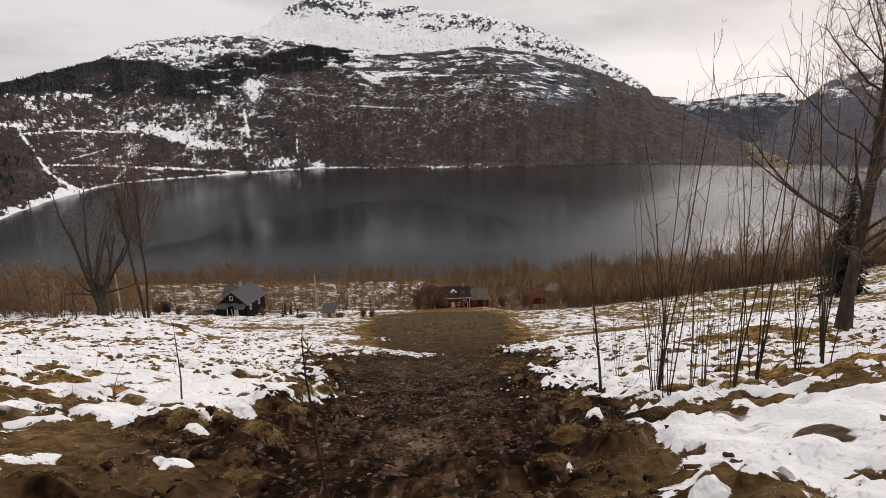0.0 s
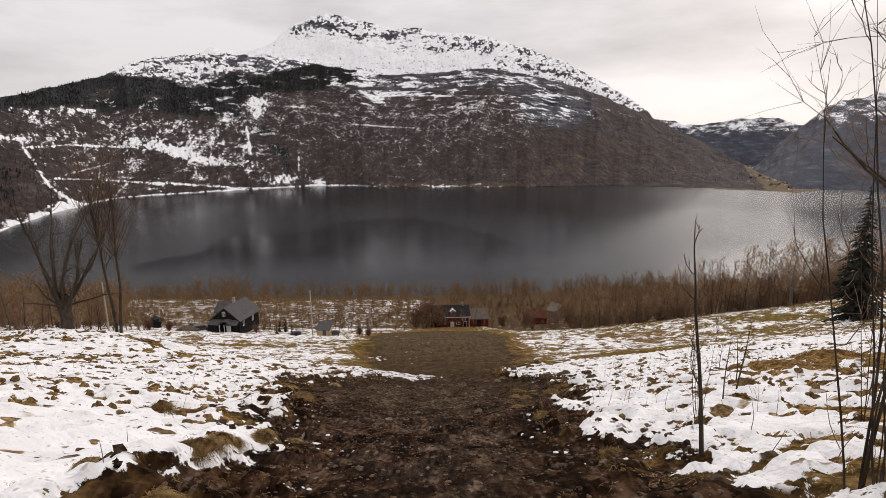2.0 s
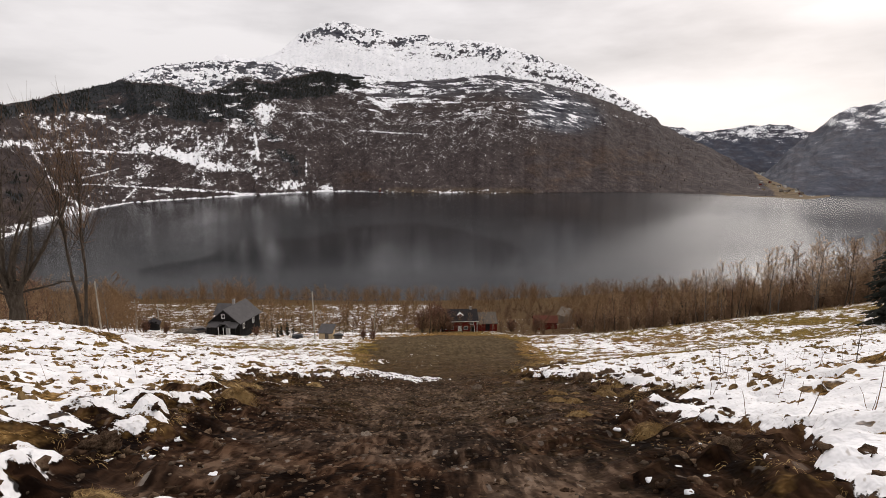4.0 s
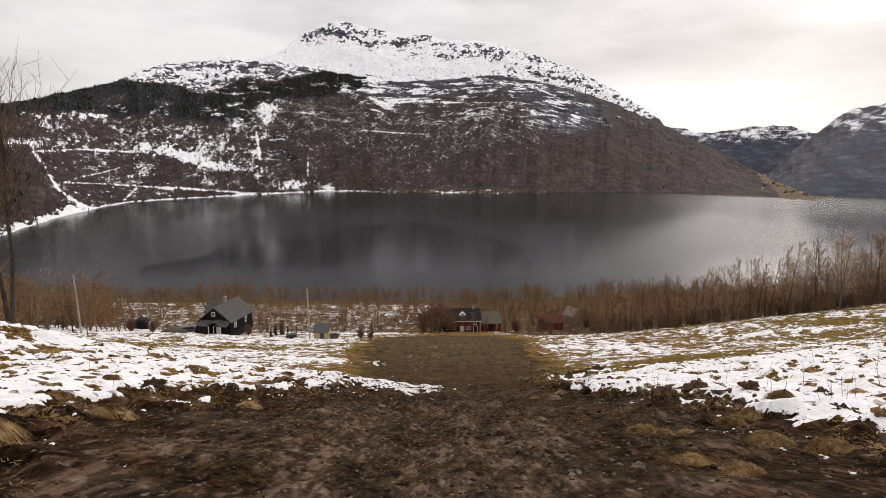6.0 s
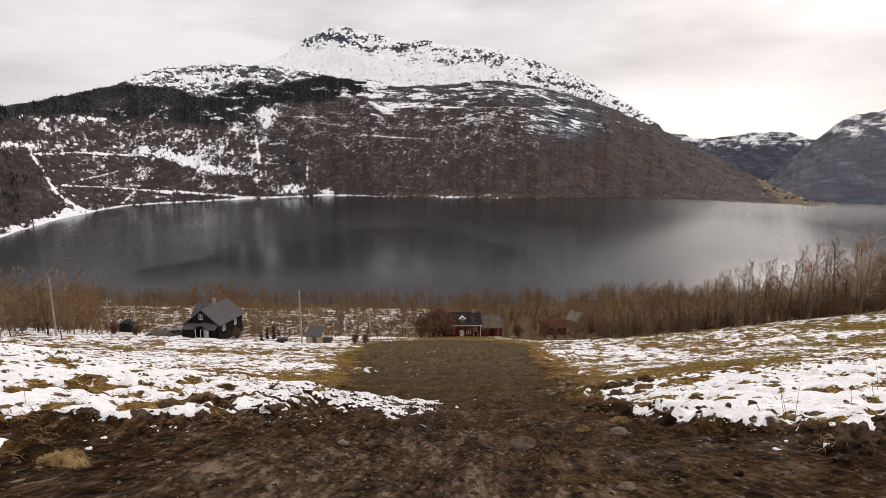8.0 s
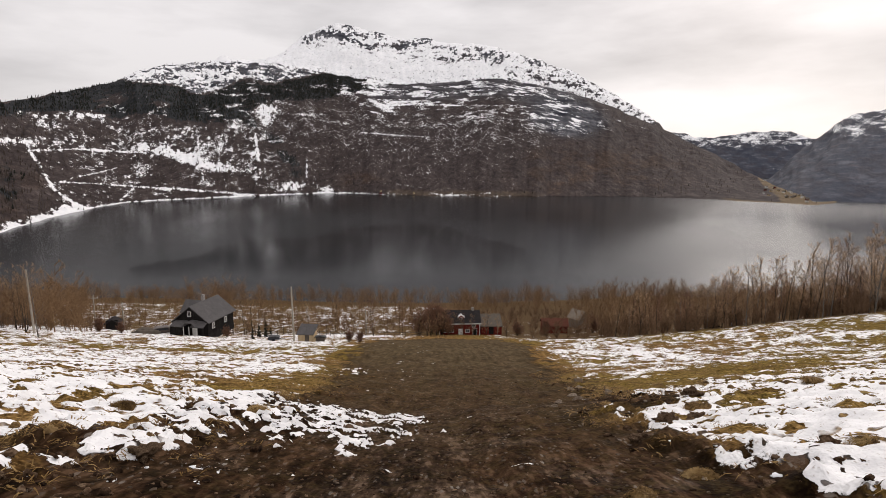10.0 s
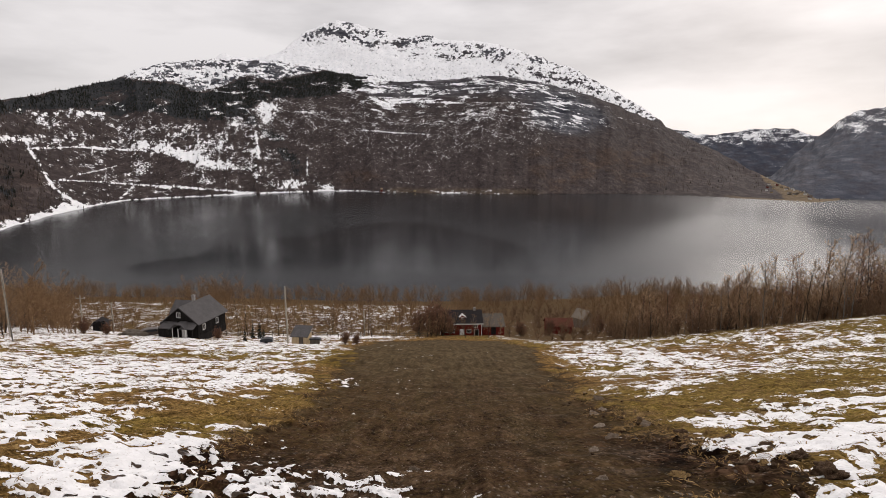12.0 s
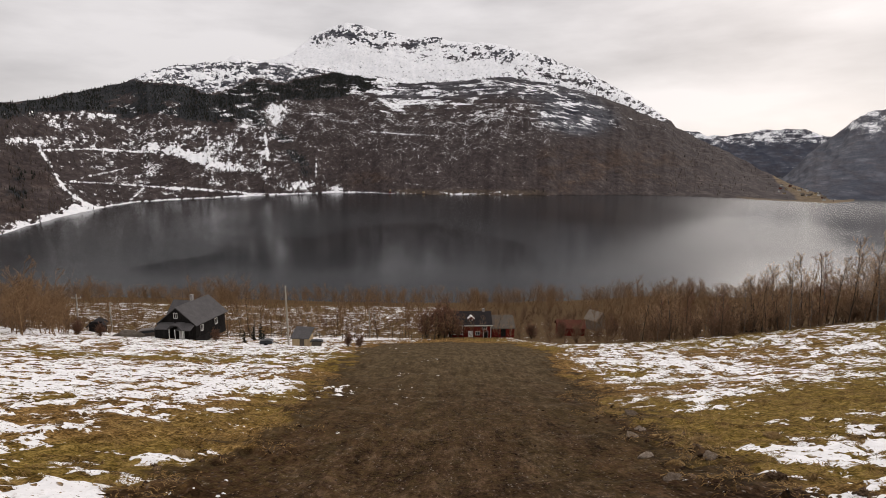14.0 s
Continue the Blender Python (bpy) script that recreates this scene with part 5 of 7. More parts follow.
def build_woods():
    rng = random.Random(17)
    big = [bare_tree(70 + k, 10.5, 1 + (k == 2), 0.0075, 0.26, 0.14, 24, 8, 0.017, 0.05, False, 0.16, 0.95, 4, True) for k in range(4)]
    light = [bare_tree(80 + k, 11.0, 1 + k % 2, 0.009, 0.40, 0.12, 18, 5, 0.038, 0.05, False, 0.14, 0.92, 3, True) for k in range(4)]
    fine = [bare_tree(100 + k, 11.0, 1 + k % 2, 0.0065, 0.34, 0.12, 18, 9, 0.023, 0.05, False, 0.16, 0.94, 3, True) for k in range(4)]
    scrub = [bare_tree(90 + k, 4.2, 4, 0.008, 0.36, 0.10, 10, 3, 0.032, 0.10, False, 0.18, 0.95, 2, True) for k in range(3)]
    first = []
    for k, a in enumerate(big):
        bark = PALE_BARK if k == 3 else BARK
        first.append((a, bark, OLIVE_TWIG if k != 1 else RED_TWIG))
    made = [None] * 4
    spots = []
    for _ in range(2000):
        if len(spots) >= 150:
            break
        x = rng.uniform(20, 118)
        y = woods_edge(x) + 24 * rng.random() ** 1.4
        if x > 0.29 * (y - 12) and all((x - a) ** 2 + (y - b) ** 2 > 4.0 for a, b, _ in spots):
            spots.append((x, y, rng.uniform(0.50, 1.06) * (0.85 + 0.60 * smooth(38, 78, x))))
    for x, y, sc in ((62.5, 110.0, 1.35), (72, 111, 1.3), (80, 112, 1.25), (-43.3, 150, 1.0), (-45.2, 150, 0.95), (-24, 150, 0.9), (-15.9, 152, 0.85), (-9, 156, 0.8), (-31, 154, 0.8), (50, 128, 0.9), (37, 124, 0.85)):
        spots.append((x, y, sc))
    for _ in range(120):
        y = rng.uniform(88, 150)
        spots.append((-(y - 14) * rng.uniform(0.66, 0.98), y, rng.uniform(0.6, 1.0)))
    for _ in range(16):
        y = rng.uniform(50, 84)
        spots.append((-(y + 2) * rng.uniform(0.60, 0.84), y, rng.uniform(0.55, 0.85)))
    for k in range(34):
        spots.append((-60 + k * 2.3 + rng.uniform(-0.6, 0.6), 146 + rng.uniform(-1, 1), rng.uniform(0.45, 0.75)))
    for n, (x, y, sc) in enumerate(spots):
        k = rng.randrange(4)
        if made[k] is None:
            a, bark, tw = first[k]
            made[k] = tree_thing("birch_tree", a, bark, tw, x, y, "bare birch among winter woods by the lake", "tree", "lakeside birches", rng.uniform(0, 360), 1.0, 0.2)
            made[k].scale = (sc, sc, sc)
        else:
            place_copy(made[k], x, y, rng.uniform(0, 360), sc, 0.2)
    # the mass of trees further down, and brushwood
    V, F, n = [], [], 0
    V2, F2, n2 = [], [], 0

    def spread(arr, x, y, sc, store):
        nonlocal n, n2
        a = rng.uniform(0, 2 * math.pi)
        c, s = math.cos(a) * sc, math.sin(a) * sc
        z0 = gz(x, y) - 0.2
        for (v, f) in arr:
            w = np.stack([v[:, 0] * c - v[:, 1] * s + x, v[:, 0] * s + v[:, 1] * c + y, v[:, 2] * sc + z0], -1)
            if store:
                V2.append(w), F2.append(f + n2)
                n2 += len(w)
            else:
                V.append(w), F.append(f + n)
                n += len(w)

    for _ in range(560):
        x = rng.uniform(-200, 200)
        y = rng.uniform(212, 318)
        if x < 5 and rng.random() < (0.6 if y < 250 else 0.25):
            continue
        if abs(x) > y * 0.85:
            continue
        if 0.08 * y < x < 0.27 * y and y < 235:
            continue
        thick = float(fbm(np.array([x / 34.0]), np.array([y / 30.0]), 171, 2)[0])
        if thick < -0.35 and rng.random() < 0.7:
            continue
        spread(light[rng.randrange(4)], x, y, rng.uniform(0.6, 1.0) + 0.45 * thick, False)
    for _ in range(260):
        spread(light[rng.randrange(4)], rng.uniform(-230, 230), rng.uniform(288, 325), rng.uniform(0.55, 1.05), False)
    for _ in range(130):
        y = rng.uniform(100, 165)
        spread(light[rng.randrange(4)], -(y - 18) * rng.uniform(0.62, 0.92), y, rng.uniform(0.55, 1.1), False)
    for _ in range(190):
        x = rng.uniform(34, 150)
        spread(fine[rng.randrange(4)], x, woods_edge(x) + rng.uniform(12, 55), rng.uniform(0.7, 1.1), False)
    for _ in range(330):
        x = rng.uniform(18, 125)
        if x < 30 and rng.random() < 0.75:
            continue
        spread(scrub[rng.randrange(3)], x, woods_edge(x) + rng.uniform(-1, 14), rng.uniform(0.6, 1.25), True)
    for _ in range(120):
        x = rng.uniform(-115, -56)
        spread(scrub[rng.randrange(3)], x, rng.uniform(80, 125), rng.uniform(0.6, 1.2), True)
    for _ in range(150):
        x = rng.uniform(-110, 20)
        spread(scrub[rng.randrange(3)], x, rng.uniform(150, 225), rng.uniform(0.4, 1.0), True)
    for _ in range(90):
        spread(light[rng.randrange(4)], rng.uniform(-130, 10), rng.uniform(160, 225), rng.uniform(0.35, 0.75), False)
    for _ in range(50):
        spread(scrub[rng.randrange(3)], rng.uniform(20, 60), rng.uniform(150, 190), rng.uniform(0.5, 0.9), True)
    for _ in range(90):
        y = rng.uniform(178, 245)
        spread(scrub[rng.randrange(3)], y * rng.uniform(0.06, 0.28), y, rng.uniform(0.7, 1.4), True)
    tagged(part_arrays("distant_woods", np.concatenate(V).tolist(), np.concatenate(F).tolist(), OLIVE_TWIG, None, smooth_faces=False), "brown leafless woods along the lake shore", "woods", kind="stuff")
    tagged(part_arrays("brushwood", np.concatenate(V2).tolist(), np.concatenate(F2).tolist(), TWIG, None, smooth_faces=False), "tangled brown leafless brushwood below the meadow", "brushwood", kind="stuff")


build_woods()


def build_bushes():
    arr = bare_tree(130, 8.6, 9, 0.006, 0.36, 0.08, 28, 9, 0.027, 0.14, False, 0.16, 0.95, 4, True)
    b = tree_thing("garden_bush", arr, BARK, RED_TWIG, -1.2, 152, "large rounded bare bush beside a red house", "bush", "garden bushes", 0, 1.0, 0.1)
    for x, y, s in ((1.5, 154.5, 1.0), (-4.0, 150.5, 0.9), (0.2, 156.5, 1.1), (3.2, 157.0, 0.55), (-36.6, 116.5, 0.3), (-14.5, 112.5, 0.32), (-12.5, 111, 0.28), (20.5, 158, 0.55), (-52.5, 112, 0.3), (-58, 115, 0.35), (28, 160, 0.6), (40, 160, 0.7)):
        place_copy(b, x, y, x * 37, s, 0.05)


build_bushes()


# ---- forest on the far mountain ----
def scatter_far_forest():
    rng = np.random.default_rng(99)
    X, Y, Z, snow, spruce, meadow, rock, AZ = (MOUNT_CACHE[k] for k in ("X", "Y", "Z", "snow", "spruce", "meadow", "rock", "az"))
    rows, cols = X.shape

    def pick(count, weight):
        w = weight.ravel().copy()
        w = w / w.sum()
        idx = rng.choice(rows * cols, count, p=w)
        i, j = idx // cols, idx % cols
        i, j = np.clip(i, 1, rows - 2), np.clip(j, 1, cols - 2)
        u, v = rng.random(count), rng.random(count)
        P = [A[i, j] * (1 - u) * (1 - v) + A[i + 1, j] * u * (1 - v) + A[i, j + 1] * (1 - u) * v + A[i + 1, j + 1] * u * v for A in (X, Y, Z)]
        return np.stack(P, -1)

    cell = np.abs(np.gradient(X, axis=1)) * np.hypot(np.gradient(X, axis=0), np.gradient(Y, axis=0))
    view = smooth(-42, -38, AZ) * (np.arange(rows)[:, None] > 2)
    bare = view * cell * np.clip(1.0 - 0.8 * np.clip(snow - 0.45, 0, 1) * 1.6, 0.03, 1) * np.clip(1 - meadow, 0.05, 1) * np.clip(1.1 - 0.6 * spruce, 0.1, 1) * np.clip(1.2 - 0.8 * rock, 0.2, 1) * np.clip(1.15 - 1.2 * snow, 0.15, 1) * (1 - 0.85 * smooth(26, 30, AZ)) * (1 - 0.75 * smooth(-12, -6, AZ))
    dark = view * cell * np.clip(spruce - 0.3, 0.002, 1) * (1 - 0.9 * smooth(26, 30, AZ))
    for name, count, w, sides, lo, hi, wide, m, label in (("mountain_birches", 11000, bare, 3, 3, 8, 0.10, RED_GREY, "grey-brown bare birches scattered over the mountainside"), ("mountain_spruces", 9000, dark, 4, 3, 7, 0.19, NEEDLE, "dark spruces in a belt across the mountain")):
        P = pick(count, w)
        h = rng.uniform(lo, hi, count)
        r = h * wide * rng.uniform(0.7, 1.3, count)
        ang = np.arange(sides) * 2 * math.pi / sides
        low = 0.35 if sides == 3 else 0.08
        base = P[:, None] + np.stack([np.cos(ang)[None] * r[:, None], np.sin(ang)[None] * r[:, None], np.repeat((h * low)[:, None], sides, 1)], -1)
        tip = P + np.stack([0 * h, 0 * h, h], -1)
        foot = P - np.stack([0 * h, 0 * h, 0 * h + 1.0], -1)
        V = np.concatenate([base, tip[:, None], foot[:, None]], 1).reshape(-1, 3)
        k = sides + 2
        off = (np.arange(count) * k)[:, None, None]
        f = np.array([[a, (a + 1) % sides, sides] for a in range(sides)] + [[(a + 1) % sides, a, sides + 1] for a in range(sides)])[None] + off
        tagged(part_arrays(name, V.tolist(), f.reshape(-1, 3).tolist(), m, None, smooth_faces=False), label, "forest", kind="stuff")


RED_GREY = plain("grey_birch_crowns", [(0.30, (0.055, 0.041, 0.034)), (0.52, (0.10, 0.078, 0.066)), (0.72, (0.15, 0.12, 0.105))], 0.05, bump=0.0)
scatter_far_forest()


# ---- houses ----
def window(parent, x, y, z, w, h, side="front"):
    """A framed window on a wall that faces -y (front) or +x (side)."""
    m = pose(x, y, z) if side == "front" else pose(x, y, z, 0, 0, 90)
    bm = bmesh.new()
    t = 0.10
    for a in ((-w / 2 - t, -w / 2, -h / 2 - t, h / 2 + t), (w / 2, w / 2 + t, -h / 2 - t, h / 2 + t), (-w / 2, w / 2, h / 2, h / 2 + t), (-w / 2, w / 2, -h / 2 - t, -h / 2), (-0.03, 0.03, -h / 2, h / 2)):
        box(bm, a[0], a[1], -0.07, 0.02, a[2], a[3])
    win = part("window", bm, WHITE, parent, "white window frame", m)
    part("pane", boxed(-w / 2, w / 2, -0.02, 0.0, -h / 2, h / 2), GLASS, win, "dark glass")
    return win


def door(parent, x, y, z, w, h, material, label):
    bm = bmesh.new()
    t = 0.10
    for a in ((-w / 2 - t, -w / 2, 0, h + t), (w / 2, w / 2 + t, 0, h + t), (-w / 2, w / 2, h, h + t)):
        box(bm, a[0], a[1], -0.07, 0.02, a[2], a[3])
    fr = part("door_frame", bm, WHITE, parent, "white door frame", pose(x, y, z))
    part("door", boxed(-w / 2, w / 2, -0.05, 0.0, 0, h), material, fr, label)
    return fr


def gable_shell(bm, w, d, eave, ridge, thick=0.0):
    """Walls of a gabled house; the ridge runs along y, the gable faces -y."""
    return prism(bm, [(-w / 2, -1.2), (w / 2, -1.2), (w / 2, eave), (0, ridge), (-w / 2, eave)], 0, d)


def gable_roof(w, d, eave, ridge, over=0.45, thick=0.16):
    bm = bmesh.new()
    s = (ridge - eave) / (w / 2)
    for sg in (-1, 1):
        x1 = sg * (w / 2 + over)
        z1 = eave - over * s
        n = Vector((sg * s, 0, 1)).normalized() * thick
        prism(bm, [(0, ridge + 0.02), (x1, z1 + 0.02), (x1 + n.x, z1 + n.z), (0, ridge + thick * math.sqrt(1 + s * s))], -over, d + over)
    return bm


def corner_boards(parent, w, d, h, material):
    for sx in (-1, 1):
        x = sx * (w / 2)
        part("corner_board", boxed(x - 0.09, x + 0.09, -0.04, 0.1, -0.3, h), material, parent)


def board_lines(w, d, eave, ridge, step=0.32):
    """Thin upright battens on the gable and on the +x wall."""
    bm = bmesh.new()
    x = -w / 2 + step / 2
    while x < w / 2:
        top = eave + (ridge - eave) * (1 - abs(x) / (w / 2))
        box(bm, x - 0.03, x + 0.03, -0.03, 0.0, -0.6, top - 0.05)
        x += step
    y = step / 2
    while y < d:
        box(bm, w / 2, w / 2 + 0.03, y - 0.03, y + 0.03, -0.8, eave - 0.1)
        y += step
    return bm


def build_dark_house():
    x, y = -43.4, 118.0
    z = -33.7
    h = thing("dark_house", pose(x, y, z, 0, 0, -9), "black-stained wooden house with grey roof and porch in snow", "house")
    h.scale = (0.79, 0.79, 0.82)
    w, d, eave, ridge = 8.0, 11.0, 2.9, 6.0
    part("wall", gable_shell(bmesh.new(), w, d, eave, ridge), DARK_BOARD, h)
    part("cladding", board_lines(w, d, eave, ridge), DARK_BOARD, h)
    part("roof", gable_roof(w, d, eave, ridge, 0.5, 0.2), SLATE, h, "grey roof")
    part("foundation", boxed(-w / 2 - 0.05, w / 2 + 0.05, -0.05, d + 0.05, -1.6, -0.05), DARK_BOARD, h, "dark footing")
    bm = bmesh.new()
    for sg in (-1, 1):
        prism(bm, [(0, ridge + 0.02), (sg * 4.5, eave - 0.36), (sg * 4.5, eave - 0.56), (0, ridge - 0.20)], -0.54, -0.48)
    part("barge_board", bm, DARK_BOARD, h)
    window(h, -0.4, -0.02, 4.4, 0.7, 0.95)
    window(h, -2.5, -0.02, 1.5, 0.9, 1.1)
    for yy in (2.2, 7.4):
        window(h, w / 2 + 0.02, yy, 1.55, 0.8, 1.1, "side")
    # lean-to roof along the front, with posts
    bm = bmesh.new()
    for px in (-4.0, 0.9):
        a = [(px, -2.1, 2.0), (px + 3.2, -2.1, 2.0), (px + 3.2, 0.0, 2.85), (px, 0.0, 2.85)]
        lo = [bm.verts.new(v) for v in a]
        hi = [bm.verts.new((v[0], v[1], v[2] + 0.14)) for v in a]
        bm.faces.new(lo[::-1]), bm.faces.new(hi)
        for i in range(4):
            bm.faces.new((lo[i], lo[(i + 1) % 4], hi[(i + 1) % 4], hi[i]))
    part("porch_roof", bm, SLATE, h, "grey lean-to roof")
    bm = prism(bmesh.new(), [(-0.9, 2.25), (0.0, 3.15), (1.6, 3.15), (2.5, 2.25), (2.35, 2.12), (1.5, 2.98), (0.1, 2.98), (-0.75, 2.12)], -2.5, 0.0)
    part("porch_gable", bm, SLATE, h, "small grey gabled porch roof")
    for px in (-3.9, -2.4, -0.7, 0.6, 2.3, 3.9):
        part("post", boxed(px - 0.07, px + 0.07, -2.05, -1.91, -0.5, 2.1, bevel=0.015), WHITE if px in (-0.7, 0.6, 2.3) else DARK_BOARD, h)
    part("porch_wall", boxed(-3.95, -1.0, -1.95, -1.85, -0.6, 1.9), DARK_BOARD, h)
    part("porch_floor", boxed(-4.0, 4.1, -2.15, -0.05, -0.75, -0.45), GREY_BOARD, h)
    door(h, 0.8, -0.03, -0.4, 1.0, 2.05, WHITE, "white door")
    bm = boxed(-1.0, -0.4, 6.0, 6.6, 5.0, 7.3)
    box(bm, -1.06, -0.34, 5.94, 6.66, 7.1, 7.25)
    part("chimney", bm, BRICK, h, "pale masonry chimney")
    # the cross wing behind, its ridge square to the main one
    bm = bmesh.new()
    prof = [(6.2, -1.2), (10.6, -1.2), (10.6, 3.3), (8.4, 5.3), (6.2, 3.3)]
    a, b = [bm.verts.new((-6.2, y, z)) for y, z in prof], [bm.verts.new((-0.6, y, z)) for y, z in prof]
    bm.faces.new(a), bm.faces.new(b[::-1])
    for i in range(5):
        bm.faces.new((a[(i + 1) % 5], a[i], b[i], b[(i + 1) % 5]))
    bmesh.ops.recalc_face_normals(bm, faces=bm.faces[:])
    part("wing_wall", bm, RED_BOARD, h, "red-brown board wall")
    bm = bmesh.new()
    for sg in (-1, 1):
        q = [(8.4, 5.32), (8.4 + sg * 2.6, 2.95), (8.4 + sg * 2.7, 3.1), (8.4, 5.52)]
        a, b = [bm.verts.new((-6.6, y, z)) for y, z in q], [bm.verts.new((-0.4, y, z)) for y, z in q]
        bm.faces.new(a), bm.faces.new(b[::-1])
        for i in range(4):
            bm.faces.new((a[(i + 1) % 4], a[i], b[i], b[(i + 1) % 4]))
    bmesh.ops.recalc_face_normals(bm, faces=bm.faces[:])
    part("wing_roof", bm, SLATE, h, "grey roof")
    window(h, -4.6, 6.18, 1.6, 0.8, 1.0)


def build_garden_shed():
    x, y = -21.8, 112.2
    h = thing("garden_shed", pose(x, y, gz(x, y) - 0.1, 0, 0, -6), "small ochre shed with grey roof beside a pole", "shed")
    h.scale = (0.86, 0.86, 0.86)
    part("wall", prism(bmesh.new(), [(-1.5, -0.6), (1.5, -0.6), (1.5, 1.55), (-1.5, 1.55)], 0, 2.6), OCHRE_BOARD, h)
    bm = bmesh.new()
    a = [(-1.75, -0.35, 1.50), (1.75, -0.35, 1.50), (1.75, 2.9, 2.75), (-1.75, 2.9, 2.75)]
    lo, hi = [bm.verts.new(v) for v in a], [bm.verts.new((v[0], v[1], v[2] + 0.12)) for v in a]
    bm.faces.new(lo[::-1]), bm.faces.new(hi)
    for i in range(4):
        bm.faces.new((lo[i], lo[(i + 1) % 4], hi[(i + 1) % 4], hi[i]))
    part("roof", bm, SLATE, h, "grey sloping roof")
    bm = bmesh.new()
    for k in range(9):
        box(bm, -1.45 + k * 0.355, -1.39 + k * 0.355, -0.03, 0.0, -0.4, 1.5)
    part("batten", bm, OCHRE_BOARD, h)
    part("door", boxed(-0.1, 0.75, -0.06, -0.02, -0.3, 1.4), GREY_BOARD, h, "grey board door")
    part("gable_wall", prism(bmesh.new(), [(-1.5, 1.5), (1.5, 1.5), (1.5, 1.6), (-1.5, 1.6)], 0, 2.6), OCHRE_BOARD, h)
    b = thing("wood_stack", pose(-19.3, 112.0, gz(-19.3, 112.0)), "low dark stack of firewood under black cover", "wood stack")
    bm = bmesh.new()
    for r in range(4):
        for c in range(7):
            bmesh.ops.create_cone(bm, segments=7, cap_ends=True, radius1=0.1, radius2=0.1, depth=0.7, matrix=Matrix.Translation((-0.65 + c * 0.21, 0.35, 0.08 + r * 0.19)) @ Euler((math.pi / 2, 0, 0)).to_matrix().to_4x4())
    part("firewood", bm, GREY_BOARD, b)
    part("cover", prism(bmesh.new(), [(-0.85, 0.76), (0.85, 0.76), (0.95, 0.5), (0.9, 0.85), (0, 0.98), (-0.9, 0.85), (-0.95, 0.5)], -0.08, 0.8), GREEN_PLASTIC, b, "black tarpaulin cover")


def build_red_house():
    x, y, z = 6.0, 160.0, -46.6
    h = thing("red_house", pose(x, y, z, 0, 0, 3), "red wooden farmhouse with white windows and dark roof", "house")
    h.scale = (0.93, 0.93, 0.80)
    w, d, eave, ridge = 11.0, 7.5, 3.9, 6.7
    part("wall", boxed(-w / 2, w / 2, 0, d, -1.5, eave), RED_BOARD, h)
    bm = bmesh.new()
    for x0 in (-w / 2, w / 2 - 0.1):
        v = [bm.verts.new(p) for p in ((x0, 0, eave), (x0, d, eave), (x0, d / 2, ridge))] + [bm.verts.new(p) for p in ((x0 + 0.1, 0, eave), (x0 + 0.1, d, eave), (x0 + 0.1, d / 2, ridge))]
        for q in ((0, 1, 2), (3, 5, 4), (0, 3, 4, 1), (1, 4, 5, 2), (2, 5, 3, 0)):
            bm.faces.new([v[i] for i in q])
    part("gable", bm, RED_BOARD, h)
    bm = bmesh.new()
    k = 0
    while -w / 2 + 0.2 + k * 0.4 < w / 2:
        box(bm, -w / 2 + 0.2 + k * 0.4, -w / 2 + 0.26 + k * 0.4, -0.03, 0, -0.6, eave)
        k += 1
    part("cladding", bm, RED_BOARD, h)
    bm = bmesh.new()
    for s in (0, 1):
        a = [(-w / 2 - 0.4, -0.45, eave - 0.35), (w / 2 + 0.4, -0.45, eave - 0.35), (w / 2 + 0.4, d / 2, ridge + 0.05), (-w / 2 - 0.4, d / 2, ridge + 0.05)]
        if s:
            a = [(p[0], d - p[1], p[2]) for p in a]
        lo, hi = [bm.verts.new(v) for v in a], [bm.verts.new((v[0], v[1], v[2] + 0.18)) for v in a]
        bm.faces.new(lo), bm.faces.new(hi)
        for i in range(4):
            bm.faces.new((lo[i], lo[(i + 1) % 4], hi[(i + 1) % 4], hi[i]))
    bmesh.ops.recalc_face_normals(bm, faces=bm.faces[:])
    part("roof", bm, DARK_SLATE, h, "dark slate roof")
    part("eaves_board", boxed(-w / 2 - 0.4, w / 2 + 0.4, -0.5, -0.44, eave - 0.42, eave - 0.16), WHITE, h, "white eaves board")
    corner_boards(h, w, d, eave, WHITE)
    for wx in (-4.2, -2.3, 2.1):
        window(h, wx, -0.03, 1.2 if wx > 0 else 1.3, 1.0, 0.95)
    window(h, 3.9, -0.03, 2.9, 0.9, 0.9)
    window(h, -2.3, -0.03, 2.95, 0.8, 0.7)
    door(h, 0.25, -0.03, -0.2, 1.0, 2.0, WHITE, "white door")
    # a closed dark board gives the shaded inside of an open doorway
    door(h, 4.2, -0.03, -0.2, 1.0, 2.0, DARK_BOARD, "dark board panel painted as the shade of an open doorway")
    # dormer
    part("dormer", prism(bmesh.new(), [(-0.2, 4.3), (1.1, 4.3), (1.1, 5.4), (0.45, 6.0), (-0.2, 5.4)], 0.9, 3.4), RED_BOARD, h)
    bm = bmesh.new()
    for sg in (-1, 1):
        prism(bm, [(0.45, 6.03), (0.45 + sg * 0.95, 5.25), (0.45 + sg * 1.0, 5.35), (0.45, 6.16)], 0.7, 3.5)
    part("dormer_roof", bm, WHITE, h, "pale dormer roof edge")
    window(h, 0.45, 0.88, 4.95, 0.6, 0.6)
    bm = boxed(3.6, 4.2, 3.4, 4.0, 6.2, 7.7)
    box(bm, 3.54, 4.26, 3.34, 4.06, 7.5, 7.65)
    part("chimney", bm, BRICK, h, "pale masonry chimney")
    s = thing("red_outbuilding", pose(14.2, 161.5, -46.5, 0, 0, 2), "low red outbuilding with weathered grey roof", "outbuilding")
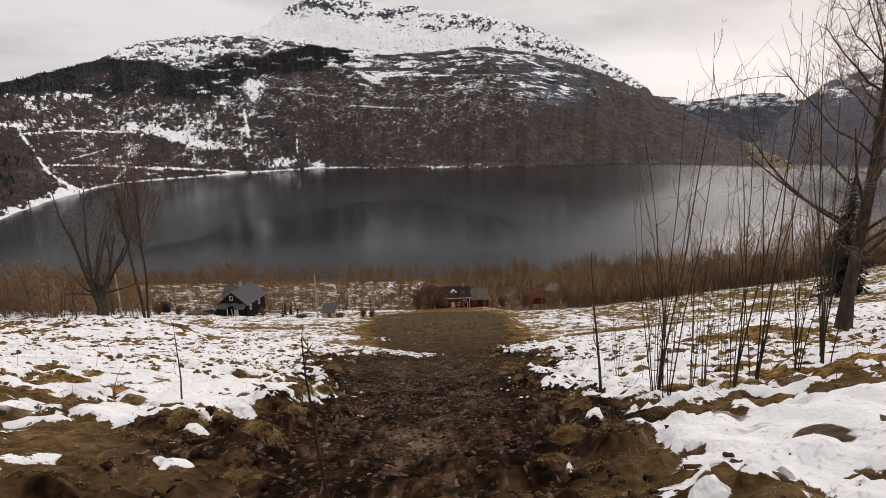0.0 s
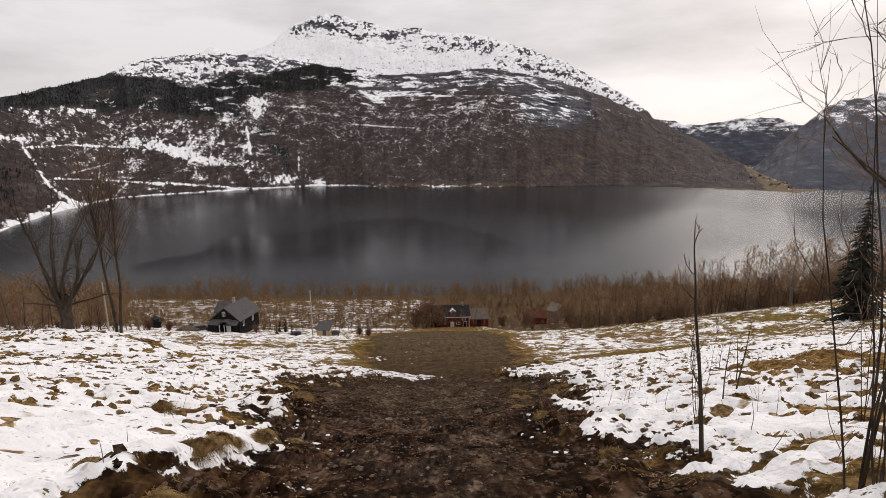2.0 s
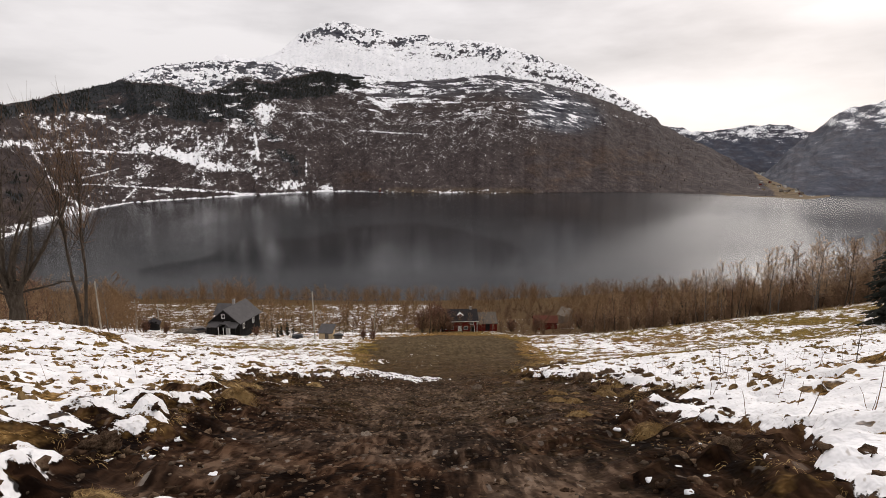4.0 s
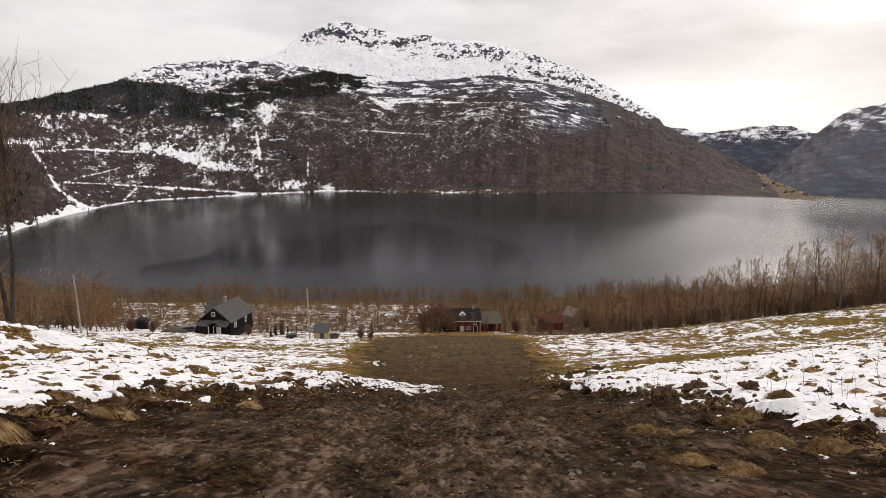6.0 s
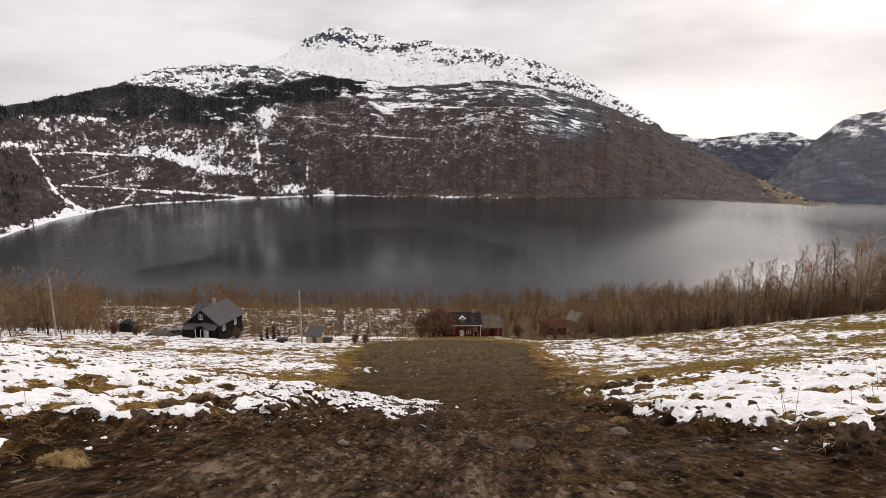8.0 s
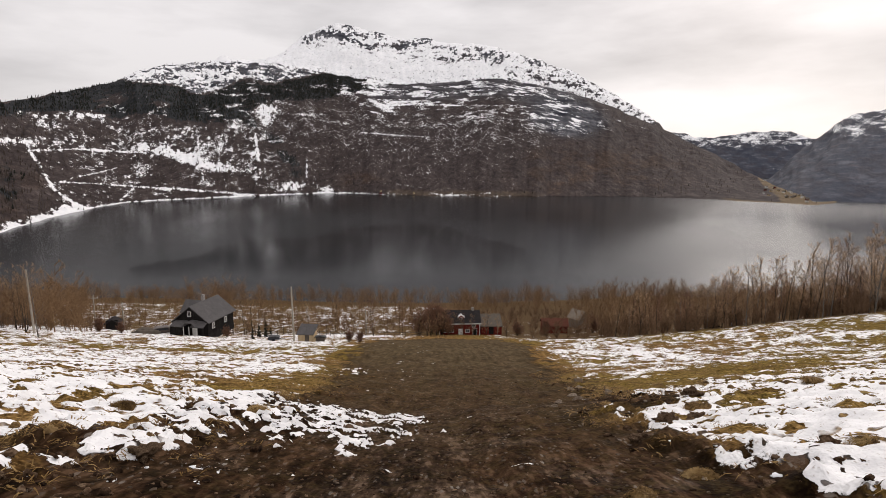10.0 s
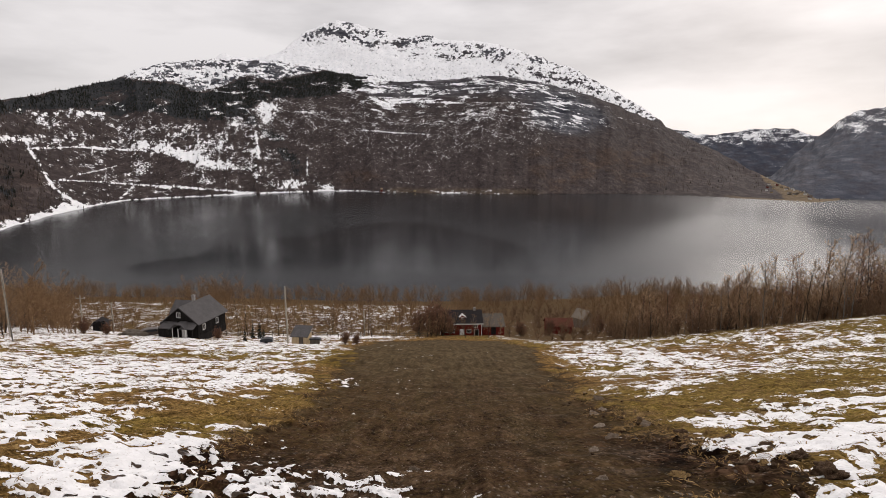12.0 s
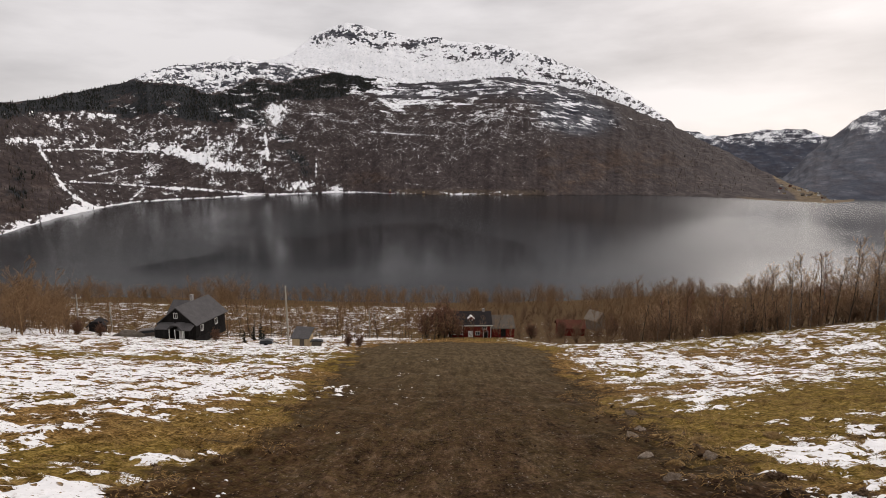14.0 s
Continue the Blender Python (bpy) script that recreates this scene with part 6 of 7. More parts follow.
    part("wall", boxed(-2.7, 2.7, 0, 4.5, -1.5, 1.75), RED_BOARD, s)
    bm = bmesh.new()
    a = [(-2.9, -0.4, 1.62), (2.9, -0.4, 1.62), (2.9, 4.8, 3.6), (-2.9, 4.8, 3.6)]
    lo, hi = [bm.verts.new(v) for v in a], [bm.verts.new((v[0], v[1], v[2] + 0.15)) for v in a]
    bm.faces.new(lo[::-1]), bm.faces.new(hi)
    for i in range(4):
        bm.faces.new((lo[i], lo[(i + 1) % 4], hi[(i + 1) % 4], hi[i]))
    part("roof", bm, GREY_BOARD, s, "weathered grey roof")
    part("door", boxed(-0.6, 0.6, -0.05, 0.0, -0.4, 1.5), DARK_BOARD, s, "dark board door")


def barn(x, y, z, turn, w, d, eave, ridge, wall_m, roof_m, label):
    b = thing("barn", pose(x, y, z, 0, 0, turn), label, "barn", "barns by the wood")
    part("wall", gable_shell(bmesh.new(), w, d, eave, ridge), wall_m, b)
    part("cladding", board_lines(w, d, eave, ridge, 0.5), wall_m, b)
    part("roof", gable_roof(w, d, eave, ridge, 0.35, 0.16), roof_m, b, "roof of old sheets")
    part("door", boxed(-1.0, 1.0, -0.07, -0.03, -0.4, 1.9), wall_m, b)
    return b


build_dark_house()
build_garden_shed()
build_red_house()
PALE_BOARD = plain("silvery_old_boards", [(0.30, (0.13, 0.108, 0.088)), (0.70, (0.27, 0.225, 0.18))], 8, bump=0.4, stretch=(1, 1, 0.15))
RUST = plain("rusty_red_sheets", [(0.30, (0.070, 0.026, 0.018)), (0.70, (0.15, 0.058, 0.040))], 3, bump=0.3)
barn(35.0, 168, -47.6, 88, 4.5, 6.5, 1.7, 3.0, RED_BOARD, RUST, "long red barn with rusty roof beside bare trees")
barn(40.2, 170, -46.6, 35, 3.4, 3.8, 1.6, 3.4, PALE_BOARD, PALE_BOARD, "weathered grey barn with pale gable among trees")
barn(-63.4, 128, gz(-63.4, 128), 20, 2.3, 2.6, 1.2, 1.9, DARK_BOARD, DARK_SLATE, "small dark brown shed behind the garden")


# ---- poles, cars, fences ----
def utility_pole(x, y, height, lean, arm):
    p = thing("utility_pole", pose(x, y, gz(x, y), 0, lean, 0), "tall weathered wooden pole standing in snow", "pole", "wooden poles")
    t = Tubes()
    t.add([(0, 0, -0.4), (0, 0, height * 0.5), (0, 0, height)], [0.16, 0.14, 0.11], 10)
    t.add([(0, 0, height), (0, 0, height + 0.03)], [0.11, 0.01], 10)
    v, f = t.arrays()
    part_arrays("shaft", v.tolist(), f.tolist(), POLE_WOOD, p)
    if arm:
        part("crossarm", boxed(-0.9, 0.9, -0.06, 0.06, height - 0.75, height - 0.6, bevel=0.01), POLE_WOOD, p)
        for sx in (-0.8, 0.0, 0.8):
            bm = bmesh.new()
            bmesh.ops.create_cone(bm, segments=8, cap_ends=True, radius1=0.05, radius2=0.07, depth=0.2, matrix=Matrix.Translation((sx, 0, height - 0.5)))
            part("insulator", bm, WHITE, p, "white insulator")


utility_pole(-24.7, 116.0, 9.8, -1.2, False)
utility_pole(-54.5, 95.0, 8.8, -2.0, False)
utility_pole(-67.9, 130.0, 7.0, 0.0, True)
utility_pole(-67.9, 140.0, 6.4, -1.0, False)
utility_pole(-16.5, 150.0, 6.5, -1.0, False)


def car(x, y, turn, paint, label):
    c = thing("parked_car", pose(x, y, gz(x, y) + 0.02, 0, 0, turn), label, "car", "parked cars")
    bm = prism(bmesh.new(), [(-2.1, 0.32), (2.1, 0.32), (2.15, 0.75), (1.35, 0.88), (0.75, 1.38), (-1.1, 1.42), (-1.85, 0.95), (-2.15, 0.85)], -0.82, 0.82)
    bmesh.ops.bevel(bm, geom=bm.edges[:], offset=0.07, segments=2, affect="EDGES")
    part("body", bm, paint, c)
    for sy in (-1, 1):
        part("window", prism(bmesh.new(), [(-1.15, 0.95), (0.95, 0.95), (0.65, 1.3), (-0.95, 1.33)], sy * 0.835 - 0.008, sy * 0.835 + 0.008), GLASS, c, "dark glass")
        for wx in (-1.35, 1.3):
            bm = bmesh.new()
            bmesh.ops.create_cone(bm, segments=18, cap_ends=True, radius1=0.32, radius2=0.32, depth=0.2, matrix=Matrix.Translation((wx, sy * 0.76, 0.32)) @ Euler((math.pi / 2, 0, 0)).to_matrix().to_4x4())
            wh = part("wheel", bm, RUBBER, c, "black tyre")
            bm = bmesh.new()
            bmesh.ops.create_cone(bm, segments=14, cap_ends=True, radius1=0.19, radius2=0.19, depth=0.02, matrix=Matrix.Translation((wx, sy * 0.87, 0.32)) @ Euler((math.pi / 2, 0, 0)).to_matrix().to_4x4())
            part("rim", bm, IRON, wh, "dull metal rim")




def build_trailer():
    x, y = -27.6, 114.0
    c = thing("hand_trailer", pose(x, y, gz(x, y) + 0.02, 0, 0, 8), "low dark two-wheeled trailer standing in snow", "trailer")
    bm = boxed(-0.95, 0.95, -0.55, 0.55, 0.34, 0.40)
    for a in ((-0.95, 0.95, -0.58, -0.55), (-0.95, 0.95, 0.55, 0.58), (-0.98, -0.95, -0.55, 0.55), (0.95, 0.98, -0.55, 0.55)):
        box(bm, a[0], a[1], a[2], a[3], 0.34, 0.68)
    part("bed", bm, CAR_DARK, c, "dark sheet-metal bed")
    part("drawbar", boxed(0.98, 1.9, -0.03, 0.03, 0.32, 0.38, bevel=0.01), IRON, c)
    for sy in (-1, 1):
        bm = bmesh.new()
        bmesh.ops.create_cone(bm, segments=16, cap_ends=True, radius1=0.28, radius2=0.28, depth=0.14, matrix=Matrix.Translation((0.0, sy * 0.68, 0.28)) @ Euler((math.pi / 2, 0, 0)).to_matrix().to_4x4())
        part("wheel", bm, RUBBER, c, "black tyre")
    part("tarpaulin", prism(bmesh.new(), [(-0.97, 0.66), (0.97, 0.66), (0.8, 0.82), (0.2, 0.92), (-0.5, 0.86), (-0.9, 0.78)], -0.57, 0.57), GREEN_PLASTIC, c, "black tarpaulin")


build_trailer()


def build_covered_heap():
    x, y = -51.2, 117.0
    o = thing("covered_heap", pose(x, y, gz(x, y) - 0.3, 0, 0, 15), "rounded grey-brown heap of earth in a snowy garden", "earth heap")
    v, f = lump_arrays(401, 0.45, 0.62, 4)
    part_arrays("mound", (v * (1.9, 1.5, 1.9)).tolist(), f.tolist(), GREY_BOARD, o)


car(-50.0, 121.0, 30, CAR_BROWN, "dull brown car parked beside the black house")


def build_fence():
    """Posts and two rails along the lane below the houses."""
    f = thing("lane_fence", pose(0, 0, 0), "low weathered fence of posts and rails along a lane", "fence")
    rng = random.Random(8)
    last = None
    post_me = None
    for k in range(26):
        x = -62 + k * 2.4
        y = 143.0 + 0.4 * math.sin(k * 0.7)
        z = gz(x, y)
        if post_me is None:
            ob = part("post", boxed(-0.06, 0.06, -0.06, 0.06, -0.3, 1.15, bevel=0.012), GREY_BOARD, f)
            post_me = ob.data
        else:
            ob = new("post", post_me)
            ob.parent = f
        ob.matrix_basis = pose(x, y, z, 0, rng.uniform(-4, 4), rng.uniform(-20, 20))
        if last:
            for hgt in (0.55, 0.95):
                t = Tubes()
                t.add([(last[0], last[1], last[2] + hgt), (x, y, z + hgt)], [0.04, 0.04], 5)
                v, fc = t.arrays()
                part_arrays("rail", v.tolist(), fc.tolist(), GREY_BOARD, f)
        last = (x, y, z)


build_fence()


# ---- houses of the far village ----
def build_village():
    rng = random.Random(12)
    kinds = []
    X, Y, Z, AZ = (MOUNT_CACHE[k] for k in ("X", "Y", "Z", "az"))
    spots = []
    for k in range(26):
        spots.append((29.6 + 3.4 * rng.random(), rng.randrange(70, 205)))
    for k in range(12):
        spots.append((-9 + 18 * rng.random(), rng.randrange(3, 9)))
    for a, i in spots:
        j = int(np.argmin(np.abs(AZ[0] - a)))
        p = (float(X[i, j]), float(Y[i, j]), float(Z[i, j]))
        if len(kinds) < 4:
            paint, label = ((WHITE, "small white house in a distant lakeside village"), (OCHRE_BOARD, "small yellow house in a distant lakeside village"), (GREY_BOARD, "small grey house in a distant lakeside village"), (RED_BOARD, "small red house in a distant lakeside village"))[len(kinds)]
            h = thing("village_house", pose(*p, 0, 0, rng.uniform(0, 180)), label, "house", "village houses")
            part("wall", gable_shell(bmesh.new(), 4, 5.5, 2.4, 4.0), paint, h)
            part("roof", gable_roof(4, 5.5, 2.4, 4.0, 0.4, 0.25), GREY_BOARD, h, "weathered grey roof")
            kinds.append(h)
        else:
            copy_thing(kinds[rng.choice((0, 0, 0, 1, 1, 2, 3))], pose(*p, 0, 0, rng.uniform(0, 180)))


build_village()


# ---- tussocks, clods, stones ----
def tussock_arrays(seed, blades, radius, height, droop, light=False):
    """Blades that rise from a low mound and hang outward."""
    rng = np.random.default_rng(seed)
    V, F = [], []
    for _ in range(blades):
        a, r = rng.uniform(0, 2 * math.pi), radius * rng.random() ** 0.6
        ao = a + rng.normal(0, 0.7)
        p = np.array([math.cos(a) * r, math.sin(a) * r, 0.55 * height * (1 - (r / radius) ** 2)])
        length = height * rng.uniform(0.6, 1.5)
        out = np.array([math.cos(ao), math.sin(ao), 0])
        side = np.array([-math.sin(ao), math.cos(ao), 0]) * rng.uniform(0.0013, 0.003)
        i = len(V)
        up = rng.uniform(0.15, 0.75) + (0.5 if rng.random() < 0.06 else 0)
        if light:
            side = side * 1.9
        steps = ((0, 1.0), (0.55, 0.8), (1.0, 0.1)) if light else ((0, 1.0), (0.4, 0.9), (0.75, 0.6), (1.0, 0.1))
        for s, w in steps:
            q = p + out * length * (0.45 * s + 0.25 * s * s) + np.array([0, 0, length * (up * s - (up * 0.6 + droop) * s * s)])
            V += [q - side * w, q + side * w]
        for k in range(len(steps) - 1):
            F.append((i + 2 * k, i + 2 * k + 1, i + 2 * k + 3, i + 2 * k + 2))
    return np.array(V), F


def lump_arrays(seed, rough, flat, level=2):
    bm = bmesh.new()
    bmesh.ops.create_icosphere(bm, subdivisions=level, radius=1.0)
    noise_at = Vector((seed * 3.1, seed * 1.7, 0))
    for v in bm.verts:
        k = 1 + rough * noise.noise(v.co * 1.3 + noise_at) + 0.5 * rough * noise.noise(v.co * 3.1 + noise_at) + 0.3 * rough * noise.noise(v.co * 7.3 + noise_at)
        v.co = Vector((v.co.x * k, v.co.y * k * 0.85, v.co.z * k * flat))
    V = np.array([v.co[:] for v in bm.verts])
    F = np.array([[v.index for v in f.verts] for f in bm.faces])
    bm.free()
    return V, F


TUSSOCKS_UPPER = ((-1.78, 6.4, 0.6), (-1.85, 6.9, 0.55), (-1.73, 7.6, 0.6), (-1.6, 8.4, 0.6), (2.1, 12.5, 0.8), (2.2, 10.4, 0.7), (2.1, 6.6, 0.6), (-3.8, 16.0, 1.0), (-2.6, 13.2, 1.0), (4.1, 16.4, 0.9), (2.8, 15.6, 0.7), (4.1, 14.7, 1.0), (-2.0, 1.5, 0.5), (-1.36, 2.95, 0.7), (-1.0, 1.5, 0.5), (1.1, 2.0, 0.6), (1.35, 2.5, 0.7), (-2.1, 3.2, 0.7), (-1.5, 4.6, 0.7), (-1.8, 5.9, 0.7), (1.8, 4.05, 0.7), (-2.2, 5.1, 0.7), (2.6, 16.1, 0.8), (3.75, 16.8, 1.1), (5.0, 10.3, 0.9), (6.3, 11.4, 1.0), (-4.8, 5.2, 0.8), (-3.9, 9.6, 0.8))
TUSSOCKS_LOWER = ((-4.4, 18.8, 1.15), (2.95, 18.2, 1.0), (3.45, 18.1, 0.5), (4.3, 18.5, 0.8), (2.7, 25.0, 0.7), (3.5, 25.5, 0.8), (-3.4, 21.4, 0.9), (3.1, 18.0, 0.7), (-4.45, 18.6, 0.8), (4.7, 18.8, 0.8), (-2.8, 30.2, 1.0), (-4.2, 30.4, 1.0), (4.8, 33.0, 0.8), (4.3, 30.5, 1.0), (10.7, 44.5, 1.0), (11.9, 42.8, 1.0), (5.5, 29.8, 1.1), (-4.9, 29.4, 1.2), (12.2, 37.0, 1.2), (9.4, 33.3, 1.1), (10.2, 33.6, 1.0), (8.6, 44.8, 1.1), (6.6, 41.5, 0.9), (-5.7, 41.6, 1.1), (5.9, 20.1, 0.9), (5.4, 25.7, 0.8), (7.1, 25.9, 0.9), (-5.4, 19.2, 0.9), (-6.7, 22.7, 0.8))


def build_tussocks():
    rng = random.Random(4)
    kinds = []
    for k, (x, y, s) in enumerate(TUSSOCKS_LOWER + TUSSOCKS_UPPER):
        if k < 4:
            t = thing("grass_tussock", pose(x, y, gz(x, y) - 0.03, 0, 0, rng.uniform(0, 360)), "withered straw-coloured grass tussock on dark mud", "grass tussock", "grass tussocks")
            v, f = tussock_arrays(200 + k, 900, 0.22, 0.22, 0.85)
            part_arrays("thatch", v.tolist(), f, STRAW, t, "drooping withered blades", False)
            v, f = lump_arrays(210 + k, 0.5, 0.55, 3)
            part_arrays("sod", (v * (0.21, 0.21, 0.24)).tolist(), f.tolist(), THATCH, t, "matted brown root sod")
            kinds.append(t)
        else:
            t = copy_thing(kinds[k % 4], pose(x, y, gz(x, y) - 0.03, 0, 0, rng.uniform(0, 360)))
        t.scale = (s, s, s * rng.uniform(0.8, 1.1))


build_tussocks()


def merge_scatter(name, kinds, spots, material, label, category, smooth_faces=True):
    """Many small copies at (x, y, size, turn, squash, sink) in one mesh."""
    V, F3, n = [], [], 0
    xs = np.array([s[0] for s in spots])
    ys = np.array([s[1] for s in spots])
    zs = ground_height(xs, ys)
    for (x, y, sc, turn, sq, sink), z in zip(spots, zs):
        v, f = kinds[int(abs(x * 977 + y * 131)) % len(kinds)]
        c, s = math.cos(turn) * sc, math.sin(turn) * sc
        V.append(np.stack([v[:, 0] * c - v[:, 1] * s + x, v[:, 0] * s + v[:, 1] * c + y, v[:, 2] * sc * sq + z - sink * sc], -1))
        F3.append(np.asarray(f) + n)
        n += len(v)
    return tagged(part_arrays(name, np.concatenate(V).tolist(), np.concatenate(F3).tolist(), material, None, smooth_faces=smooth_faces), label, category, kind="stuff")


def build_scatter():
    rng = random.Random(21)
    # grass on the meadow and along the track's edges
    tufts = [tussock_arrays(300 + k, 18, 0.13, 0.11, 0.4, True) for k in range(6)]
    fine = [tussock_arrays(320 + k, 18, 0.10, 0.07, 0.7) for k in range(4)]
    want = []
    X = np.array([rng.uniform(-1, 1) for _ in range(60000)])
    U = np.array([rng.random() for _ in range(60000)])
    Y = -2.5 + 75 * U ** 1.5
    X = X * (3.5 + 0.85 * (Y + 3))
    d, s = road_edge(X, Y), snow_level(X, Y)
    K = np.array([rng.random() for _ in range(60000)])
    ok = (d < 0.7 * K) & ((s < -0.05) | (K < 0.02)) & ((Y > 5) | (K < 0.45)) & (np.abs(d) < 3 + 12 * K)
    for x, y, e in zip(X[ok][:6500], Y[ok][:6500], d[ok][:6500]):
        want.append((x, y, rng.uniform(0.55, 1.25) * (1.0 if e > -1.5 else 0.8) * (0.6 + min(y, 70) / 28), rng.uniform(0, 6.3), rng.uniform(0.5, 1.1), 0.02))
    for _ in range(1500):
        x, y = rng.uniform(6, 22), rng.uniform(38, 64)
        if road_edge(x, y) < -0.4 and snow_level(x, y) < -0.1 and fbm(x / 3.0, y / 3.0, 301, 2) > -0.1:
            want.append((x, y, rng.uniform(1.0, 2.0), rng.uniform(0, 6.3), rng.uniform(0.9, 1.5), 0.02))
    merge_scatter("meadow_grass", tufts, [w for w in want if w[1] >= 14], STRAW, "short withered tufts of meadow grass", "grass", False)
    merge_scatter("verge_grass", fine, [w for w in want if w[1] < 14], STRAW, "matted withered grass along the mud", "grass", False)
    # rounded grass heads that stand out of the snow
    heads = [lump_arrays(k + 71, 0.7, 0.8, 2) for k in range(5)]
    want = []
    for _ in range(9000):
        y = 8 + 38 * rng.random() ** 1.2
        x = rng.uniform(-1, 1) * (4 + 0.8 * y)
        e, lie, thick = float(road_edge(x, y)), float(snow_level(x, y)), float(fbm(x / 2.4, y / 2.4, 311, 2))
        if e < -0.3 and lie > -0.4 and thick > 0.22 and rng.random() < 0.5:
            want.append((x, y, rng.uniform(0.025, 0.07) * (1 + 0.014 * y), rng.uniform(0, 6.3), rng.uniform(0.8, 1.3), 0.05))
    merge_scatter("grass_heads", heads, want[:1500], THATCH, "rounded brown grass heads poking through snow", "grass")
    # clods of peat along the edges and over the track
    lumps = [lump_arrays(k + 1, 1.25, 0.7, 2) for k in range(6)]
    edge_ok = (np.abs(d - 0.1) < 0.45 + 0.5 * K) & (Y < 60)
    want = [(x, y, rng.uniform(0.012, 0.06) * (0.7 + 0.02 * y), rng.uniform(0, 6.3), rng.uniform(0.6, 1.3), 0.15) for x, y in zip(X[edge_ok][:2000], Y[edge_ok][:2000])]
    in_ok = (d > 0.2) & (Y < 60)
    want += [(x, y, rng.uniform(0.010, 0.04) * (1 + 0.015 * y), rng.uniform(0, 6.3), rng.uniform(0.5, 1.0), 0.2) for x, y in zip(X[in_ok][:1300], Y[in_ok][:1300])]
    crumbs = [lump_arrays(k + 11, 0.9, 0.7, 1) for k in range(8)]
    small = []
    xs = np.array([rng.uniform(-7, 7.5) for _ in range(50000)])
    ys = np.array([2.5 + 60 * rng.random() ** 1.6 for _ in range(50000)])
    inside = road_edge(xs, ys) + 0.5 * fbm(xs / 1.7, ys / 1.7, 321, 3)
    for x, y in zip(xs[inside > 0.0][:24000], ys[inside > 0.0][:24000]):
        low = y > 27
        if low and rng.random() < 0.72:
            continue
        small.append((x, y, 0.005 + (0.012 if low else 0.030) * rng.random() ** 3.2 * (1 + 0.012 * y), rng.uniform(0, 6.3), rng.uniform(0.6, 1.1), 0.12))
    merge_scatter("soil_crumbs", crumbs, small, PEAT, "small crumbs of dark soil over the track", "soil clods")
    merge_scatter("peat_clods", lumps, want, PEAT, "crumbled dark peat clods along the churned track", "soil clods")
    pebbles = [lump_arrays(k + 31, 0.5, 0.6, 1) for k in range(5)]
    want = [(x, y, rng.uniform(0.010, 0.032) * (1 + 0.01 * y), rng.uniform(0, 6.3), rng.uniform(0.6, 1.0), 0.2) for x, y in zip(X[in_ok][2600:8000], Y[in_ok][2600:8000])]
    for _ in range(6500):
        y = rng.uniform(2.0, 40) if rng.random() < 0.8 else rng.uniform(40, 75)
        x = rng.uniform(-6, 8)
        if road_edge(x, y) > 0.1:
            want.append((x, y, rng.uniform(0.006, 0.022) * (1 + 0.02 * y), rng.uniform(0, 6.3), rng.uniform(0.6, 1.0), 0.15))
    merge_scatter("track_gravel", pebbles, want, STONE, "loose grey gravel pressed into the mud", "gravel")
    # crumbs of snow over the edge
    crumb_ok = (d > -0.3) & (d < 0.9) & (Y > 6) & (Y < 40) & (K < 0.25)
    want = [(x, y, rng.uniform(0.012, 0.036) * (1 + 0.02 * y), rng.uniform(0, 6.3), rng.uniform(0.35, 0.6), 0.05) for x, y in zip(X[crumb_ok][:220], Y[crumb_ok][:220])]
    merge_scatter("snow_crumbs", [lump_arrays(k + 51, 0.7, 0.6, 2) for k in range(4)], want, SNOW, "scattered lumps of old snow on mud", "snow")
    # dry stalks through the snow
    t = Tubes()
    gen = np.random.default_rng(77)
    for _ in range(260):
        right = gen.random() < 0.75
        y = gen.uniform(3, 26)
        x = (np.interp(y, ROAD_Y, ROAD_R) + gen.uniform(0.3, 7)) if right else -(np.interp(y, ROAD_Y, ROAD_L) + gen.uniform(0.3, 8))
        z = gz(x, y) - 0.03
        pts, _ = limb(gen, (x, y, z), (gen.normal(0, 0.2), gen.normal(0, 0.2), 1), gen.uniform(0.15, 0.5), 4, 0.10, 0)
        t.add(pts, np.linspace(0.0045, 0.002, 5), 3)
    v, f = t.arrays()
    tagged(part_arrays("dry_stalks", v.tolist(), f.tolist(), TWIG, None), "thin dry weed stalks poking through snow", "weeds", kind="stuff")


build_scatter()


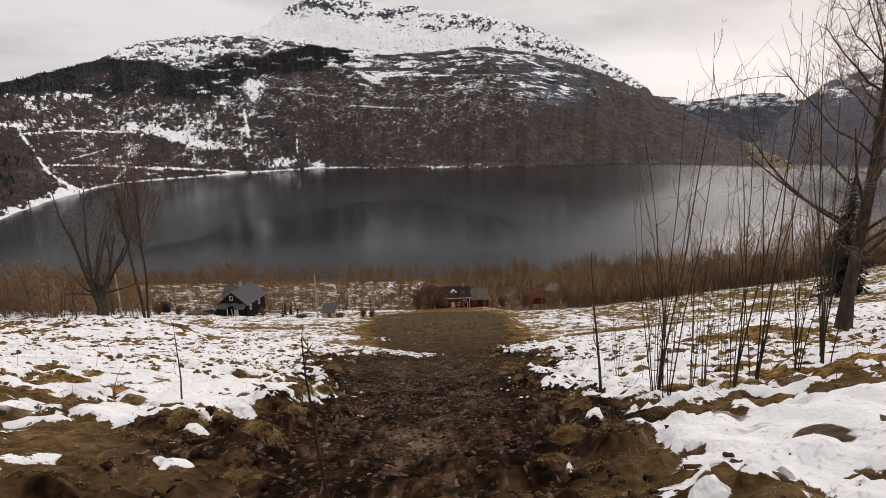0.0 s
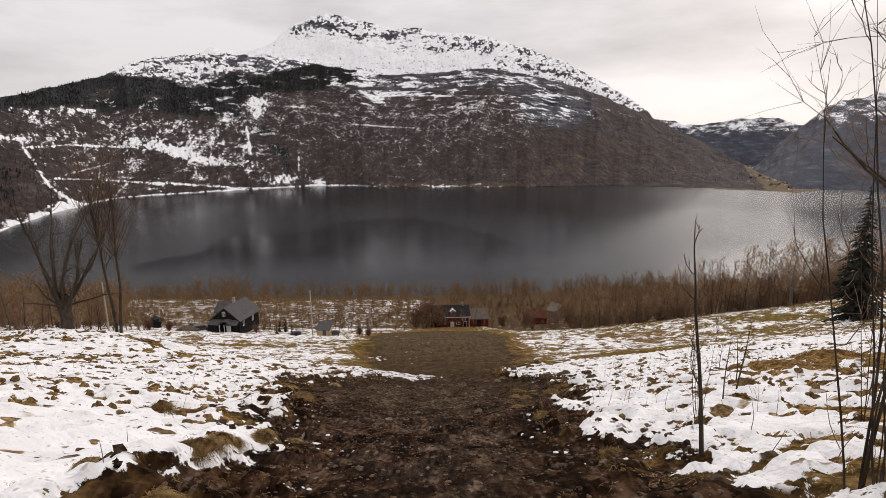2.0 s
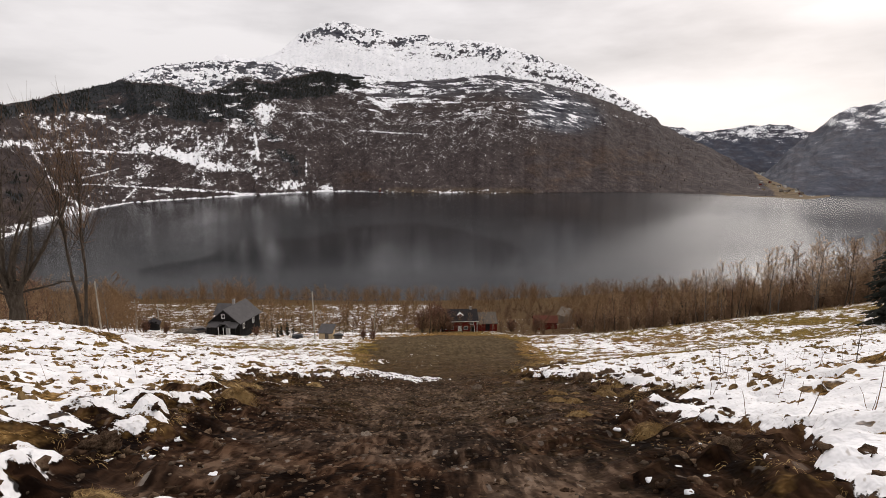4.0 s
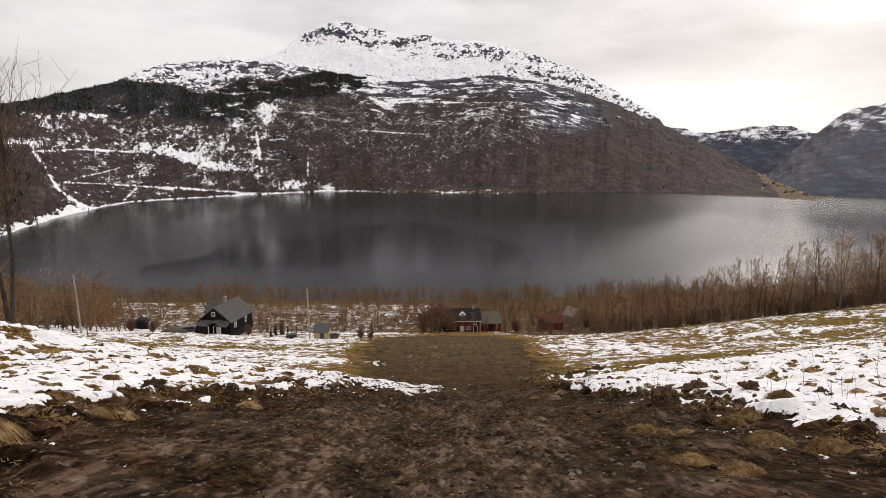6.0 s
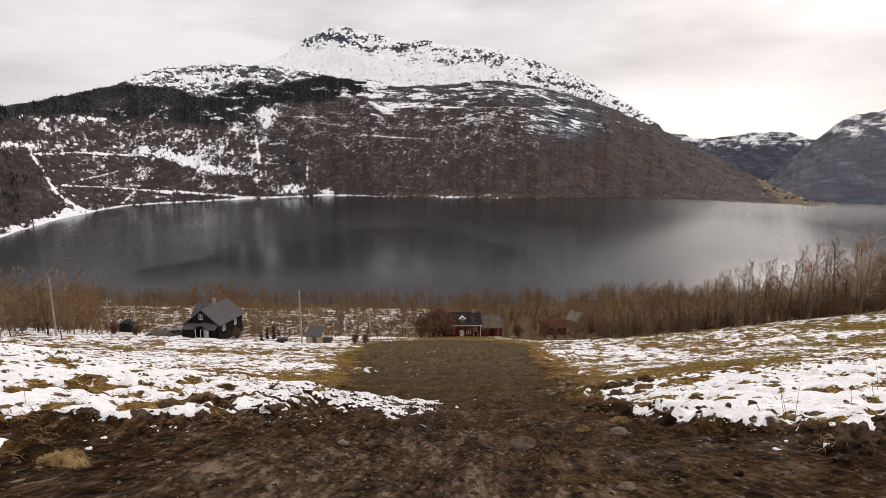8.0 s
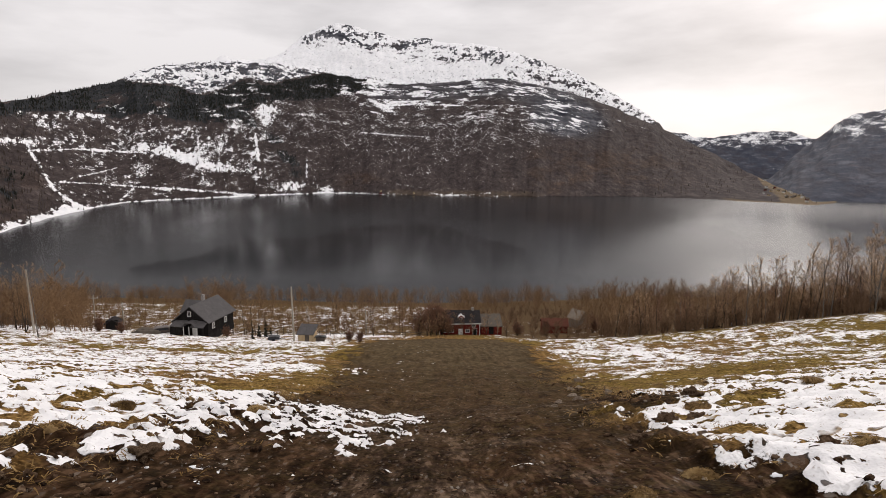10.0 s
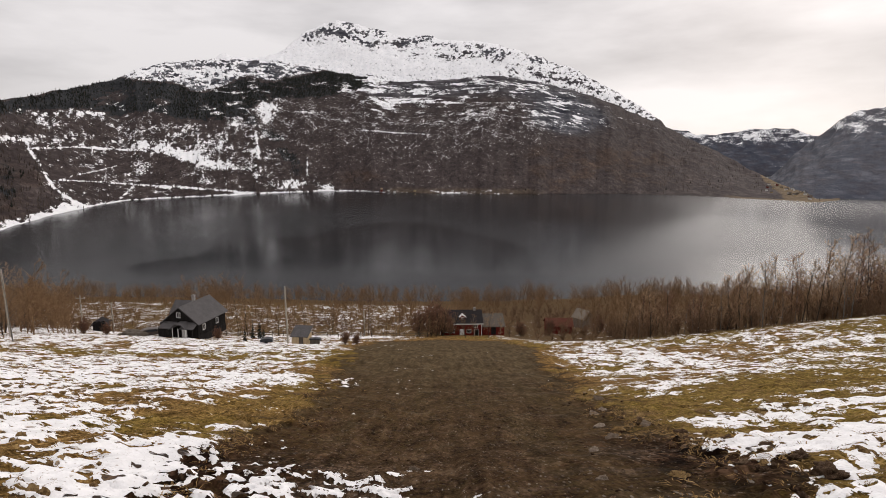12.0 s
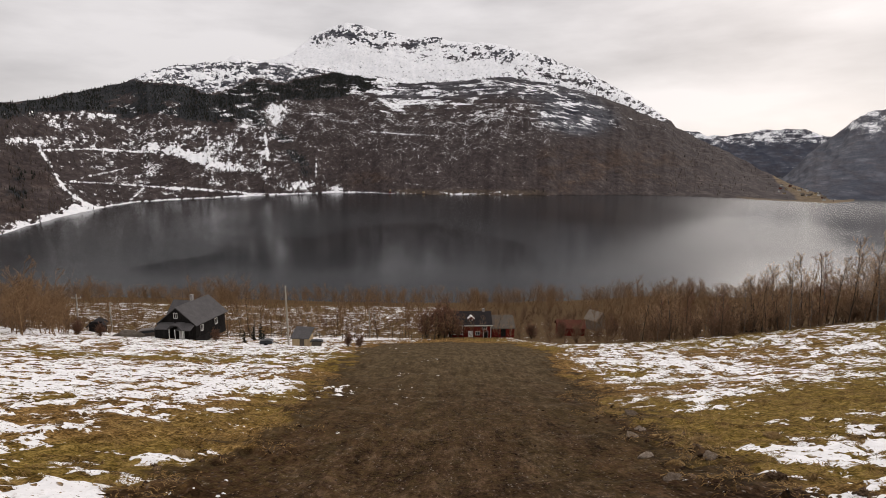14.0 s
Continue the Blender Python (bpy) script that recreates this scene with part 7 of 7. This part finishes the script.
def build_stones():
    rng = random.Random(14)
    made = []
    for k, (x, y, s) in enumerate(((5.9, 39.9, 0.22), (6.4, 43.0, 0.2), (3.1, 24.4, 0.16), (1.6, 24.1, 0.2), (2.0, 15.9, 0.06), (2.6, 16.2, 0.05), (2.9, 12.6, 0.12), (1.3, 13.2, 0.1), (-0.6, 12.0, 0.07), (0.4, 8.2, 0.05), (-0.5, 6.8, 0.05), (7.2, 46.5, 0.22), (4.5, 37.0, 0.14), (2.2, 21.5, 0.09), (-1.9, 21.0, 0.08), (0.2, 36.5, 0.13), (9.0, 52.0, 0.3), (-1.2, 24.6, 0.1), (8.0, 48.0, 0.2), (3.5, 33.0, 0.1), (2.2, 4.8, 0.07), (13.3, 16.2, 0.3), (7.6, 41.8, 0.2))):
        if k < 5:
            o = thing("stone", pose(x, y, gz(x, y)), "rounded grey stone half sunk in mud", "stone", "field stones")
            v, f = lump_arrays(60 + k, 0.45, 0.6, 3)
            part_arrays("rock", v.tolist(), f.tolist(), STONE, o)
            made.append(o)
        else:
            o = copy_thing(made[k % 5], pose(x, y, gz(x, y), 0, 0, rng.uniform(0, 360)))
        o.scale = (s, s, s)
    # large upturned clods at the track's edge
    made = []
    for k, (x, y, s) in enumerate(((5.4, 22.1, 0.42), (4.9, 22.6, 0.3), (6.1, 21.4, 0.3), (6.9, 20.6, 0.28), (-5.2, 21.6, 0.34), (-3.4, 24.6, 0.34), (-2.7, 26.0, 0.3), (3.6, 27.6, 0.34), (4.4, 28.6, 0.3), (1.2, 18.75, 0.14), (-2.1, 9.4, 0.2), (2.7, 11.6, 0.22), (2.2, 9.2, 0.2), (-1.8, 6.2, 0.16), (7.3, 38.6, 0.3), (8.0, 43.5, 0.3), (-4.3, 25.3, 0.3), (4.1, 18.9, 0.3), (-4.7, 19.2, 0.4), (5.5, 30.4, 0.3), (6.2, 31.6, 0.4), (6.9, 33.2, 0.34), (6.0, 33.4, 0.25), (7.4, 35.0, 0.3), (5.1, 29.0, 0.34), (7.7, 37.0, 0.26), (5.8, 32.4, 0.2), (6.6, 32.3, 0.22), (4.64, 21.7, 0.4), (1.28, 20.0, 0.25))):
        if k < 4:
            o = thing("peat_clod", pose(x, y, gz(x, y)), "large upturned clod of dark peat", "clod", "upturned clods")
            v, f = lump_arrays(90 + k, 1.1, 0.75, 4)
            part_arrays("lump", v.tolist(), f.tolist(), PEAT, o)
            made.append(o)
        else:
            o = copy_thing(made[k % 4], pose(x, y, gz(x, y), 0, 0, rng.uniform(0, 360)))
        o.scale = (0.46 * s, 0.46 * s, 0.36 * s)


build_stones()
build_covered_heap()
